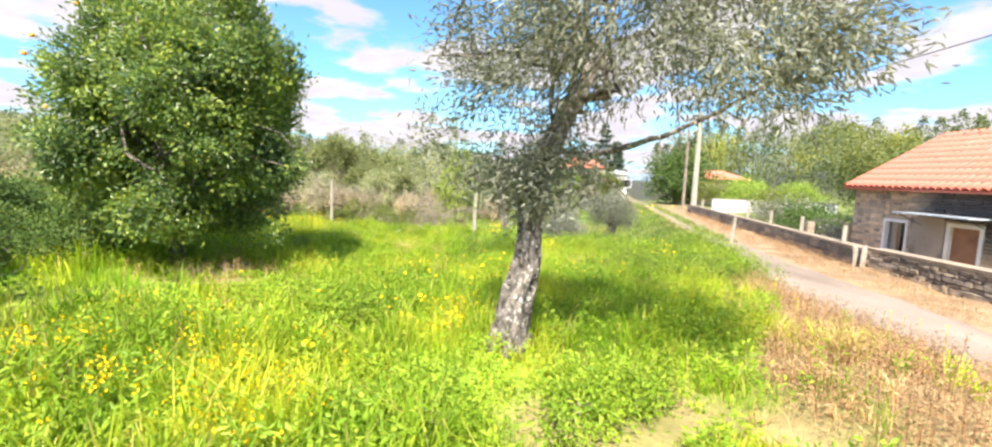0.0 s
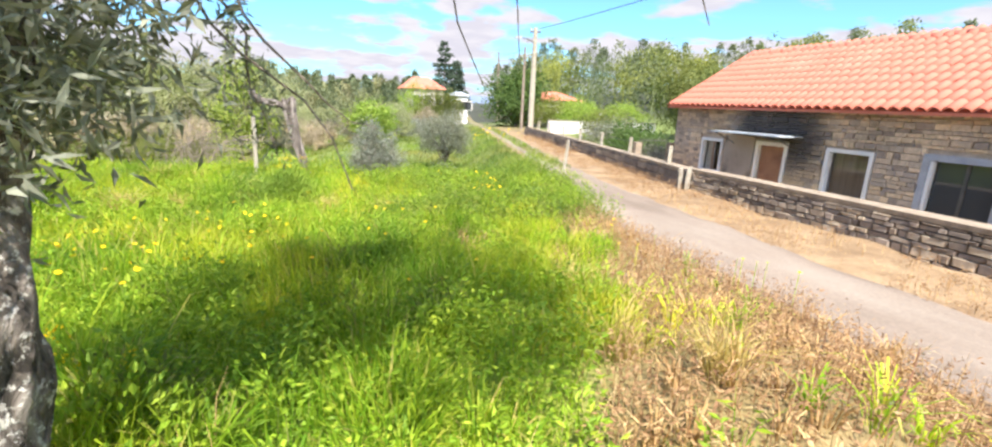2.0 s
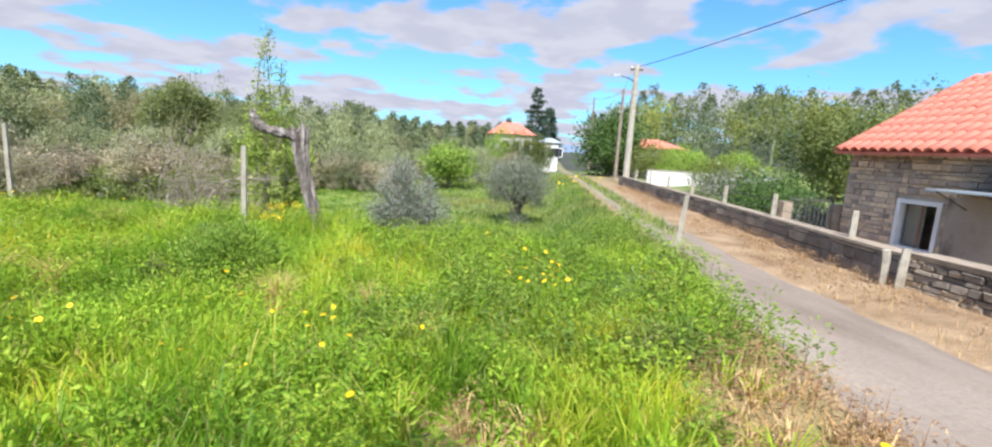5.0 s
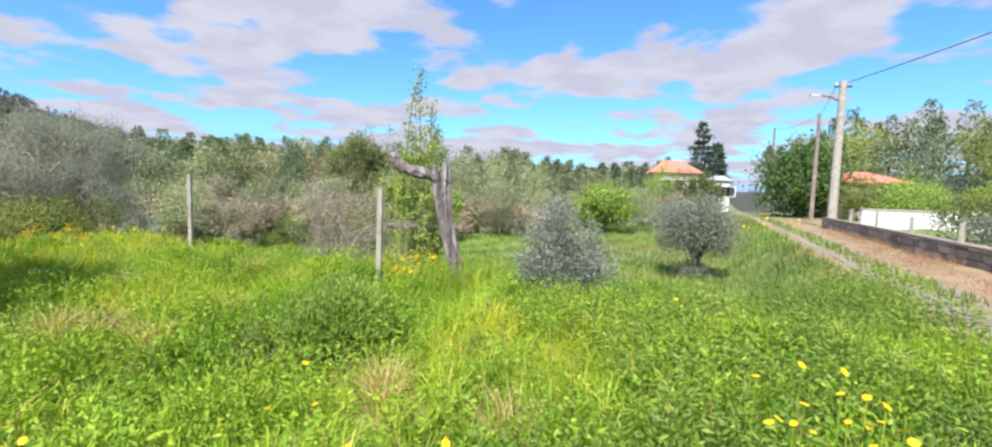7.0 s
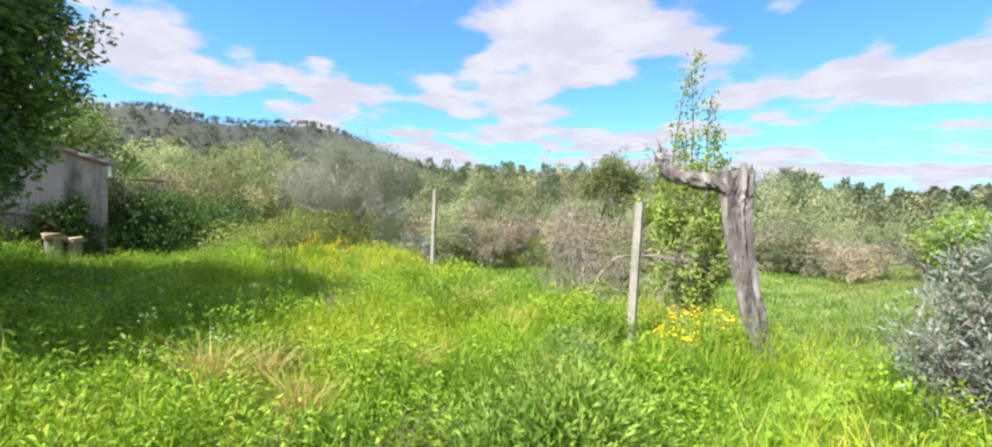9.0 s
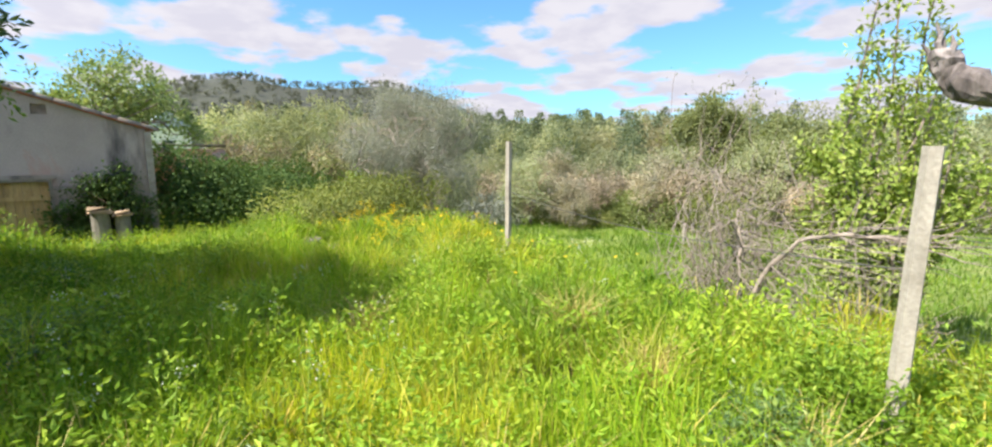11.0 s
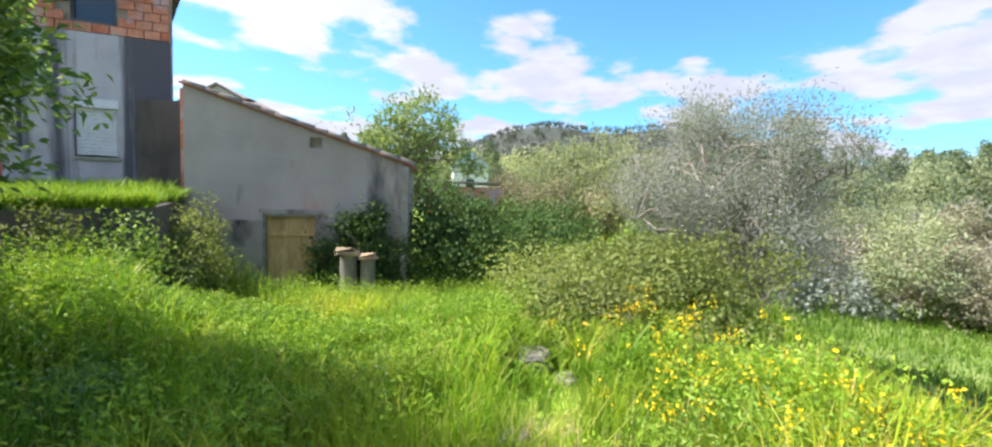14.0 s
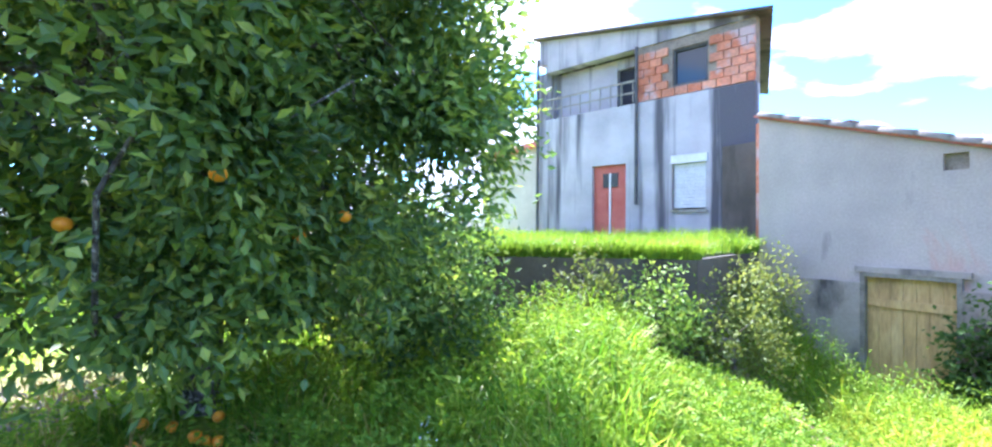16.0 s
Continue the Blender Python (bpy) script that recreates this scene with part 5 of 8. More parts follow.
# ---- the shed with the ochre door ----
def shed():
    ob = root("shed", (-13.9, 8.5, 0), "old rendered shed with sloping roof and ochre wooden door", "shed")
    ob.rotation_euler = (0, 0, radians(90))
    W, D, z0 = 4.18, 3.9, -1.6
    top = lambda u: 2.76 - 0.322 * u
    hole = (1.48, 2.5, -1.45, 0.33)
    vent = (2.33, 2.57, 1.66, 1.87)
    h = Heap()
    wall_boxes(h, 0, W, z0, 0.2, -0.04, 0.3, [(1.48, 2.5, -1.45, 0.2)])
    part("base_wall", welded(h.mesh("base_wall", M_SHED_LOW)), ob, "dark damp lower wall")
    h = Heap()
    us, zs = [0, 1.48, vent[0], 2.5, vent[1], W], [0.2, 0.33, 1.38, vent[2], vent[3]]
    for a, b in zip(us[:-1], us[1:]):
        for c, d in zip(zs, zs[1:] + [None]):
            if (c == 0.2 and 1.4 < a < 2.4 or c == 0.2 and a == 1.48) or (c == vent[2] and vent[0] <= a < vent[1]):
                continue
            lo = [min(c, top(q) - 0.02) for q in (a, b)]
            hi = [top(q) if d is None else min(d, top(q) - 0.02) for q in (a, b)]
            h.add(np.array([(a, 0, lo[0]), (b, 0, lo[1]), (b, 0.3, lo[1]), (a, 0.3, lo[0]), (a, 0, hi[0]), (b, 0, hi[1]), (b, 0.3, hi[1]), (a, 0.3, hi[0])]), BOX_F)
    part("upper_wall", welded(h.mesh("upper_wall", M_SHED)), ob, "grey-brown render with a brick-red stain")
    slab("vent", ob, (vent[0], 0.06, vent[2]), (vent[1], 0.09, vent[3]), M_MORTAR, "small dark vent")
    for a, b in ((0.0, 0.3), (W - 0.3, W)):
        v = np.array([(a, 0.3, z0), (b, 0.3, z0), (b, D, z0), (a, D, z0), (a, 0.3, top(a)), (b, 0.3, top(b)), (b, D, top(b)), (a, D, top(a))])
        part("side_wall", Heap().add(v, BOX_F).mesh("side_wall", M_SHED), ob)
    slab("back_wall", ob, (0.3, D - 0.3, z0), (W - 0.3, D, 1.4), M_SHED)
    v = np.array([(-0.05, -0.06, top(-0.05) + 0.004), (W + 0.15, -0.06, top(W + 0.15) + 0.004), (W + 0.15, D, top(W + 0.15) + 0.004), (-0.05, D, top(-0.05) + 0.004),
                  (-0.05, -0.06, top(-0.05) + 0.04), (W + 0.15, -0.06, top(W + 0.15) + 0.04), (W + 0.15, D, top(W + 0.15) + 0.04), (-0.05, D, top(-0.05) + 0.04)])
    roof = part("roof", Heap().add(v, BOX_F).mesh("roof", M_TILE), ob, "weathered tile roof seen on its edge")
    t = tile_mesh(0.4, 0.2)
    me = t.mesh("edge_tile", M_MORTAR, True)
    for k in range(13):
        e = part("edge_tile", me, roof)
        u = 0.0 + k * 0.335
        e.location = (u + 0.4, -0.02 + 0.02 * math.sin(k * 2.1), top(u + 0.4) + 0.035)
        e.rotation_euler = (0.31 + 0.02 * math.sin(k * 3.3), 0, radians(90))
    door = frame_part("door", ob, 1.46, 2.52, -1.45, 0.35, -0.05, 0.12, 0.055, M_ROCK, False, "weathered ochre plank door in a pale chipped frame")
    for k in range(7):
        lo = 1.52 + k * 0.1343
        slab("plank", door, (lo, 0.03, -1.42), (lo + 0.129, 0.07 + 0.004 * (k % 3), 0.29), M_OCHRE)
    slab("ledge", door, (1.53, 0.0, -0.1), (2.46, 0.03, 0.0), M_OCHRE)
    pillar = slab("pillar", ob, (W - 0.04, -0.08, z0), (W + 0.1, 0.12, 1.36), M_POST, "whitewashed corner pillar", 0.01)
    slab("lintel", ob, (1.4, -0.06, 0.35), (2.6, 0.02, 0.43), M_SHED_LOW)
    return ob


shed()
# added filler wall: the gap's shade is put into its dark colour
link = root("link_wall", (-15.1, 7.9, 0), "dark filler wall closing the gap between house and shed", "wall")
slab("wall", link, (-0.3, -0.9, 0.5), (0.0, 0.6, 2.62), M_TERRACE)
slab("brick_edge", link, (0.9, 0.52, 0.6), (1.14, 0.596, 2.7), M_BRICK, "bare brick edge", 0.006)
flue = root("chimney", (-15.6, 9.0, 2.35), "small weathered chimney on the shed roof", "chimney")
slab("shaft", flue, (-0.12, -0.12, -0.2), (0.12, 0.12, 0.4), M_MORTAR, jitter=0.012)
slab("cap", flue, (-0.16, -0.16, 0.415), (0.16, 0.16, 0.46), M_MORTAR, jitter=0.012)


def worn_ledge():
    """A low earthen step where people climb from the shed to the terrace."""
    rng = np.random.default_rng(79)
    line = np.array([(-12.5, 8.95), (-11.5, 10.0), (-10.55, 10.9), (-10.2, 11.2), (-9.8, 11.5)])
    t = np.linspace(0, 1, 46)
    c = np.stack([np.interp(t, np.linspace(0, 1, 5), line[:, k]) for k in range(2)], -1)
    d = unit(np.gradient(c, axis=0))
    nrm = np.stack([-d[:, 1], d[:, 0]], -1)
    rows = []
    for off, up in ((-0.17, -0.14), (-0.1, 0.045), (-0.01, 0.065), (0.07, 0.04), (0.14, -0.14)):
        p = c + nrm * (off + rng.normal(0, 0.018, 46))[:, None]
        rows.append(np.stack([p[:, 0], p[:, 1], land(p[:, 0], p[:, 1]) + up + rng.normal(0, 0.015, 46)], -1))
    i, j = np.meshgrid(np.arange(4), np.arange(45), indexing="ij")
    f = np.stack([i * 46 + j, i * 46 + j + 1, (i + 1) * 46 + j + 1, (i + 1) * 46 + j], -1).reshape(-1, 4)
    tagged(new("earth_ledge", mesh_of("earth_ledge", np.concatenate(rows), f[:, ::-1], (M_LEDGE,), True)), "worn pale earthen ledge beside the shed", "ledge", kind="structure")


worn_ledge()
ruin = root("ruined_wall", (-19.5, 13.0, -1.2), "low ruined wall of rust-red brick", "wall")
slab("wall", ruin, (-0.2, 0, 0), (0.15, 2.4, 2.2), M_BRICK, jitter=0.06)
slab("coping", ruin, (-0.25, 0.0, 2.27), (0.2, 2.4, 2.36), M_MORTAR, jitter=0.04)
gabled = root("gabled_house", (-24.0, 4.85, 0.0), "small white gabled house behind the shed", "house")
part("wall", Heap().add([(0, -1.9, 0), (0, 1.9, 0), (-6, 1.9, 0), (-6, -1.9, 0), (0, -1.9, 3.55), (0, 1.9, 3.55), (-6, 1.9, 3.55), (-6, -1.9, 3.55), (0, 0, 4.58), (-6, 0, 4.58)],
                        np.array([(0, 1, 5, 4), (1, 2, 6, 5), (2, 3, 7, 6), (3, 0, 4, 7)]), np.array([(4, 5, 8), (7, 9, 6)])).mesh("wall", M_WHITE), gabled)
for side in (-1, 1):
    part("roof_slope", Heap().add([(0.2, side * 2.15, 3.42), (0.2, 0, 4.6), (-6.2, 0, 4.6), (-6.2, side * 2.15, 3.42), (0.2, side * 2.15, 3.5), (0.2, 0, 4.68), (-6.2, 0, 4.68), (-6.2, side * 2.15, 3.5)], BOX_F).mesh("roof_slope", M_MORTAR), gabled, "weathered grey roof slope")
white = root("white_house", (-34, 15.3, -1.0), "small white gabled house among trees", "house")
slab("wall", white, (-3, -1.0, 0), (0, 1.2, 3.2), M_WHITE)
part("roof", Heap().add([(-3.2, -1.2, 3.2), (0.2, -1.2, 3.2), (0.2, 1.4, 3.2), (-3.2, 1.4, 3.2), (-3.2, 0.1, 4.2), (0.2, 0.1, 4.2)],
                        np.array([(0, 3, 2, 1), (0, 1, 5, 4), (2, 3, 4, 5)]), np.array([(0, 4, 3), (1, 2, 5)])).mesh("roof", M_SHEET), white)
slab("window", white, (0.0, -0.2, 1.8), (0.03, 0.3, 2.5), M_GLASS)


def bee_columns():
    for x, y, h, r in ((-13.25, 11.72, 1.02, 0.165), (-13.22, 12.08, 0.93, 0.14)):
        ob = root("concrete_column", (x, y, float(land(x, y)) - 0.05), "pale fluted concrete column with a rough stone cap", "column", "columns by the shed")
        c = Heap()
        top = -0.34 if y < 12 else -0.44
        hh = top - ob.location.z
        tube(c, [(0, 0, 0), (0, 0, hh * 0.5), (0, 0, hh)], [r * 1.02, r, r * 0.97], 14)
        part("shaft", c.mesh("shaft", M_COLUMN), ob)
        for q in range(3):
            part("cap_stone", box(Heap(), (-r * 1.15 + 0.02 * q, -r * 1.1, hh + 0.035 * q), (r * 1.15, r * 1.1 - 0.03 * q, hh + 0.032 + 0.035 * q), 0.035).mesh("cap_stone", M_EARTH), ob)


bee_columns()


# ---- terrace in front of the unfinished house ----
TERRACE = [(-13.9, 8.5), (-11.05, 9.5), (-9.3, 8.0), (-7.4, 6.4), (-7.4, 0.0), (-24.0, 0.0), (-24.0, 8.5)]


def prism(poly, z0, z1):
    n = len(poly)
    v = [(x, y, z0) for x, y in poly] + [(x, y, z1) for x, y in poly]
    h = Heap()
    h.add(v, np.array([(i, (i + 1) % n, n + (i + 1) % n, n + i) for i in range(n)])[:, ::-1])
    h.add(v[n:], np.array([list(range(n))])[:, ::-1])
    return h


terrace = tagged(new("terrace_wall", prism(TERRACE, -1.6, 0.56).mesh("terrace_wall", M_TERRACE)), "dark retaining wall of the house terrace", "wall", kind="structure")
inset = [(-13.8, 8.4), (-11.05, 9.38), (-9.4, 7.95), (-7.5, 6.35), (-7.5, 0.1), (-23.9, 0.1), (-23.9, 8.4)]
tagged(new("terrace_soil", prism(inset, 0.5, 0.6).mesh("terrace_soil", M_TURF)), "grassy soil on the terrace", "ground", kind="structure")


# ---- poles, wires and far houses ----
def pole(name, label, x, y, z0, z1, r, mat):
    ob = root(name, (x, y, z0), label, "utility pole")
    h = Heap()
    tube(h, [(0, 0, -0.3), (0, 0, (z1 - z0) * 0.5), (0, 0, z1 - z0)], [r, r * 0.85, r * 0.65], 8)
    part("shaft", h.mesh("shaft", mat), ob)
    return ob


p1 = pole("utility_pole", "grey concrete utility pole beside the lane", 13.2, 33.0, -0.5, 6.25, 0.2, M_POST)
part("cross_arm", box(Heap(), (-0.35, -0.05, 6.45), (0.35, 0.05, 6.55)).mesh("cross_arm", M_IRON), p1)
for k in (-0.28, 0.28):
    ins = Heap()
    tube(ins, [(k, 0, 6.55), (k, 0, 6.68)], [0.04, 0.03], 7)
    part("insulator", ins.mesh("insulator", M_WHITE), p1)
arm = Heap()
tube(arm, [(0, 0, 5.8), (-0.5, -0.1, 6.0), (-1.05, -0.2, 6.08)], [0.03, 0.03, 0.025], 6)
lamp_arm = part("lamp_arm", arm.mesh("lamp_arm", M_IRON), p1)
part("lamp_head", box(Heap(), (-1.4, -0.28, 6.03), (-1.0, -0.12, 6.12), 0.01).mesh("lamp_head", M_SHEET), lamp_arm)
p2 = pole("utility_pole", "thin weathered pole behind the lane wall", 15.5, 41.0, -0.5, 6.0, 0.13, M_TWIG)
p3 = pole("utility_pole", "far thin pole on the lane", 19.2, 60.0, -0.5, 7.4, 0.14, M_TWIG)
p4 = pole("utility_pole", "grey concrete utility pole beyond the stone house", 16.5, -3.0, -0.5, 7.6, 0.2, M_POST)


def wire(name, a, b, sag, r=0.012):
    t = np.linspace(0, 1, 20)[:, None]
    pts = np.asarray(a) * (1 - t) + np.asarray(b) * t
    pts[:, 2] -= 4 * sag * (t * (1 - t))[:, 0]
    h = Heap()
    tube(h, pts, [r] * 20, 5)
    return tagged(new(name, h.mesh(name, M_IRON)), "dark overhead cable between poles", "cable")


wire("overhead_cable", (13.45, 33, 6.2), (16.5, -3, 7.6), 0.45, 0.02)
wire("overhead_cable", (12.95, 33, 6.2), (15.5, 41, 5.9), 0.15)
wire("overhead_cable", (15.5, 41, 5.9), (19.2, 60, 7.3), 0.3)


def far_house(name, label, x0, x1, y, depth, z0, eave, top, wall, roof):
    ob = root(name, (x0, y, z0), label, "house")
    w, e, t = x1 - x0, eave - z0, top - z0
    slab("wall", ob, (0.2, 0, -1), (w - 0.2, depth, e), wall)
    v = [(-0.2, -0.3, e), (w + 0.2, -0.3, e), (w + 0.2, depth + 0.3, e), (-0.2, depth + 0.3, e), (w * 0.3, depth / 2, t), (w * 0.7, depth / 2, t)]
    part("roof", Heap().add(v, np.array([(0, 3, 2, 1), (0, 1, 5, 4), (2, 3, 4, 5)]), np.array([(0, 4, 3), (1, 2, 5)])).mesh("roof", roof), ob, "orange tiled hip roof")
    for k in range(3):
        u = w * (0.2 + 0.27 * k)
        win = slab("window", ob, (u, -0.03, e - 1.7), (u + 0.9, 0.0, e - 0.6), M_WHITE)
        slab("pane", win, (u + 0.08, -0.045, e - 1.62), (u + 0.82, -0.031, e - 0.68), M_GLASS)
    return ob


far_house("far_house", "far house with orange hip roof among bushes", 7.8, 12.3, 58.0, 6, -0.6, 2.75, 4.1, M_CREAM, M_TILE)
far_house("far_house", "low house with orange roof behind the lane wall", 18.3, 23.0, 45.0, 5, -0.6, 1.95, 2.75, M_CREAM, M_TILE)
far_house("far_house", "small pale outbuilding by the far lane", 14.2, 16.2, 62.0, 3, -0.3, 2.2, 2.7, M_WHITE, M_SHEET)
gw = root("white_wall", (15.4, 35.0, -0.6), "long whitewashed garden wall", "wall")
slab("wall", gw, (0, 0, -0.4), (9.0, 0.25, 0.98), M_WHITE)
slab("coping", gw, (-0.05, -0.05, 0.984), (9.05, 0.3, 1.05), M_POST)
# ---- the orchard trees ----
OLIVE_AT = (0.12, 3.82, -0.23)
olive = tree("olive_tree", "old olive tree with twisted grey trunk in the meadow", "olive tree", OLIVE_AT,
             [(0.0, 0, 0), (0.03, 0.0, 0.3), (0.08, 0.03, 0.55), (0.13, 0.05, 0.8), (0.17, 0.08, 1.05), (0.18, 0.1, 1.35), (0.21, 0.12, 1.65), (0.31, 0.15, 2.0), (0.5, 0.2, 2.4), (0.72, 0.25, 2.8)],
             [0.25, 0.19, 0.14, 0.11, 0.098, 0.096, 0.102, 0.108, 0.085, 0.06], (0.95, -0.1, 3.05), (1.9, 1.5, 1.3), 900, 42, 0.1, (0.075, 0.0165), M_OLIVE, M_BARK, 21, n_limbs=9, inner=0.25, floor=-0.85,
             limb_r=0.03, twigs=140, droop=0.35, depth=0.26, gnarl=0.24, sprays=(85, 0.32), keep=lambda p: (p[:, 2] > 2.15 + 0.15 * np.abs(p[:, 0] - 1.0)) & (p[:, 1] < 1.35 + 0.3 * (p[:, 2] - 2.1)) & (p[:, 0] < 2.45) & (p[:, 0] > -0.55) & (p[:, 1] > -1.25))


def olive_shoots():
    """Leafy shoots round the upper trunk, and long thin hanging twigs."""
    rng = np.random.default_rng(24)
    low = Heap()
    foliage(low, clump_points((0.2, 0.1, 1.8), (0.6, 0.5, 0.42), 120, rng, 0.3, 0.3), 44, 0.09, 0.07, 0.016, rng, None, 0, 0.3)
    part("lower_crown", low.mesh("lower_crown", M_OLIVE), olive)
    for (x0, y0, z0), (x1, y1, z1) in (((0.5, 0.9, 2.3), (1.15, 0.3, 1.35)), ((0.6, 1.0, 2.2), (0.85, 0.75, 1.42)), ((1.6, 0.9, 2.6), (1.75, 0.7, 1.75)), ((1.9, 1.0, 2.7), (2.1, 1.2, 1.9)),
                                       ((2.3, 0.6, 2.7), (2.7, 0.4, 2.05)), ((0.7, 1.0, 2.1), (1.25, 0.95, 1.55))):
        h = Heap()
        tube(h, bend((x0, y0, z0), (x1, y1, z1), 8, 0.05, rng), np.linspace(0.008, 0.0025, 8), 5, 0.1, rng)
        twig = part("hanging_twig", h.mesh("hanging_twig", M_TWIG), olive)
        if x1 < 0.9:
            leaves = Heap()
            w = rng.random(90)[:, None]
            foliage(leaves, np.array([(x0, y0, z0)]) * (1 - w) + np.array([(x1, y1, z1)]) * w, 4, 0.05, 0.05, 0.011, rng, None, 0, 0.2)
            tagged(part("spray", leaves.mesh("spray", M_OLIVE), twig), kind="stuff")


olive_shoots()
ORANGE_AT = at_ground(-6.12, 8.95, -0.05)
tree("orange_tree", "dense dark green orange tree with a domed crown", "orange tree", ORANGE_AT,
     [(0, 0, 0), (0.02, 0.0, 0.4), (0.0, 0.05, 0.9), (0.05, 0.05, 1.5)], [0.17, 0.14, 0.12, 0.1], (0.42, 0.1, 2.75), (2.42, 2.2, 2.45), 1950, 62, 0.11, (0.09, 0.042), M_ORANGE_LEAF, M_BARK, 22,
     n_limbs=30, inner=0.3, depth=0.12, floor=-0.97, twigs=80, sprays=(105, 0.48), keep=lambda p: (p[:, 2] > 0.85 + 0.12 * np.sin(4 * p[:, 0]) * np.sin(3.3 * p[:, 1]) - 0.25 * smooth(-0.2, 1.2, p[:, 1]) * (p[:, 0] < 0.9)) & (p[:, 1] < 1.3 + 0.6 * (p[:, 2] - 0.9)) & (p[:, 0] < 2.2 - 0.55 * p[:, 1] - 0.12 * (p[:, 2] - 2.6) ** 2 + 0.25 * np.sin(4.1 * p[:, 2] + 2.3 * p[:, 1])))


def low_boughs():
    """Boughs of the orange tree that hang to the grass on its north side."""
    rng = np.random.default_rng(222)
    h = Heap()
    spots = clump_points((-0.1, 0.75, 1.2), (1.75, 0.7, 0.7), 200, rng, 0.2, 0.25)
    foliage(h, spots[spots[:, 2] > 0.85], 38, 0.12, 0.09, 0.042, rng, (0, 0, 1.6), 0.7, 0.2)
    part("low_bough", h.mesh("low_bough", M_ORANGE_LEAF), [ob for ob in bpy.data.objects if ob.name == "orange_tree"][0])


low_boughs()
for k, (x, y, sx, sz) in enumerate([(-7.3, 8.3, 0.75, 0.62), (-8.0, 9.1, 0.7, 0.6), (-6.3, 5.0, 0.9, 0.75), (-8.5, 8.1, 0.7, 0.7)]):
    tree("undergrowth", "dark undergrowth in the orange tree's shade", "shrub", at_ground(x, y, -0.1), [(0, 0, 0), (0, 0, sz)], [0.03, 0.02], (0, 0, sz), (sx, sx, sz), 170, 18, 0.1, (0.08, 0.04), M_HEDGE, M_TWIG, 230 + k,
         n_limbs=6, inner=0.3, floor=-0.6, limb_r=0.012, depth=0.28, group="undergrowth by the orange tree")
# an unseen tree, added to throw shade across the meadow's edge
tree("olive_tree", "unseen broad olive tree added to shade the field edge", "olive tree", at_ground(-5.3, 1.4), [(0, 0, 0), (0.05, 0, 0.8), (0, 0.1, 1.6)], [0.2, 0.15, 0.1], (0, 0, 2.9), (1.8, 1.8, 1.4),
     500, 30, 0.16, (0.08, 0.02), M_OLIVE, M_BARK, 23, inner=0.3)


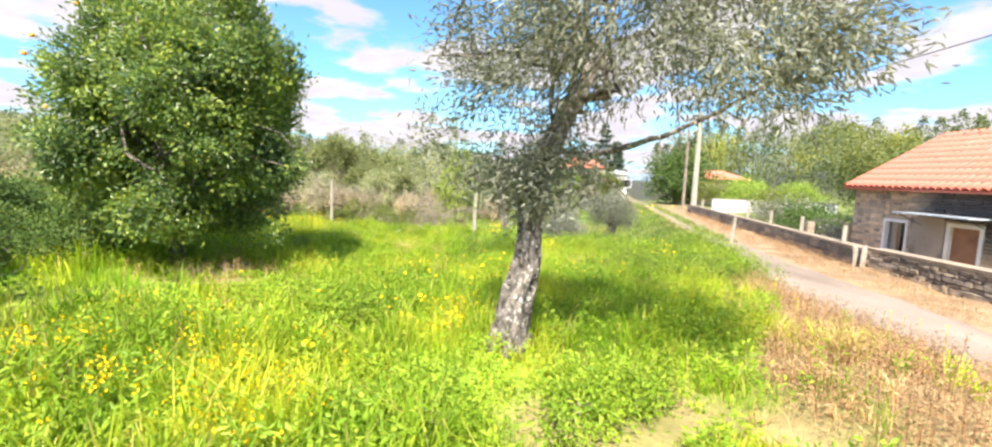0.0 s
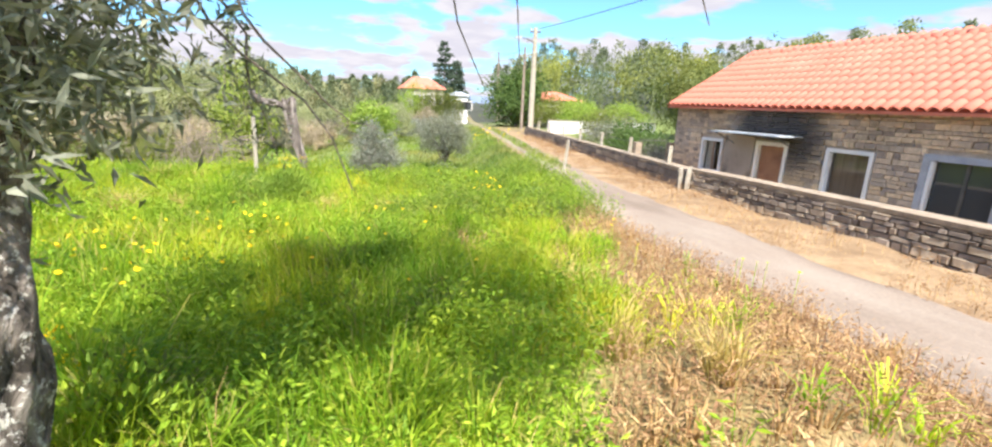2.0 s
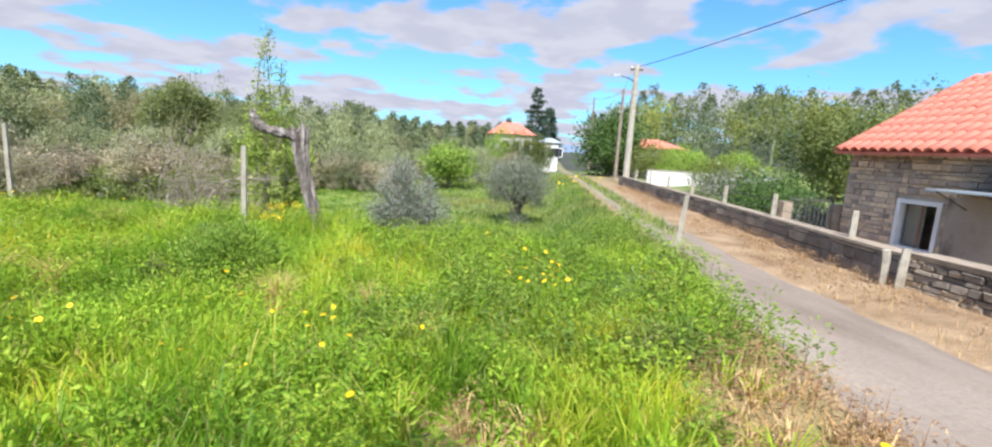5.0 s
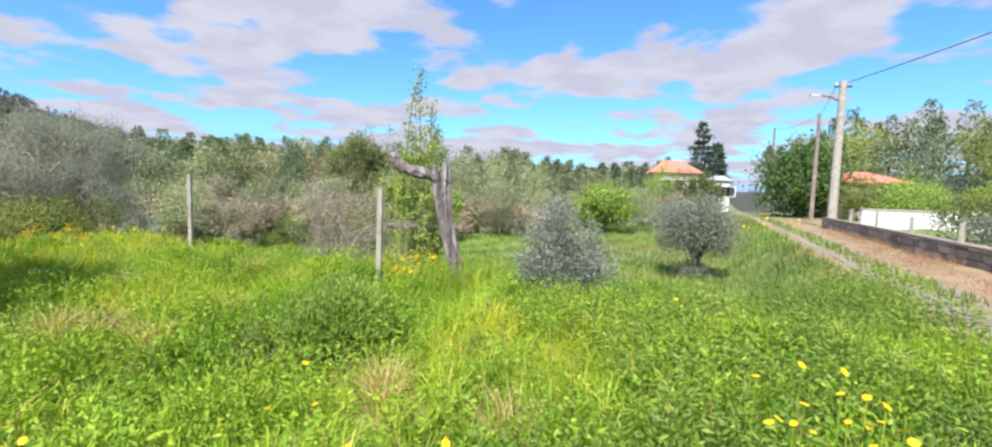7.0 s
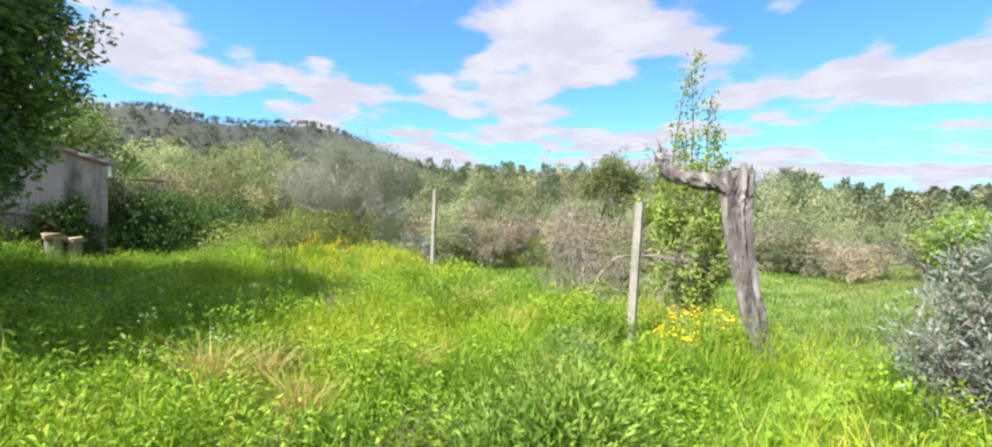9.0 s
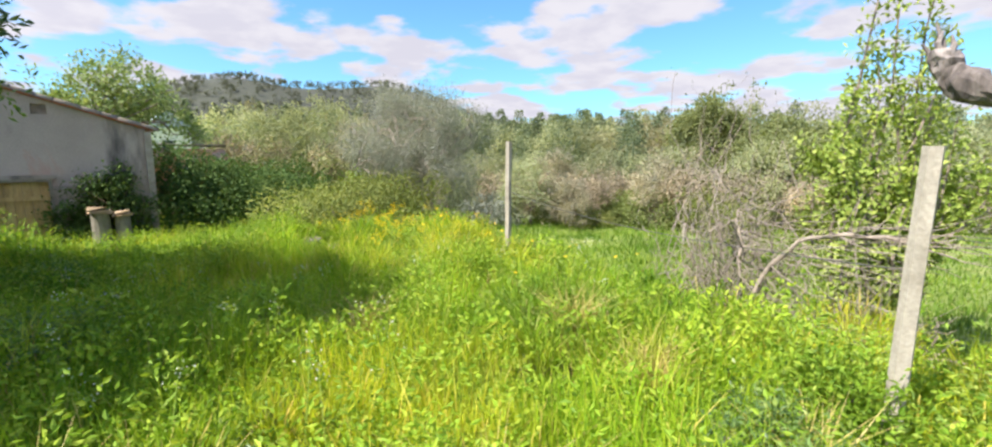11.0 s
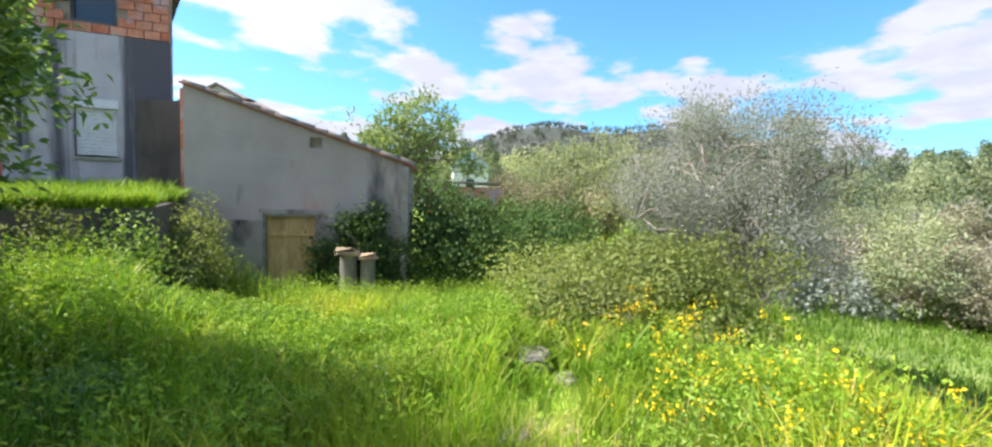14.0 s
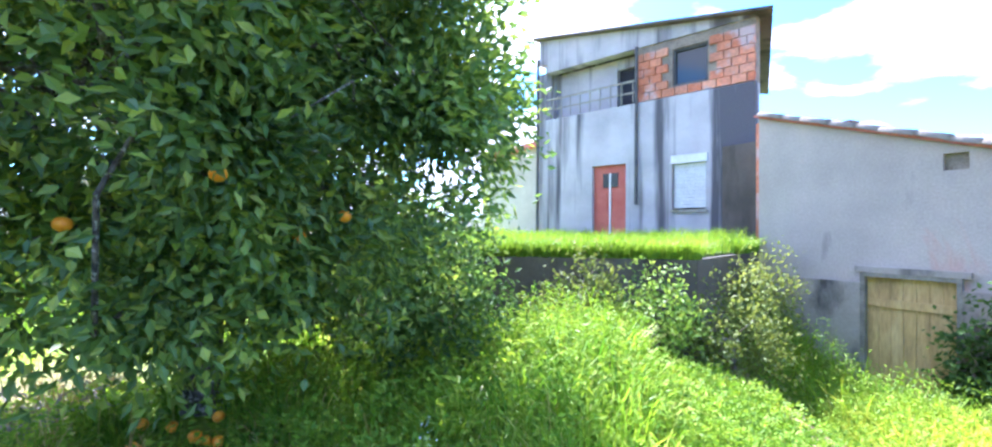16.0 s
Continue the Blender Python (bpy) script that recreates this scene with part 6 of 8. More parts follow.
# ---- the dead stump, posts and shrubs along the bank ----
def dead_stump():
    ob = root("dead_tree_stump", (0.36, 15.5, float(land(0.36, 15.5)) - 0.1), "gnarled grey dead tree stump with one bare arm", "tree stump")
    rng = np.random.default_rng(61)
    z0 = ob.location.z
    rel = lambda x, z, dy=0.0: (x - 0.36, dy, z - z0)
    wood = Heap()
    pts = np.array([rel(0.38, z0), rel(0.34, -0.55), rel(0.24, -0.2), rel(0.14, 0.15), rel(0.06, 0.5), rel(0.0, 0.9), rel(-0.03, 1.2)])
    n, rings = 44, 40
    ang = np.linspace(0, 2 * np.pi, n, endpoint=False)
    t = np.linspace(0, 1, rings)
    src = np.linspace(0, 1, len(pts))
    line = np.stack([np.interp(t, src, pts[:, k]) for k in range(3)], -1)
    rad = np.interp(t, [0, 0.1, 0.3, 0.7, 0.9, 1], [0.18, 0.13, 0.112, 0.108, 0.125, 0.155])
    a, tt = ang[None], t[:, None]
    folds = 1 + 0.14 * np.sin(a * 5 + 3.0 * tt) + 0.1 * np.sin(a * 9 - 5 * tt) + 0.06 * np.sin(a * 17 + 4 * np.sin(5 * tt)) + 0.05 * rng.normal(0, 1, (rings, n))
    for where, depth, wide in ((4.5, 0.6, 0.2), (5.4, 0.35, 0.14), (3.6, 0.3, 0.13), (1.4, 0.4, 0.18), (0.2, 0.25, 0.15)):
        folds -= depth * np.exp(-(((a - where - 0.5 * tt + 0.1 * np.sin(9 * tt) + np.pi) % (2 * np.pi) - np.pi) / wide) ** 2) * (0.5 + 0.5 * np.sin(3 * tt + where))
    ring_v = line[:, None] + (rad[:, None] * folds)[..., None] * np.stack([np.cos(ang), np.sin(ang), 0 * ang], -1)[None]
    ring_v[-1, :, 2] += 0.16 * np.abs(np.sin(ang * 2.5 + 0.6)) + 0.08 * rng.random(n)
    i, j = np.meshgrid(np.arange(rings - 1), np.arange(n), indexing="ij")
    k = (j + 1) % n
    f = np.stack([i * n + j, i * n + k, (i + 1) * n + k, (i + 1) * n + j], -1).reshape(-1, 4)
    top = line[-1] - (0, 0, 0.15)
    wood.add(np.concatenate([ring_v.reshape(-1, 3), [top]]), f, np.array([((rings - 1) * n + q, (rings - 1) * n + (q + 1) % n, rings * n) for q in range(n)]))
    part("trunk", wood.mesh("trunk", M_BARK_PALE), ob)
    armh = Heap()
    line = np.array([rel(-0.0, 1.16), rel(-0.18, 1.22, -0.02), rel(-0.4, 1.24, -0.03), rel(-0.6, 1.28, -0.02), rel(-0.76, 1.36), rel(-0.84, 1.46), rel(-0.86, 1.54)])
    u = np.linspace(0, 1, 26)
    pts = np.stack([np.interp(u, np.linspace(0, 1, 7), line[:, q]) for q in range(3)], -1)
    pts[1:-1] = (pts[:-2] + 2 * pts[1:-1] + pts[2:]) / 4 + rng.normal(0, 0.006, (24, 3))
    tube(armh, pts, np.interp(u, np.linspace(0, 1, 7), [0.12, 0.1, 0.088, 0.085, 0.085, 0.075, 0.06]) * (1 + 0.1 * np.sin(23 * u)), 16, 0.16, rng)
    for tip, thick in (((-0.9, 1.72), 0.026), ((-0.82, 1.63), 0.022), ((-0.95, 1.6), 0.018), ((-0.86, 1.66), 0.02)):
        foot = pts[-2] + rng.normal(0, 0.022, 3)
        tube(armh, [foot, (foot + np.array(rel(*tip))) / 2 + rng.normal(0, 0.01, 3), rel(*tip)], [thick, thick * 0.8, 0.004], 5, 0.15, rng)
    part("arm", armh.mesh("arm", M_BARK_PALE), ob, "bare broken side branch")
    return ob


dead_stump()


def fence_post(x, y, top, r, lean=0.0):
    z = float(land(x, y))
    ob = root("fence_post", (x, y, z - 0.2), "weathered pale square fence post", "post", "fence posts on the bank")
    h = Heap()
    n = 6
    tube(h, [(lean * q / n, 0, (top - z + 0.2) * q / n) for q in range(n + 1)], [r * (1 - 0.06 * q / n) for q in range(n + 1)], 5, 0.06)
    part("shaft", h.mesh("shaft", M_POST), ob)
    return ob


fence_post(-5.81, 16.5, 1.1, 0.052)
fence_post(-0.75, 14.75, 0.98, 0.05, 0.02)
fence_post(6.75, 13.9, 0.6, 0.045, 0.1)
fence_post(-8.0, 26.0, -1.3, 0.05, 0.03)
for a, b in (((-5.8, 16.5), (-0.75, 14.75)),):
    for z in (0.35,):
        wire("fence_wire", (*a, z), (*b, z), 0.12, 0.004)


def bare_shrub(name, label, at, size, count, seed, mat=M_TWIG, leaves=0, leaf_mat=None, r=0.02):
    """A tangle of bare branches from one foot."""
    rng = np.random.default_rng(seed)
    ob = root(name, at, label, "shrub")
    h, tips = Heap(), []
    for _ in range(count):
        way = unit(np.array([rng.normal(0, 1), rng.normal(0, 0.8), rng.uniform(0.3, 1.3)]))
        end = way * np.asarray(size) * rng.uniform(0.6, 1.1)
        base = rng.normal(0, 0.12, 3) * (1, 1, 0)
        line = bend(base, end, 6, 0.1, rng)
        line[:, 2] -= 0.12 * np.linspace(0, 1, 6) ** 2 * size[2]
        rr = r * rng.uniform(0.6, 1.2)
        tube(h, line, np.linspace(rr, rr * 0.25, 6), 5, 0.1, rng, cap=False)
        for _ in range(5):
            s = line[rng.integers(2, 6)]
            e = s + rng.normal(0, 0.16, 3) * np.asarray(size)
            tube(h, bend(s, e, 4, 0.12, rng), np.linspace(rr * 0.4, rr * 0.12, 4), 4, 0, rng, cap=False)
            tips.append(e)
    tagged(part("branching", h.mesh("branching", mat), ob), kind="stuff")
    if leaves:
        c = Heap()
        foliage(c, np.array(tips), leaves, 0.07, 0.05, 0.022, rng)
        part("foliage", c.mesh("foliage", leaf_mat), ob)
    return ob


bare_shrub("dry_shrub", "bare grey-brown thorn shrub on the bank", at_ground(-2.45, 16.5), (0.85, 0.7, 2.5), 85, 71, M_TWIG_MID, leaves=3, leaf_mat=M_SHRUB, r=0.0095)
bare_shrub("pruning_heap", "heap of dry pruned branches on the bank", at_ground(-1.5, 16.6), (1.1, 0.7, 1.5), 70, 72, M_TWIG_MID, leaves=2, leaf_mat=M_SHRUB, r=0.0075)


def fallen_limb():
    """A bleached limb that lies on the bank, with its long straight twigs."""
    rng = np.random.default_rng(78)
    ob = root("fallen_limb", at_ground(-2.1, 16.1), "bleached fallen limb with long bare twigs", "branch")
    z0 = ob.location.z
    rel = lambda x, y, z: np.array((x + 2.1, y - 16.1, z - z0))
    for line, r in (([rel(-2.15, 16.15, z0 - 0.05), rel(-1.95, 16.2, -0.1), rel(-1.69, 16.2, 0.22), rel(-1.32, 16.2, 0.3), rel(-0.95, 16.2, 0.28)], 0.026),
                    ([rel(-2.2, 16.2, z0 - 0.05), rel(-2.22, 16.25, 0.0), rel(-2.3, 16.3, 0.4)], 0.018)):
        h = Heap()
        t = np.linspace(0, 1, 16)
        pts = np.stack([np.interp(t, np.linspace(0, 1, len(line)), np.array(line)[:, k]) for k in range(3)], -1) + rng.normal(0, 0.012, (16, 3))
        tube(h, pts, np.linspace(r, r * 0.45, 16), 7, 0.12, rng)
        bough = part("bough", h.mesh("bough", M_TWIG_MID, True), ob)
        w = Heap()
        for _ in range(46):
            a = pts[rng.integers(4, 16)]
            b = a + (rng.uniform(-0.25, 1.3), rng.normal(0, 0.25), rng.normal(0.02, 0.22))
            tube(w, bend(a, b, 6, 0.05, rng), np.linspace(0.005, 0.002, 6), 4, 0, rng, cap=False)
        tagged(part("brushwood", w.mesh("brushwood", M_TWIG_MID), bough), kind="stuff")


fallen_limb()
bare_shrub("dry_shrub", "pale dry shrub below the bank", at_ground(-3.7, 19.5), (1.4, 1.2, 1.7), 50, 73, leaves=8, leaf_mat=M_DRYTWIG, r=0.01)
bare_shrub("dead_branch", "white dead branch leaning in the low meadow", at_ground(1.6, 19.5), (0.35, 0.3, 1.7), 4, 74, M_POST, r=0.03)
bare_shrub("fallen_branches", "dry fallen branches under the orange tree", at_ground(-5.1, 8.5), (0.9, 0.9, 0.4), 14, 75, M_TWIG_MID, r=0.016)
bare_shrub("fallen_branches", "grey twigs lying in the grass", at_ground(-0.9, 16.0), (0.8, 0.6, 0.4), 12, 76, M_TWIG, r=0.014)


def sapling():
    rng = np.random.default_rng(62)
    x, y = -1.75, 19.3
    ob = root("sapling", at_ground(x, y), "upright young tree with pale green leafy shoots", "tree")
    z0 = ob.location.z
    crown = Heap()
    spots = []
    for k in range(26):
        a = rng.uniform(0, 6.28)
        tall = 3.7 - z0 if k < 2 else (rng.uniform(2.2, 3.1) - z0 if k < 8 else rng.uniform(0.6, 2.0) - z0)
        spread = 0.25 if k < 2 else (0.55 if k < 8 else 1.0)
        end = np.array([math.cos(a) * spread * rng.uniform(0.4, 1), math.sin(a) * spread * rng.uniform(0.4, 1), tall])
        line = bend((rng.normal(0, 0.08), rng.normal(0, 0.08), 0), end, 8, 0.05, rng)
        wood = Heap()
        tube(wood, line, np.linspace(0.035, 0.006, 8), 5, 0.1, rng, cap=False)
        part("stem", wood.mesh("stem", M_TWIG), ob)
        m = 110 if k < 8 else 130
        u = rng.uniform(0.3, 1.0, m)
        spots.append(np.stack([np.interp(u, np.linspace(0, 1, 8), line[:, q]) for q in range(3)], -1) + rng.normal(0, 0.04, (m, 3)))
    spots = np.concatenate(spots)
    foliage(crown, spots[rng.random(len(spots)) < 0.85], 5, 0.07, 0.09, 0.045, rng, (0, 0, 1.5), 0.4)
    part("crown", crown.mesh("crown", M_SAPLING), ob)


sapling()


def bush(name, label, category, at, size, n, per, spread, leaf, mat, seed, stems=8, floor=-0.55, inner=0.35, depth=0.22, group="", sprays=None, droop=0.0):
    """A shrub whose foliage comes down to the ground."""
    return tree(name, label, category, at, [(0, 0, -0.1), (0.02, 0.01, size[2] * 0.4), (0.04, 0, size[2] * 0.7)], [0.05, 0.04, 0.03], (0, 0, size[2] * 0.95), size, n, per, spread, leaf, mat, M_TWIG, seed,
                n_limbs=stems, inner=inner, depth=depth, floor=floor, limb_r=0.02, sides=6, group=group, sprays=sprays, droop=droop)


def olive_shrub(label, at, wide, tall, shoots, seed):
    """A young olive: many upright leafy shoots from one foot."""
    rng = np.random.default_rng(seed)
    ob = root("olive_shrub", at, label, "shrub")
    crown = Heap()
    for _ in range(shoots):
        wood = Heap()
        a, q = rng.uniform(0, 6.283), math.sqrt(rng.random())
        top = tall * (1.0 - 0.62 * q ** 1.5) * rng.uniform(0.72, 1.08)
        line = bend(rng.normal(0, 0.06, 3) * (1, 1, 0), (math.cos(a) * wide * q, math.sin(a) * wide * q, top), 7, 0.07, rng)
        tube(wood, line, np.linspace(0.014, 0.003, 7), 4, 0.1, rng, cap=False)
        part("stem", wood.mesh("stem", M_TWIG), ob)
        m = int(115 * top) + 30
        u = rng.uniform(0.12, 1.0, m) ** 0.8
        p = np.stack([np.interp(u, np.linspace(0, 1, 7), line[:, k]) for k in range(3)], -1)
        side = rng.normal(0, 1, (m, 3))
        p = p + side * 0.055
        leaf_quads(crown, p, side + (0, 0, 0.6), 0.07 * rng.uniform(0.7, 1.3, m), 0.018 * rng.uniform(0.7, 1.3, m), rng)
    part("crown", crown.mesh("crown", M_SILVER), ob)


olive_shrub("silver-green young olive shrub on the bank", at_ground(1.82, 15.1, -0.05), 0.5, 1.95, 56, 81)
olive_shrub("low silver-green olive shrub beside a taller one", at_ground(2.3, 15.25, -0.05), 0.6, 1.25, 46, 82)
tree("small_olive_tree", "small round grey-green olive tree in the low meadow", "olive tree", at_ground(5.2, 22.2), [(0, 0, 0), (0.12, 0, 0.4), (0.08, 0, 0.85)], [0.13, 0.09, 0.07],
     (0.05, 0, 1.5), (0.98, 0.95, 0.85), 420, 34, 0.13, (0.08, 0.026), M_OLIVE, M_BARK, 83, depth=0.12, floor=-0.8, n_limbs=18)
bush("root_shoots", "leafy shoots at the foot of the small olive", "shrub", at_ground(5.15, 22.1), (0.5, 0.45, 0.28), 110, 16, 0.08, (0.07, 0.024), M_OLIVE, 283)
tree("lemon_tree", "small bright green citrus tree in the low meadow", "tree", at_ground(3.0, 34.0), [(0, 0, 0), (0, 0, 0.6)], [0.1, 0.07], (0, 0, 1.5), (1.4, 1.4, 1.05), 240, 22, 0.2, (0.16, 0.08), M_LIME, M_TWIG, 84)
tree("grey_olive_tree", "tall grey half-dry olive tree by the brambles", "olive tree", at_ground(-11.1, 18.0), [(0, 0, 0), (0.05, 0, 0.5), (0.1, 0.1, 1.0)], [0.16, 0.12, 0.09],
     (-0.2, 0, 1.65), (1.9, 1.6, 1.45), 900, 58, 0.13, (0.06, 0.017), M_GREY_OLIVE, M_TWIG_MID, 85, n_limbs=30, inner=0.3, depth=0.16, floor=-0.85, twigs=160, limb_r=0.04, sprays=(70, 0.36))
bare_shrub("dry_ivy_shrub", "pale dry climbing stems at the olive foot", at_ground(-10.2, 17.7), (0.9, 0.8, 2.4), 60, 77, M_TWIG_PALE, leaves=5, leaf_mat=M_PALE_LEAF, r=0.009)
bush("bramble_mound", "dense green bramble mound in the grass", "bramble", at_ground(-9.7, 16.2), (1.5, 1.2, 0.6), 700, 22, 0.12, (0.06, 0.045), M_SHRUB, 86, floor=-0.75)
bush("bramble_mound", "sunlit bramble mound beside the bank", "bramble", at_ground(-11.6, 15.6), (1.3, 1.0, 0.55), 500, 22, 0.12, (0.06, 0.045), M_SHRUB, 87, floor=-0.75)
bush("bramble_mound", "low brambles behind the stones", "bramble", at_ground(-8.9, 14.9), (0.8, 0.7, 0.4), 260, 22, 0.1, (0.055, 0.04), M_SHRUB, 88, floor=-0.75)
bush("hedge", "dark green ivy hedge beside the shed", "hedge", at_ground(-14.6, 13.9), (1.3, 1.5, 1.2), 700, 22, 0.14, (0.08, 0.06), M_HEDGE, 89, floor=-0.85)
bush("hedge", "dark ivy hedge running back from the shed", "hedge", at_ground(-16.6, 16.0), (1.6, 1.6, 0.9), 520, 22, 0.16, (0.09, 0.07), M_HEDGE, 90, floor=-0.85)
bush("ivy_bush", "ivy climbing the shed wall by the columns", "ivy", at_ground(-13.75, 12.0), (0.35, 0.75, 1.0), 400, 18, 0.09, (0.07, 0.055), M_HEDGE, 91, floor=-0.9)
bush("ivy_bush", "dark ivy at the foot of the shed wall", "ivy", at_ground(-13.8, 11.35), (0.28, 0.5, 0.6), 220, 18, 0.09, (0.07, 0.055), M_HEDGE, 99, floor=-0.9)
bush("ivy_bush", "green creeper on the terrace wall corner", "ivy", at_ground(-12.6, 9.3), (0.6, 0.32, 0.62), 200, 18, 0.09, (0.055, 0.035), M_SHRUB, 92, floor=-0.9)
for (wx, wy, wr, wh), tint in zip([(-11.0, 10.0, 0.5, 0.5), (-10.35, 9.5, 0.45, 0.42), (-9.75, 9.0, 0.45, 0.45)], (M_SHRUB, M_LIME, M_SHRUB)):
    bush("wall_weeds", "rank green weeds against the terrace wall", "weeds", at_ground(wx, wy), (wr, wr, wh), 130, 18, 0.1, (0.06, 0.035), tint, 230 + int(10 * wh + wx), floor=-0.9, group="weeds along the terrace wall")
tree("fig_tree", "pale green fig tree behind the shed", "fig tree", at_ground(-20.2, 12.2), [(0, 0, 0), (0.05, 0, 1.2), (0, 0, 2.2)], [0.16, 0.12, 0.08], (0, 0.2, 3.6), (1.9, 1.9, 1.5), 360, 18, 0.16,
     (0.15, 0.08), M_PALE_LIME, M_TWIG, 93, n_limbs=34, depth=0.32, sprays=(46, 0.36))
tree("pale_tree", "pale grey spring tree beyond the hedge", "tree", at_ground(-19.0, 20.5), [(0, 0, 0), (0.1, 0, 0.9), (0, 0, 1.7)], [0.15, 0.1, 0.08], (0, 0, 2.1), (1.7, 1.7, 1.1), 260, 22, 0.2,
     (0.09, 0.05), M_PALE_LEAF, M_TWIG, 94, n_limbs=30)
bush("young_bush", "bright green young bush by the brambles", "shrub", at_ground(-12.3, 17.0), (0.45, 0.45, 0.75), 130, 20, 0.1, (0.08, 0.045), M_LIME, 95)
tree("low_olive_tree", "small dark olive tree in the low meadow", "olive tree", at_ground(-6.0, 25.0), [(0, 0, 0), (0.1, 0, 0.5)], [0.09, 0.06], (0, 0, 1.1), (0.9, 0.9, 0.6), 160, 20, 0.16, (0.09, 0.03), M_SHRUB, M_BARK, 96)
# behind the lane wall
tree("garden_tree", "broad bright green tree beyond the stone house", "tree", at_ground(24, 30), [(0, 0, 0), (0, 0, 1.5)], [0.2, 0.15], (0, 0, 2.6), (2.6, 2.6, 2.2), 420, 30, 0.4, (0.2, 0.11), M_WOODS_GREEN, M_TWIG, 97)
for k, (x, y, sx, sz, m) in enumerate([(12.6, 19.0, 1.0, 0.75, M_HEDGE), (13.4, 21.0, 1.1, 0.7, M_HEDGE), (14.4, 24.0, 1.3, 0.6, M_OLIVE), (12.4, 17.4, 0.7, 0.5, M_OLIVE), (16.5, 29.0, 1.2, 0.8, M_SHRUB), (19.0, 38.0, 1.6, 1.2, M_LIME), (24.0, 39.0, 2.0, 1.3, M_LIME)]):
    bush("garden_shrub", "dense garden shrub behind the lane wall", "shrub", at_ground(x, y, 0.0), (sx, sx, sz), 240, 20, 0.18, (0.12, 0.07), m, 100 + k, group="garden shrubs")
tree("round_tree", "dense dark green tree at the lane bend", "tree", at_ground(16.8, 46.0), [(0, 0, 0), (0, 0, 1.0)], [0.2, 0.15], (0, 0, 2.6), (2.6, 2.4, 2.4), 380, 20, 0.4, (0.26, 0.17), M_HEDGE, M_TWIG, 98)


def fir(x, y, h, seed):
    rng = np.random.default_rng(seed)
    ob = root("fir_tree", at_ground(x, y), "tall dark blue-green fir by the far house", "fir tree")
    w, c = Heap(), Heap()
    tube(w, [(0, 0, 0), (0, 0, h)], [0.2, 0.03], 6)
    part("trunk", w.mesh("trunk", M_TWIG), ob)
    tiers = 15
    for q in range(tiers):
        up = (q + 0.6) / tiers
        reach = h * 0.27 * (1 - up) ** 0.8 * rng.uniform(0.8, 1.15) + 0.15
        for a in rng.uniform(0, 6.283, 7 + int(6 * (1 - up))):
            long = reach * rng.uniform(0.6, 1.1)
            m = 16 + int(16 * long)
            t = rng.random(m) ** 0.7
            p = np.stack([np.cos(a) * long * t, np.sin(a) * long * t, h * (0.1 + 0.88 * up) - 0.22 * long * t + 0.12 * long * t ** 3], -1) + rng.normal(0, 0.13, (m, 3))
            way = np.stack([np.full(m, math.cos(a)), np.full(m, math.sin(a)), np.full(m, -0.25)], -1) + rng.normal(0, 0.5, (m, 3))
            leaf_quads(c, p, way, 0.45 * rng.uniform(0.7, 1.2, m), 0.16, rng)
    part("crown", c.mesh("crown", M_FIR), ob)


for k, (x, y, sx, sz, m) in enumerate([(8.2, 55.5, 1.7, 2.45, M_LIME), (10.4, 55.0, 1.9, 2.35, M_SHRUB), (12.4, 55.5, 1.6, 2.3, M_SHRUB), (6.6, 54, 1.7, 1.4, M_WOODS), (19.2, 43.0, 1.5, 1.2, M_SHRUB), (21.8, 43.2, 1.6, 1.25, M_LIME)]):
    bush("roadside_bush", "bush growing before the far house", "shrub", at_ground(x, y, 0.0), (sx, sx, sz), 300, 22, 0.2, (0.16, 0.08), m, 112 + k, group="bushes before the far house")
fir(15.6, 75, 12.3, 110)
fir(18.1, 78, 9.1, 111)

# ---- scrub between the low meadow and the woods ----
def scrub():
    rng = np.random.default_rng(120)
    kinds = [("grey_shrub", "grey-green scrub bush at the meadow edge", M_SILVER), ("brown_shrub", "pale brown dry scrub at the meadow edge", M_DRYTWIG), ("green_shrub", "olive-green scrub bush at the meadow edge", M_SHRUB),
             ("scrub_oak", "dull green scrub oak at the wood edge", M_WOODS), ("brown_shrub", "tangled brown dry scrub at the wood edge", M_DRYTWIG), ("scrub_oak", "tall dull green scrub oak", M_WOODS),
             ("green_shrub", "low yellow-green scrub bush", M_WOODS_GREEN), ("grey_shrub", "tall pale grey scrub bush", M_PALE_LEAF)]
    sizes = [(1.3, 1.4, 0.9), (1.7, 1.2, 0.8), (1.1, 1.1, 0.75), (1.7, 1.8, 1.7), (1.0, 1.3, 1.2), (1.3, 1.3, 1.7), (1.5, 1.3, 0.6), (1.2, 1.3, 1.5)]
    made = {}
    spots = []
    for k in range(120):
        deg = rng.uniform(-2, 72)
        az = math.radians(deg)
        r = np.interp(deg, [0, 36, 60], [20.5, 16.0, 17.0]) + 20 * rng.random() ** 1.3
        spots.append((-6 - math.sin(az) * r * 0.95, 10.5 + math.cos(az) * r))
    for k in range(34):
        x = rng.uniform(-7, 8.5)
        spots.append((x, rng.uniform(31 if x < 3 else 37, 57)))
    for k, (x, y) in enumerate(spots):
        q = int(rng.integers(0, 8))
        if q not in made:
            name, label, mat = kinds[q]
            made[q] = bush(name, label, "shrub", at_ground(x, y, -0.15), sizes[q], 190, 17, 0.13, (0.12, 0.06), mat, 121 + q, floor=-0.7, depth=0.2, group="scrub at the meadow edge", stems=5, sprays=(16, 0.42))
        else:
            copy_thing(made[q], Matrix.Translation(at_ground(x, y, -0.15)) @ pose(0, 0, 0, 0, 0, rng.uniform(0, 360)) @ Matrix.Scale(rng.uniform(0.75, 1.2), 4))


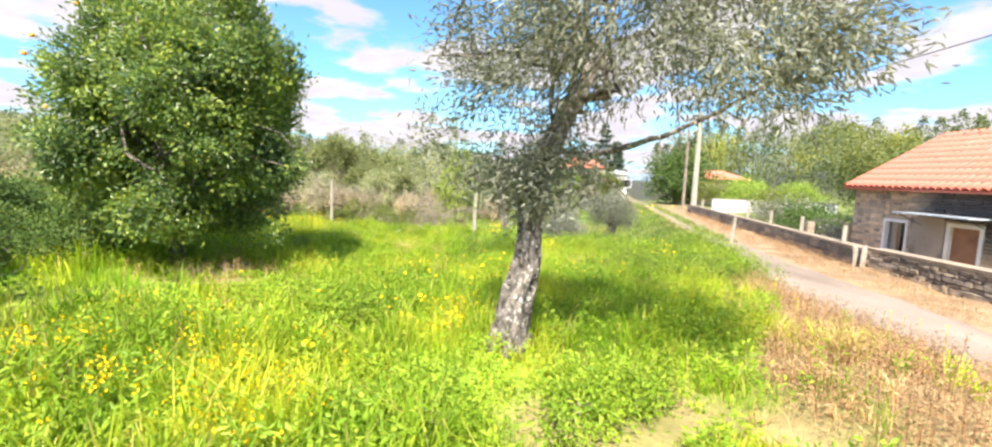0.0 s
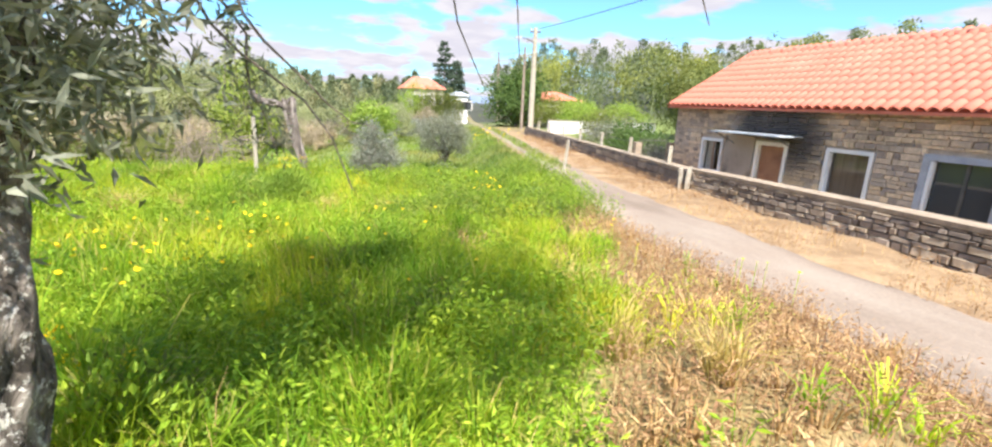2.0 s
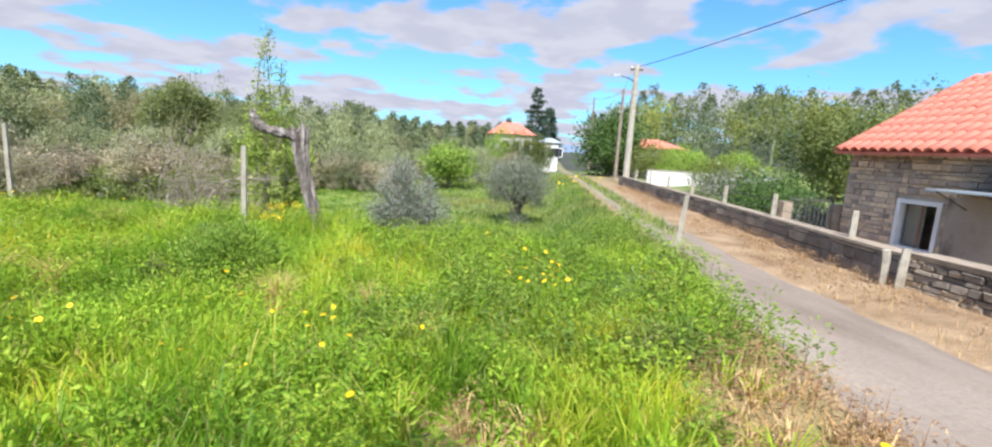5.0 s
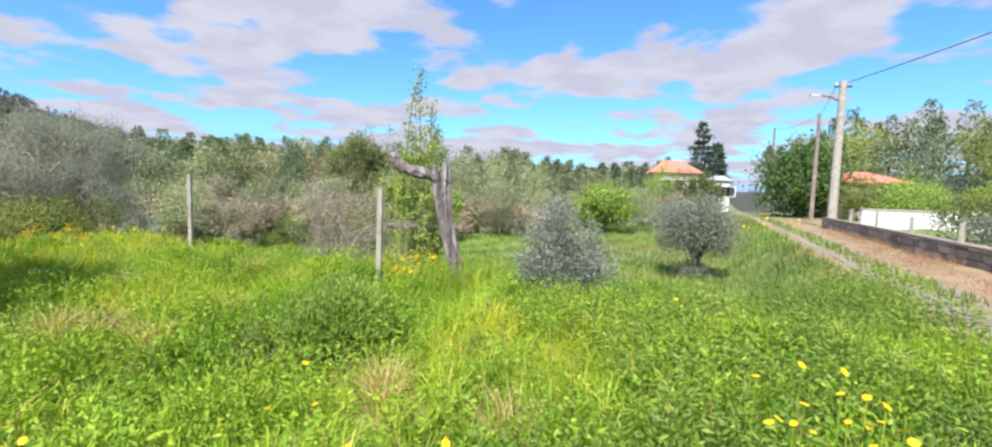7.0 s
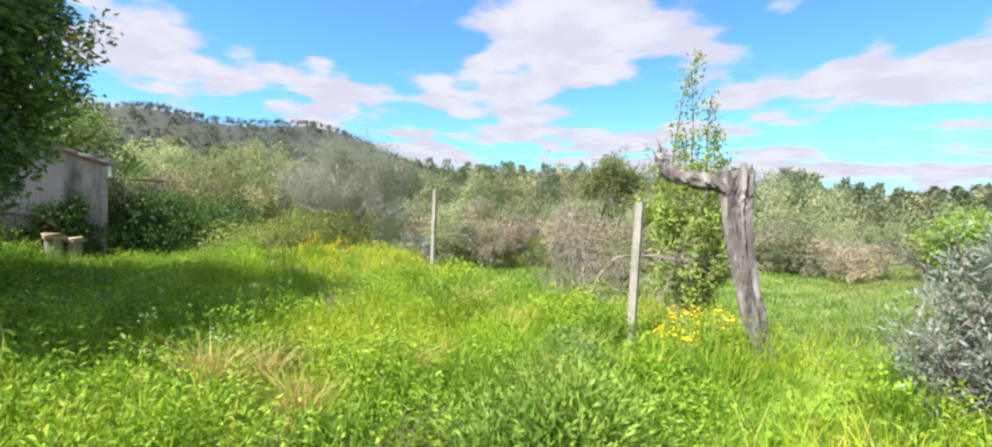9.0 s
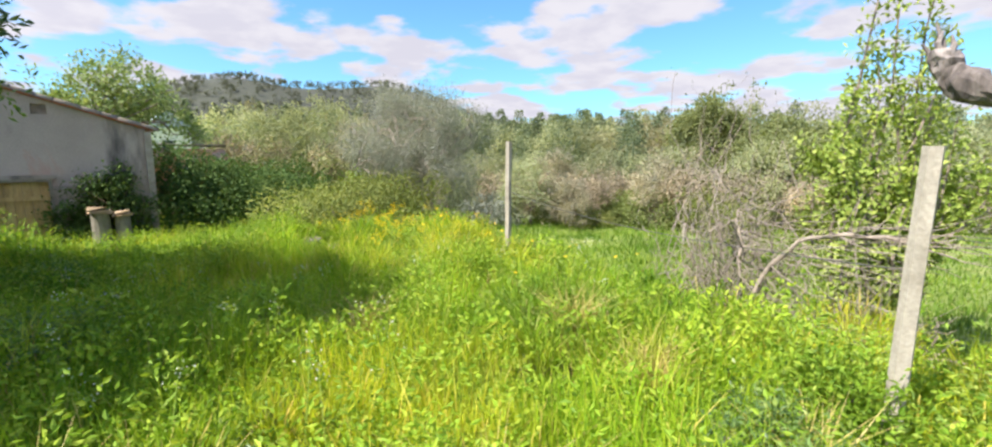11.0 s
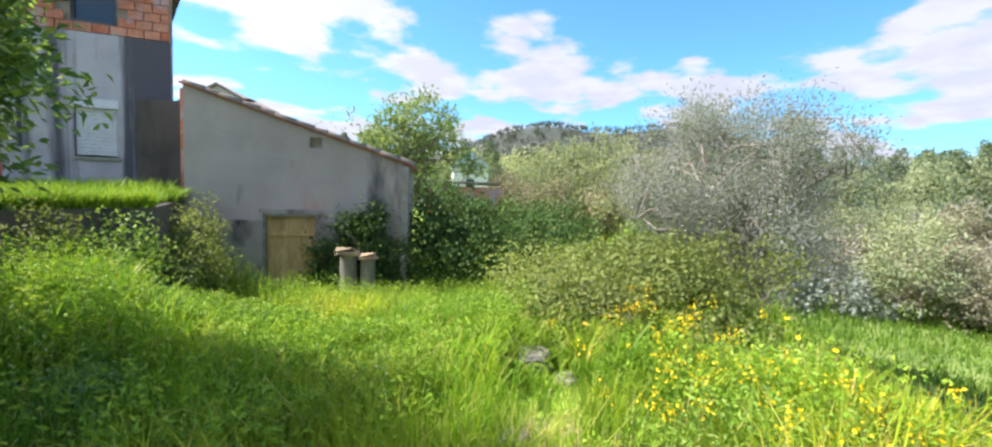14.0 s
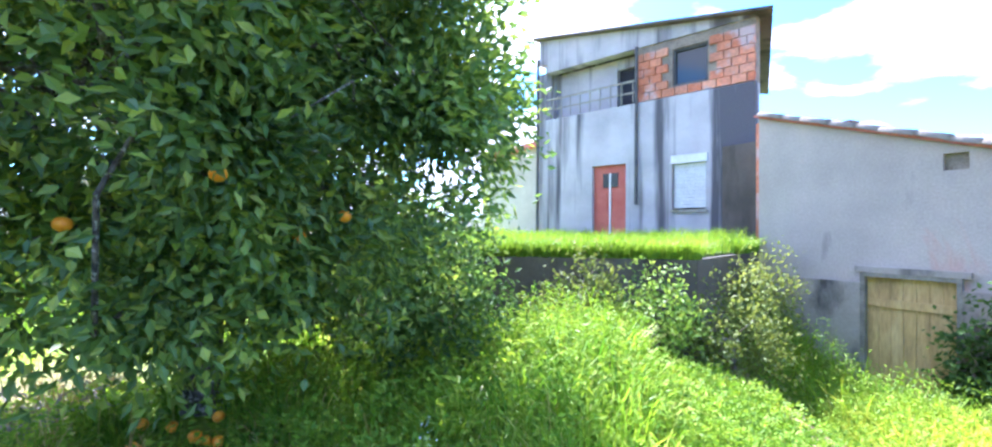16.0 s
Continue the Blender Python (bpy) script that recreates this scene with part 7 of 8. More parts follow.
scrub()
tree("oak_tree", "broad dark olive-green oak behind the low meadow", "oak tree", at_ground(-12.6, 37.8), [(0, 0, -0.2), (0.1, 0, 1.2), (0, 0.1, 2.4)], [0.3, 0.22, 0.16], (0, 0, 3.2), (2.4, 2.4, 2.5), 520, 30, 0.22, (0.17, 0.085), M_OAK, M_TWIG, 285,
     n_limbs=24, depth=0.2, floor=-0.8, sprays=(34, 0.6))
tree("oak_tree", "smaller dull green oak behind the low meadow", "oak tree", at_ground(-8.2, 35.5), [(0, 0, -0.2), (0.1, 0, 1.0), (0, 0.1, 1.9)], [0.22, 0.16, 0.1], (0, 0, 2.4), (1.8, 1.8, 1.7), 380, 28, 0.2, (0.16, 0.08), M_OAK, M_TWIG, 286,
     n_limbs=20, depth=0.22, floor=-0.8, sprays=(24, 0.55))


# ---- far woods ----
def woods(name, label, seed, spots, kinds, mat, quads=230, pine=None, far=False):
    rng = np.random.default_rng(seed)
    broad, needles = Heap(), Heap()
    for (x, y, s), k in zip(spots, kinds):
        z = float(land(x, y))
        away = math.hypot(x, y - 10)
        leaf = 0.0052 * away if away < 135 else 1.3
        heap = needles if k == 0 and pine else broad
        if k == 0:      # pine: open, pointed
            h = s
            m = quads
            t = rng.random(m) ** 0.8
            r = np.minimum((1 - t) * 0.34 * h + 0.05 * h, 0.24 * h)
            a = rng.uniform(0, 6.283, m)
            q = np.sqrt(rng.random(m))
            p = np.stack([np.cos(a) * r * q, np.sin(a) * r * q, h * (0.08 + 0.92 * t)], -1)
        else:
            m = int(quads * 1.2)
            boughs = clump_points((0, 0, s * 0.52), (s * 0.36, s * 0.36, s * 0.36), 11, rng, 0.6, 0.2, -0.8)
            heart = boughs[rng.integers(0, len(boughs), m)]
            p = heart + unit(rng.normal(0, 1, (m, 3))) * (s * 0.15 * rng.uniform(0.5, 1.1, m))[:, None]
            h = s
        face = p - (heart if k else np.array([0, 0, 0.4 * h]))
        if far:
            face = np.array([0.1, -0.3, 1.0]) + 0 * p
        p = p + (x, y, z)
        tube(heap, [(x, y, z - 0.2), (x, y, z + h * 0.6)], [0.025 * h, 0.012 * h], 4)
        way = unit(rng.normal(0, 1, p.shape)) + (0, 0, 0.2)
        leaf_quads(heap, p, way, leaf * rng.uniform(0.7, 1.4, len(p)), 0.55 * leaf * rng.uniform(0.7, 1.4, len(p)), rng, facing=face)
    if pine:
        tagged(new("pine_woods", needles.mesh("pine_woods", pine)), "dark green pines among the " + label, "woods", kind="stuff")
    return tagged(new(name, broad.mesh(name, mat)), label, "woods", kind="stuff")


def skyline(az):
    """How high the tree tops stand, in degrees, by compass bearing to the west of ahead."""
    return np.interp(az, [-110, -46, -30, -17, -8, 0, 5, 10, 20, 40, 52, 70, 115], [9.0, 9.0, 8.5, 6.4, 3.2, 2.7, 3.8, 4.9, 4.8, 4.5, 4.7, 5.0, 5.2])


def belt(seed, count, az0, az1, r0, r1, pines, gap=7, low=0.62, fixed=None):
    rng = np.random.default_rng(seed)
    deg = rng.uniform(az0, az1, count)
    az = np.radians(deg)
    r = np.sqrt(rng.uniform(r0 ** 2, r1 ** 2, count))
    x, y = -np.sin(az) * r, 10 + np.cos(az) * r
    s = 1.0 + r * np.tan(np.radians(skyline(deg))) * rng.uniform(low, 1.03, count) - land(x, y)
    if fixed:
        s = rng.uniform(*fixed, count)
    ok = (np.abs(x - road_x(y)) > gap) & (s > 1.5)
    return list(zip(x[ok], y[ok], s[ok])), (rng.random(ok.sum()) > pines).astype(int)


woods("woods_west", "grey-green oak woods behind the low meadow", 31, *belt(31, 230, 6, 58, 44, 82, 0.5, low=0.62), M_WOODS, 650, M_PINE)
woods("woods_southwest", "hazy grey-green woods behind the hedge", 35, *belt(35, 120, 58, 115, 42, 80, 0.4, low=0.5), M_WOODS, 600, M_PINE)
woods("woods_east", "green wooded slope behind the stone house", 32, *belt(32, 200, -112, -20, 46, 95, 0.4, 9, low=0.62), M_WOODS_GREEN, 620, M_PINE)
woods("woods_north", "far trees along the lane", 33, *belt(33, 130, -24, 10, 62, 120, 0.5, 9, low=0.62), M_WOODS, 560, M_PINE)
woods("woods_hill", "dark woods on the far hill", 34, *belt(34, 3400, 42, 105, 140, 560, 0.1, fixed=(3.0, 5.0)), M_FAR, 20, far=True)


def far_ridge():
    az = np.radians(np.linspace(-60, 60, 90))
    r = 1900.0
    h = 38 + 16 * np.sin(az * 7 + 1) + 9 * np.sin(az * 17) + 10 * np.sin(az * 3)
    base = np.stack([-np.sin(az) * r, np.cos(az) * r, np.full(len(az), -30.0)], -1)
    top = base.copy()
    top[:, 2] = h
    back = top * (1.2, 1.2, 0)
    v = np.concatenate([base, top, back])
    n = len(az)
    f = [(q, q + 1, n + q + 1, n + q) for q in range(n - 1)] + [(n + q, n + q + 1, 2 * n + q + 1, 2 * n + q) for q in range(n - 1)]
    # distance haze is put into the ridge's bluish base colour
    m = plain("haze_blue", [(0.3, (0.2, 0.27, 0.42)), (0.7, (0.27, 0.34, 0.48))], 0.004, 1.0, 0.03, 0.1)
    return tagged(new("backdrop_ridge", mesh_of("backdrop_ridge", v, np.array(f), (m,))), "far mountain ridge in painted haze blue on the horizon", "mountain", kind="structure")


far_ridge()


# ---- weeds, flowers and small things in the grass ----
def weeds(name, label, seed, count, lo, hi, tall, leaf, mat, keep, per=16, spread=0.1):
    rng = np.random.default_rng(seed)
    x, y = field_points(rng, lo, hi, count)
    ok = keep_clear(x, y) & keep(x, y, rng)
    x, y = x[ok], y[ok]
    z = land(x, y)
    h = tall * rng.uniform(0.5, 1.2, len(x)) * cropped(x, y)
    heap = Heap()
    n = len(x) * per
    u = rng.random(n)
    px, py, ph, pz = np.repeat(x, per), np.repeat(y, per), np.repeat(h, per), np.repeat(z, per)
    a = rng.uniform(0, 6.283, n)
    out = 0.02 + spread * (1 - 0.7 * u) * np.sqrt(rng.random(n))
    p = np.stack([px + np.cos(a) * out, py + np.sin(a) * out, pz + u * ph], -1)
    way = np.stack([np.cos(a), np.sin(a), rng.uniform(-0.2, 0.9, n)], -1)
    leaf_quads(heap, p, way, leaf[0] * rng.uniform(0.6, 1.3, n), leaf[1] * rng.uniform(0.6, 1.3, n), rng)
    blades(heap, x, y, z, h * 1.05, np.full(len(x), 0.006), rng, 0.2)
    return tagged(new(name, heap.mesh(name, mat)), label, "weeds", kind="stuff")


LO, HI = (-13.5, 0.5), (5.5, 17.5)
meadow = lambda x, y, rng: (line_distance(x, y) < 5.0) & (dryness(x, y) < 0.4) & (patchy(x, y, 1.3) > 0.35) & (rng.random(len(x)) < 0.9)
weeds("leafy_weeds", "leafy green meadow weeds among the grass", 131, 12500, LO, HI, 0.46, (0.055, 0.022), M_WEED, meadow, 28, 0.14)
weeds("clover_mounds", "dense low mounds of small-leaved clover", 138, 8500, (-8.5, 0.3), (3.5, 16.5), 0.24, (0.035, 0.026), M_CLOVER, lambda x, y, rng: (line_distance(x, y) < 3.6) & (dryness(x, y) < 0.35) & (patchy(x, y, 0.5) * 0.6 + patchy(x, y, 1.7) * 0.6 < 0.62), 30, 0.17)
weeds("tall_weeds", "tall bright weeds by the terrace and the shed", 132, 2600, (-13.6, 8.2), (-8.0, 14.5), 0.6, (0.05, 0.019), M_WEED,
      lambda x, y, rng: ((y > 9.75 + 0.35 * np.minimum(x + 11, 0)) | (y > 9.6 - 0.9 * (x + 11))) & (dryness(x, y) < 0.3) & (patchy(x, y, 0.8) > 0.35), 34, 0.13)
tussocks(19, 1500, (-13.6, 8.8), (-7.5, 15.0), 20, 0.42, M_GRASS, "tall sunlit grass by the terrace and the shed", lambda x, y: dryness(x, y) < 0.3)
weeds("nettles", "dark green weeds in the orange tree's shade", 133, 1500, (-8.5, 8.0), (-3.8, 12.5), 0.4, (0.06, 0.026), M_WEED, lambda x, y, rng: (np.hypot(x + 6.0, y - 10.0) < 2.4) & (np.hypot((x + 5.87) / 0.7, (y - 9.9) / 1.0) > 0.9))
coarse = lambda x, y: (x > 2.2 + 0.35 * np.sin(1.7 * y)) & (y > 9.3) & (x < road_x(y) - 0.9)
weeds("coarse_weeds", "dense dull green weeds between the meadow and the lane", 145, 2300, (1.8, 9.2), (8.0, 17.5), 0.5, (0.06, 0.022), M_DOCK, lambda x, y, rng: coarse(x, y) & (patchy(x, y, 1.1) > 0.25), 34, 0.15)
weeds("bank_weeds", "pale flowering weeds on the bank edge", 134, 1800, (-7.5, 14.0), (1.0, 17.5), 0.4, (0.05, 0.018), M_LIME, lambda x, y, rng: patchy(x, y, 0.9) > 0.5)
weeds("verge_weeds", "brown dry weeds on the lane verge", 135, 5200, (2.2, 1.5), (5.6, 14.0), 0.3, (0.045, 0.012), M_RUST, lambda x, y, rng: dryness(x, y) + 0.5 * patchy(x, y, 0.8) > 0.65, 12)


weeds("verge_weeds", "reddish dry weeds along the foot of the lane wall", 139, 5200, (7.2, 2.0), (13.0, 30.0), 0.2, (0.05, 0.014), M_RUST, lambda x, y, rng: (x - road_x(y) > 0.8) & (patchy(x, y, 0.9) > 0.35), 12, 0.12)


def mounds(name, label, seed, count, size, per, leaf, mat, upright):
    """Low domes of growth that stand out of the grass."""
    rng = np.random.default_rng(seed)
    x, y = field_points(rng, (-9.5, 1.0), (5.6, 16.2), count * 6)
    d = line_distance(x, y)
    ok = keep_clear(x, y) & (d > 0.35) & (d < 5.0) & (dryness(x, y) < 0.3)
    ok &= cropped(x, y) > 0.8
    x, y = x[ok][:count], y[ok][:count]
    r = size * rng.uniform(0.55, 1.25, len(x))
    n = len(x) * per
    way = unit(rng.normal(0, 1, (n, 3)))
    way[:, 2] = np.abs(way[:, 2])
    big = np.repeat(r, per)
    tall = np.repeat(rng.uniform(0.7, 1.25, len(x)), per)
    lump = 1 + 0.25 * np.sin(5 * way[:, 0] + np.repeat(x, per) * 9) * np.sin(5 * way[:, 1] + np.repeat(y, per) * 7)
    p = way * (big * lump * rng.uniform(0.75, 1.02, n))[:, None] * np.stack([np.ones(n), np.ones(n), tall], -1)
    p = p + np.stack([np.repeat(x, per), np.repeat(y, per), np.repeat(land(x, y), per) - 0.03], -1)
    dirs = way + 0.7 * unit(rng.normal(0, 1, (n, 3))) + (0, 0, upright)
    heap = Heap()
    leaf_quads(heap, p, dirs, leaf[0] * rng.uniform(0.6, 1.3, n), leaf[1] * rng.uniform(0.6, 1.3, n), rng, facing=way)
    return tagged(new(name, heap.mesh(name, mat)), label, "weeds", kind="stuff")


mounds("weed_mounds", "rounded mounds of broad green weeds", 241, 170, 0.36, 360, (0.055, 0.024), M_WEED, 0.2)
mounds("clover_mounds", "rounded bright clover mounds", 242, 120, 0.33, 420, (0.04, 0.03), M_CLOVER, 0.2)
mounds("dull_weed_mounds", "dull grey-green weed mounds", 243, 80, 0.27, 330, (0.05, 0.018), M_SHRUB, 0.4)
mounds("grass_mounds", "thick mounds of leaning grass", 244, 210, 0.32, 280, (0.2, 0.009), M_GRASS, 0.9)


def terrace_grass():
    rng = np.random.default_rng(136)
    n = 26000
    x, y = rng.uniform(-15, -8.7, n), rng.uniform(1, 9.5, n)
    inside = (y < 8.45 + (x + 13.8) * 0.35) & (y < 7.95 + (-9.4 - x) * 0.87 + 0.0) & (y - 2.2 > -(x + 13.9) * 3.53 + 0.5)
    x, y = x[inside], y[inside]
    heap = Heap()
    blades(heap, x, y, np.full(len(x), 0.58), rng.uniform(0.1, 0.36, len(x)) * (0.6 + 0.7 * patchy(x, y, 0.7)), np.full(len(x), 0.014), rng, 0.6)
    # tufts that hang over the rim
    for (ax, ay), (bx, by) in zip(TERRACE[:3], TERRACE[1:4]):
        m = 2600
        t, back = rng.random(m), rng.uniform(0.0, 0.16, m)
        ex, ey = ax + (bx - ax) * t, ay + (by - ay) * t
        thick = patchy(ex, ey, 0.45) > 0.32
        ex, ey, back = ex[thick], (ey - back)[thick], back[thick]
        blades(heap, ex, ey, np.full(len(ex), 0.555), rng.uniform(0.1, 0.3, len(ex)), np.full(len(ex), 0.012), rng, 1.5)
    tagged(new("terrace_grass", heap.mesh("terrace_grass", M_WEED)), "bright grass growing on the terrace", "grass", kind="stuff")


terrace_grass()


def far_meadow_grass():
    rng = np.random.default_rng(137)
    n = 95000
    x, y = rng.uniform(-16, 13, n), rng.uniform(16, 44, n)
    d = np.abs(x - road_x(y))
    ok = ((d > 0.85) | ((d < 0.3) & (y > 16))) & (x < road_x(y) + 0.3) & (rng.random(n) < np.clip(14 / (y - 8), 0.2, 1))
    x, y = x[ok], y[ok]
    west = x + 1.2 < 1.5 * rng.uniform(-1, 1, len(x))
    for pick, mat, label in ((west, M_LOW_GREEN, "short green grass of the low meadow"), (~west, M_LOW_GRASS, "dull short grass of the low meadow by the lane")):
        heap = Heap()
        px, py = x[pick], y[pick]
        blades(heap, px, py, land(px, py) - 0.02, rng.uniform(0.08, 0.26, len(px)), np.full(len(px), 0.03), rng, 0.7)
        tagged(new("low_meadow_grass", heap.mesh("low_meadow_grass", mat)), label, "grass", kind="stuff")


far_meadow_grass()


def flower_meshes():
    rng = np.random.default_rng(140)
    petals, disc = Heap(), Heap()
    a = np.linspace(0, 6.283, 12, endpoint=False)
    way = np.stack([np.cos(a), np.sin(a), 0.12 + 0 * a], -1)
    side = np.stack([-np.sin(a), np.cos(a), 0 * a], -1)
    c = np.zeros((12, 3))
    v = np.stack([c, way * 0.6 + side * 0.22, way, way * 0.6 - side * 0.22], 1)
    petals.add(v.reshape(-1, 3), np.arange(48).reshape(12, 4))
    b = np.linspace(0, 6.283, 8, endpoint=False)
    disc.add(np.concatenate([np.stack([np.cos(b) * 0.35, np.sin(b) * 0.35, 0.03 + 0 * b], -1), [(0, 0, 0.16)]]), np.array([(q, (q + 1) % 8, 8) for q in range(8)]))
    return petals.mesh("petals", M_YELLOW), disc.mesh("flower_centre", M_GOLD)


PETALS, DISC = flower_meshes()


def flower_clump(x, y, spread, count, size, seed, tall=0.34):
    rng = np.random.default_rng(seed)
    ob = root("yellow_flowers", at_ground(x, y), "clump of yellow daisies in the grass", "flowers", "yellow flower clumps")
    z0 = ob.location.z
    stems = Heap()
    px, py = rng.normal(0, spread, count), rng.normal(0, spread, count)
    pz = land(x + px, y + py) - z0
    h = tall * rng.uniform(0.7, 1.25, count)
    for q in range(count):
        tube(stems, [(px[q], py[q], pz[q]), (px[q] + 0.01, py[q], pz[q] + h[q])], [0.004, 0.003], 4, cap=False)
    tagged(part("stalk", stems.mesh("stalk", M_WEED), ob), kind="stuff")
    for q in range(count):
        fl = part("flower", PETALS, ob)
        s = size * rng.uniform(0.6, 1.0)
        fl.location, fl.scale = (px[q] + 0.01, py[q], pz[q] + h[q]), (s, s, s)
        fl.rotation_euler = (rng.normal(0, 0.4), rng.normal(0, 0.4), rng.uniform(0, 6))
        part("centre", DISC, fl)


for k, (x, y, sp, n, s, tl) in enumerate([(3.6, 10.35, 0.17, 26, 0.03, 0.66), (1.3, 10.1, 0.4, 10, 0.032, 0.3), (0.1, 9.4, 0.35, 5, 0.032, 0.3), (0.2, 14.4, 0.25, 14, 0.028, 0.55), (-8.3, 15.3, 0.5, 26, 0.03, 0.5),
                                          (-1.6, 3.1, 0.35, 8, 0.03, 0.36), (-0.6, 4.3, 0.3, 12, 0.03, 0.3), (-2.6, 4.0, 0.5, 6, 0.03, 0.36), (0.9, 7.0, 0.6, 16, 0.028, 0.32), (-0.4, 7.6, 0.8, 18, 0.028, 0.32),
                                          (1.9, 8.8, 0.4, 10, 0.028, 0.34), (-1.6, 8.6, 0.7, 14, 0.028, 0.3), (4.5, 7.6, 0.35, 8, 0.028, 0.3), (5.0, 6.0, 0.3, 6, 0.028, 0.3), (-6.6, 15.9, 0.6, 14, 0.028, 0.4),
                                          (-4.6, 15.6, 0.6, 12, 0.026, 0.4), (4.9, 16.0, 0.3, 12, 0.03, 0.5), (3.2, 13.6, 0.3, 4, 0.03, 0.4), (-3.6, 16.0, 0.4, 8, 0.026, 0.4), (-1.0, 6.4, 0.7, 18, 0.028, 0.34), (-1.9, 7.2, 0.7, 16, 0.028, 0.34), (0.3, 8.4, 0.5, 14, 0.028, 0.34), (8.9, 28.0, 0.8, 30, 0.07, 0.5)]):
    flower_clump(x, y, sp, n, s, 150 + k, tl + (0.12 if tl < 0.35 else 0.0))


def gorse(name, label, x, y, size, n, seed, mat):
    """Airy mustard plants: many small yellow heads on thin stems."""
    rng = np.random.default_rng(seed)
    ob = root(name, at_ground(x, y), label, "flowers")
    h, f = Heap(), Heap()
    for _ in range(n):
        base = np.array([rng.normal(0, size), rng.normal(0, size), 0])
        tip = base + (rng.normal(0, 0.08), rng.normal(0, 0.08), rng.uniform(0.25, 0.6) * (0.6 if name == "oxalis_flowers" else 1.0))
        tube(h, [base, (base + tip) / 2, tip], [0.004, 0.003, 0.002], 3, cap=False)
        p = tip + rng.normal(0, 0.035, (14, 3))
        leaf_quads(f, p, rng.normal(0, 1, (14, 3)), 0.022 if mat is M_YELLOW else 0.013, 0.018 if mat is M_YELLOW else 0.011, rng)
    tagged(part("stalk", h.mesh("stalk", M_LIME), ob), kind="stuff")
    tagged(part("blossom", f.mesh("blossom", mat), ob), kind="stuff")


for k, (gx, gy) in enumerate([(-1.75, 2.7), (-2.9, 3.1), (-0.4, 4.2), (-1.1, 2.2), (-0.1, 4.7), (-3.4, 4.4), (-1.45, 2.9), (-1.9, 3.2), (-2.3, 2.6), (-1.3, 3.6), (-0.5, 4.9), (-2.5, 3.8), (-3.1, 2.6), (-0.25, 4.45)]):
    gorse("oxalis_flowers", "low patch of small golden flowers in the grass", gx, gy, 0.17, 14, 175 + k, M_YELLOW)
gorse("mustard_flowers", "yellow mustard in flower beside the brambles", -7.9, 15.4, 0.35, 40, 171, M_YELLOW)
gorse("mustard_flowers", "golden mustard in the tall grass near the stones", -6.6, 14.9, 0.36, 26, 178, M_YELLOW)
gorse("mustard_flowers", "golden mustard in the grass above the low meadow", -5.9, 15.4, 0.34, 15, 179, M_YELLOW)
gorse("mustard_flowers", "yellow mustard in flower under the stump", 0.0, 14.3, 0.2, 18, 172, M_YELLOW)
gorse("white_flowers", "small white flowers in the shaded grass", -5.2, 12.0, 0.9, 26, 173, M_WHITE_PETAL)
gorse("white_flowers", "small white flowers by the tree shade", -3.4, 11.7, 0.8, 18, 176, M_WHITE_PETAL)
gorse("white_flowers", "small white flowers beside the bank", -3.8, 15.2, 0.7, 10, 174, M_WHITE_PETAL)


def weed_clumps():
    """Bushy broad-leaved weeds that stand out of the grass."""
    rng = np.random.default_rng(195)
    made = {}
    looks = [("dark bushy weed clump in the meadow", M_ORANGE_LEAF), ("leafy green weed clump in the meadow", M_WEED), ("grey-green weed clump in the meadow", M_SHRUB)]
    spots = [(-1.1, 14.1, 0, 1.3), (-0.7, 13.7, 0, 1.0), (-0.45, 11.7, 2, 0.9), (-1.67, 12.3, 1, 1.0), (-2.4, 11.9, 0, 0.8), (-1.0, 14.7, 1, 1.0), (0.2, 10.6, 1, 0.9), (-0.2, 10.1, 1, 0.9), (0.6, 2.9, 1, 0.9),
             (-0.3, 2.7, 1, 1.0), (-1.5, 4.6, 1, 1.1), (1.1, 3.3, 1, 0.9), (0.9, 6.2, 1, 0.8), (1.9, 5.9, 2, 0.8), (0.2, 6.6, 1, 0.8), (3.3, 12.4, 1, 1.2), (4.0, 12.8, 1, 1.1), (4.9, 12.0, 1, 0.9), (3.0, 9.4, 1, 0.8),
             (4.4, 9.6, 2, 1.0), (5.2, 11.2, 2, 1.0), (-3.3, 14.6, 1, 0.9), (-4.4, 14.9, 1, 1.0), (-5.3, 15.4, 2, 1.0), (-6.2, 14.6, 1, 0.9), (-7.3, 12.9, 1, 1.0), (-2.4, 5.6, 1, 1.0), (-3.2, 6.6, 1, 0.9),
             (-4.6, 11.2, 0, 1.0), (-5.2, 10.6, 0, 1.0), (-7.2, 11.2, 0, 1.0), (-6.6, 11.8, 1, 0.9), (-8.2, 12.0, 1, 1.1), (1.4, 13.2, 0, 0.9), (2.3, 13.4, 1, 1.0), (0.2, 13.4, 1, 1.0), (4.9, 9.9, 1, 1.1), (5.3, 10.7, 1, 1.0), (5.6, 11.5, 1, 1.05), (5.9, 12.3, 2, 1.1), (6.2, 13.1, 1, 1.0), (5.3, 12.1, 1, 1.0), (5.0, 11.3, 0, 1.0)]
    for x, y, k, size in spots:
        if k not in made:
            label, mat = looks[k]
            made[k] = bush("weed_clump", label, "weed", at_ground(x, y, -0.08), (0.34, 0.34, 0.24), 150, 16, 0.06, (0.05, 0.02), mat, 190 + k, stems=4, floor=-0.6, depth=0.3, group="weed clumps in the meadow")
        else:
            copy_thing(made[k], Matrix.Translation(at_ground(x, y, -0.08)) @ pose(0, 0, 0, 0, 0, rng.uniform(0, 360)) @ Matrix.Scale(size, 4))


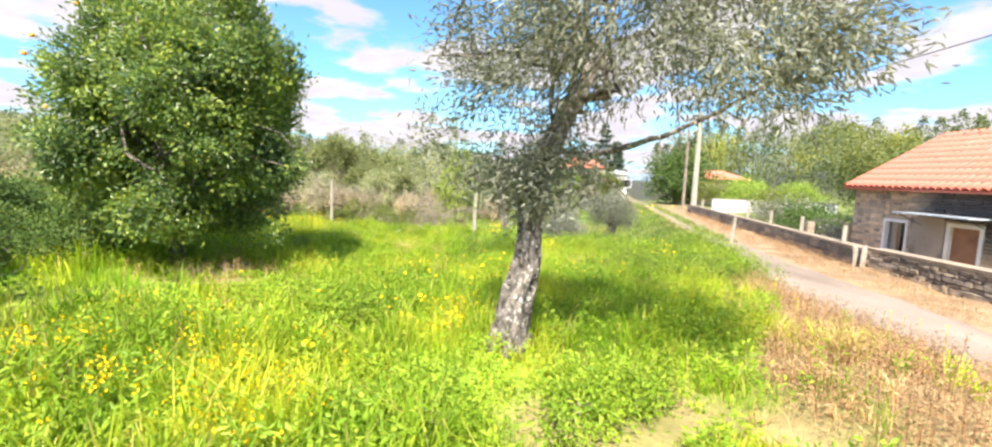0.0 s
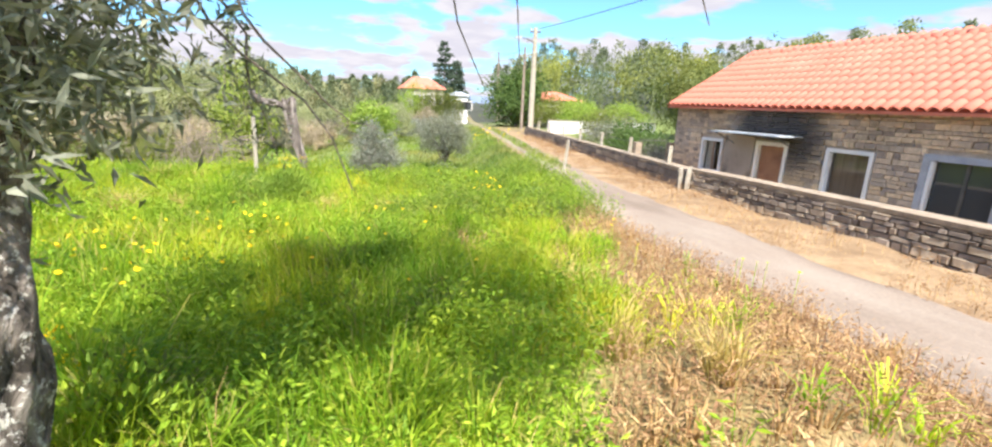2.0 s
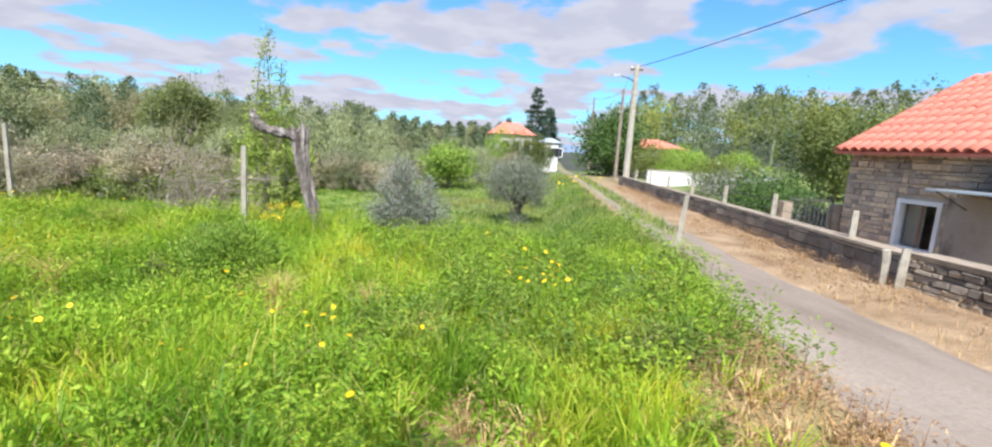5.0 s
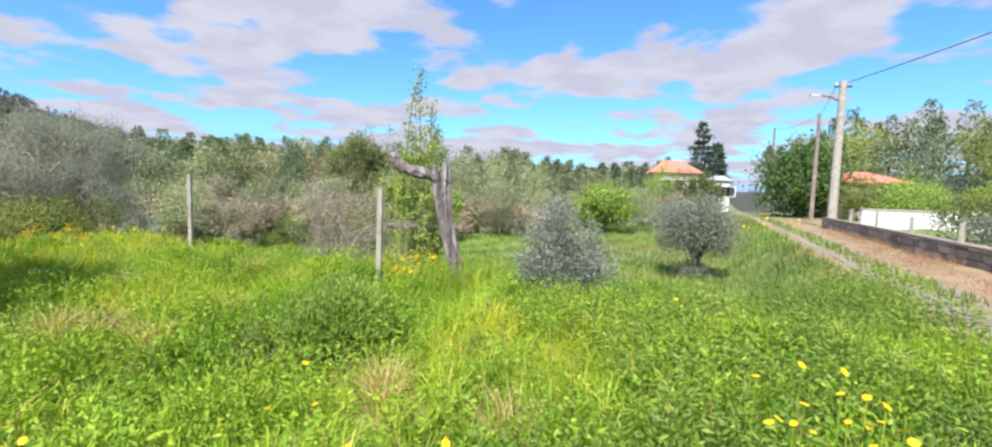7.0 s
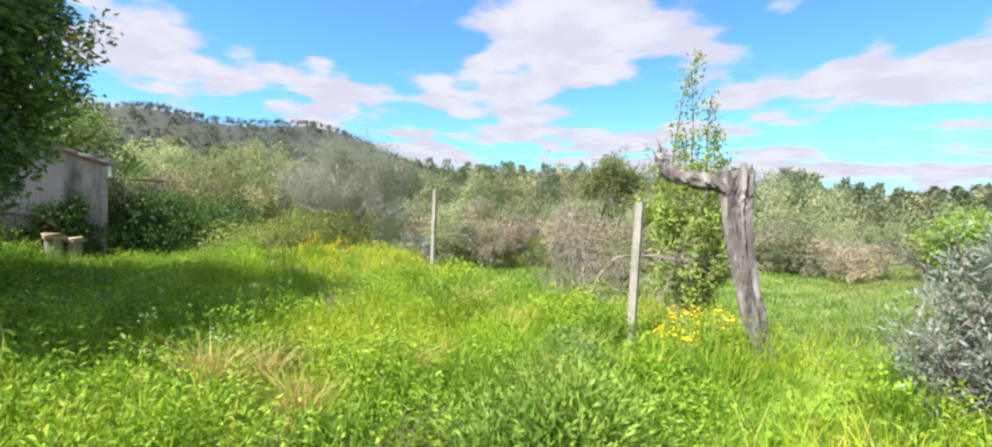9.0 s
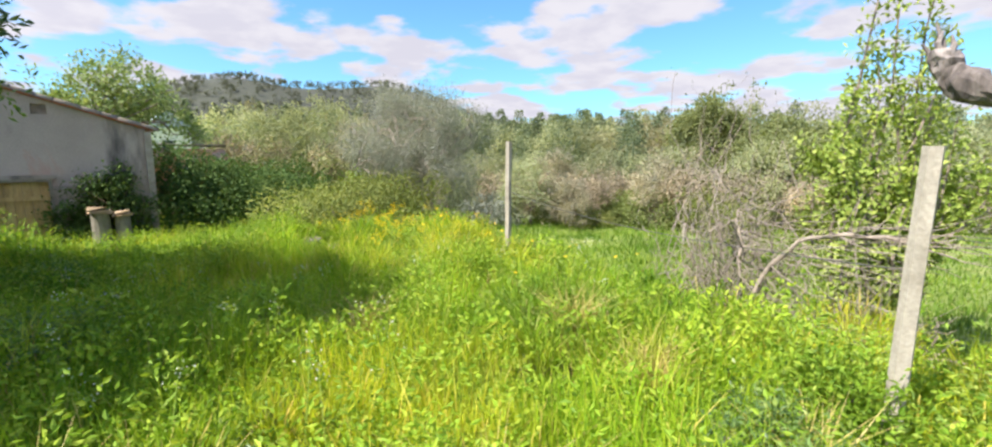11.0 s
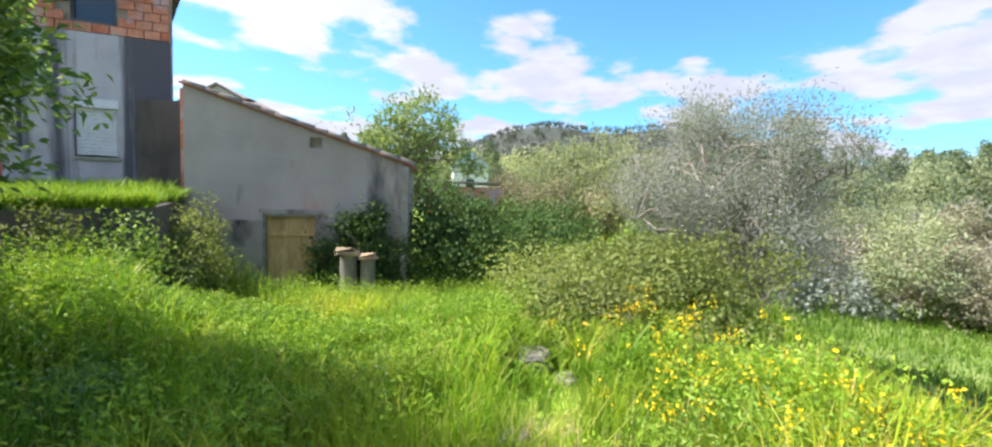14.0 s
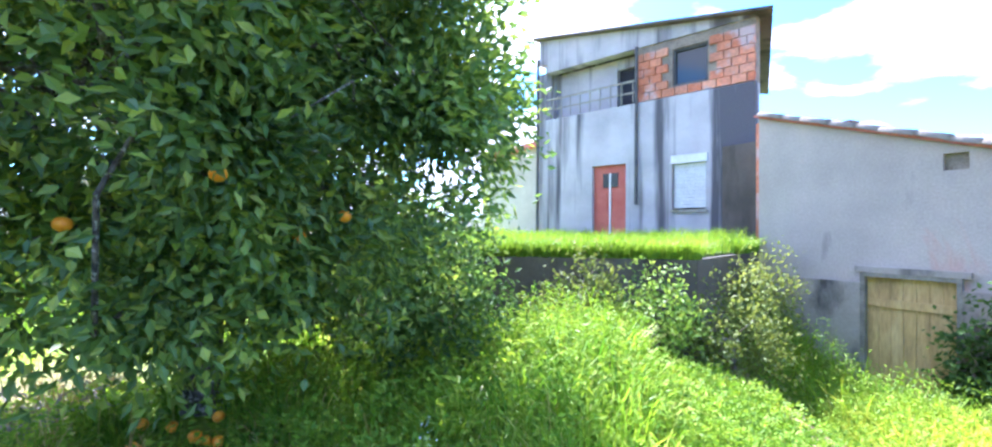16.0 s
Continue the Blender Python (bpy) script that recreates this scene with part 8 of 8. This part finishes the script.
weed_clumps()
bush("bushy_weed", "dense dark green bushy weed in the meadow", "weed", at_ground(0.1, 12.1, -0.05), (0.46, 0.42, 0.37), 380, 26, 0.09, (0.06, 0.019), M_DOCK, 296, stems=8, floor=-0.6, depth=0.25, sprays=(22, 0.2), droop=-0.4)


def dry_stalks():
    for k, (x, y, h) in enumerate([(3.95, 6.3, 0.62), (4.5, 6.9, 0.55), (4.3, 6.1, 0.4), (4.7, 7.6, 0.45), (4.1, 5.5, 0.5), (3.6, 3.6, 0.45), (4.2, 4.4, 0.4), (4.9, 6.6, 0.5), (5.0, 7.1, 0.35), (4.8, 6.0, 0.3), (5.1, 8.2, 0.4), (4.95, 8.8, 0.35), (5.2, 7.5, 0.3)]):
        rng = np.random.default_rng(180 + k)
        ob = root("dry_stalk", at_ground(x, y), "dark dry weed stalk on the verge", "weed", "dry stalks on the verge")
        s = Heap()
        top = np.array([rng.normal(0, 0.08), rng.normal(0, 0.08), h])
        line = bend((0, 0, -0.02), top, 6, 0.03, rng)
        tube(s, line, np.linspace(0.007, 0.003, 6), 5, 0.1, rng)
        part("stem", s.mesh("stem", M_BROWN_DOOR), ob)
        b = Heap()
        p = line[rng.integers(2, 6, 40)] + rng.normal(0, 0.018, (40, 3))
        leaf_quads(b, p, rng.normal(0, 1, (40, 3)), 0.03, 0.012, rng)
        tagged(part("seed_head", b.mesh("seed_head", M_DRYTWIG), ob), kind="stuff")


dry_stalks()


def dry_tufts():
    for k, (x, y) in enumerate([(1.95, 11.0), (2.5, 10.0), (1.0, 11.2), (0.9, 11.35), (-2.2, 11.65), (-2.25, 11.3), (-1.5, 11.6), (-3.9, 13.2), (-0.5, 12.9), (-1.6, 12.6), (-2.6, 14.3), (-1.8, 14.1), (3.3, 6.2), (-0.9, 14.0), (3.0, 4.9), (3.3, 4.3)]):
        rng = np.random.default_rng(200 + k)
        ob = root("dry_tuft", at_ground(x, y), "tussock of dry brown grass among the green", "grass", "dry tufts")
        n = 150
        h = Heap()
        a = rng.uniform(0, 6.283, n)
        r = 0.1 * np.sqrt(rng.random(n))
        blades(h, np.cos(a) * r, np.sin(a) * r, np.full(n, -0.02), rng.uniform(0.25, 0.5, n), np.full(n, 0.008), rng, 1.3)
        tagged(part("tuft", h.mesh("tuft", M_BENT), ob), kind="stuff")


dry_tufts()


def rock(x, y, size, seed, label):
    rng = np.random.default_rng(seed)
    bm = bmesh.new()
    bmesh.ops.create_icosphere(bm, subdivisions=3, radius=1.0)
    for v in bm.verts:
        d = v.co.normalized()
        k = 1 + 0.25 * noise.noise(d * 1.7 + Vector((seed, 0, 0))) + 0.1 * noise.noise(d * 5 + Vector((0, seed, 0)))
        v.co = Vector((max(-0.8, min(0.8, d.x * k)) * size[0], max(-0.8, min(0.8, d.y * k)) * size[1], max(-0.6, min(0.7, d.z * k)) * size[2]))
    me = bpy.data.meshes.new("rock")
    bm.to_mesh(me)
    bm.free()
    me.materials.append(M_ROCK)
    ob = new("rock", me)
    ob.location, ob.rotation_euler = at_ground(x, y, size[2] * 0.2), (0, 0, rng.uniform(0, 6))
    return tagged(ob, label, "rock", "rocks in the grass")


rock(-8.0, 14.25, (0.25, 0.18, 0.17), 1, "pale squared stone lying in the grass")
rock(-8.35, 14.0, (0.22, 0.17, 0.14), 2, "pale flat stone lying in the grass")
rock(-7.6, 14.45, (0.13, 0.1, 0.07), 3, "small pale stone half hidden in grass")
rock(-6.9, 13.9, (0.12, 0.1, 0.07), 4, "small grey stone in the grass")
rock(3.0, 5.2, (0.22, 0.16, 0.07), 5, "flat grey stone on the verge")


def orange_mesh():
    bm = bmesh.new()
    bmesh.ops.create_icosphere(bm, subdivisions=3, radius=0.04)
    for v in bm.verts:
        r = math.hypot(v.co.x, v.co.y)
        v.co.z *= 0.93
        if v.co.z > 0 and r < 0.015:
            v.co.z -= 0.006 * (1 - r / 0.014)
    for f in bm.faces:
        f.smooth = True
    me = bpy.data.meshes.new("orange")
    bm.to_mesh(me)
    bm.free()
    me.materials.append(M_PEEL)
    return me


ORANGE = orange_mesh()
rng_o = np.random.default_rng(210)
for k in range(26):
    cx, cy, sp = ((-5.87, 9.6, 0.2), (-7.0, 10.8, 0.3), (-6.0, 10.1, 0.35))[k % 3]
    x, y = cx + rng_o.normal(0, sp), cy + rng_o.normal(0, sp)
    o = new("fallen_orange", ORANGE)
    o.location = at_ground(x, y, 0.04 + 0.05 * (k % 2))
    o.rotation_euler = tuple(rng_o.uniform(0, 6, 3))
    tagged(o, "ripe fallen orange lying in the grass", "orange", "fallen oranges")
orange_tree = [ob for ob in bpy.data.objects if ob.name == "orange_tree"][0]
for k in range(22):
    w = unit(rng_o.normal(0, 1, 3))
    o = part("orange", ORANGE, orange_tree, "ripe orange")
    o.location = (w[0] * 2.2, w[1] * 2.2, 2.85 + w[2] * 2.3 * (1 if w[2] > 0 else 0.8))
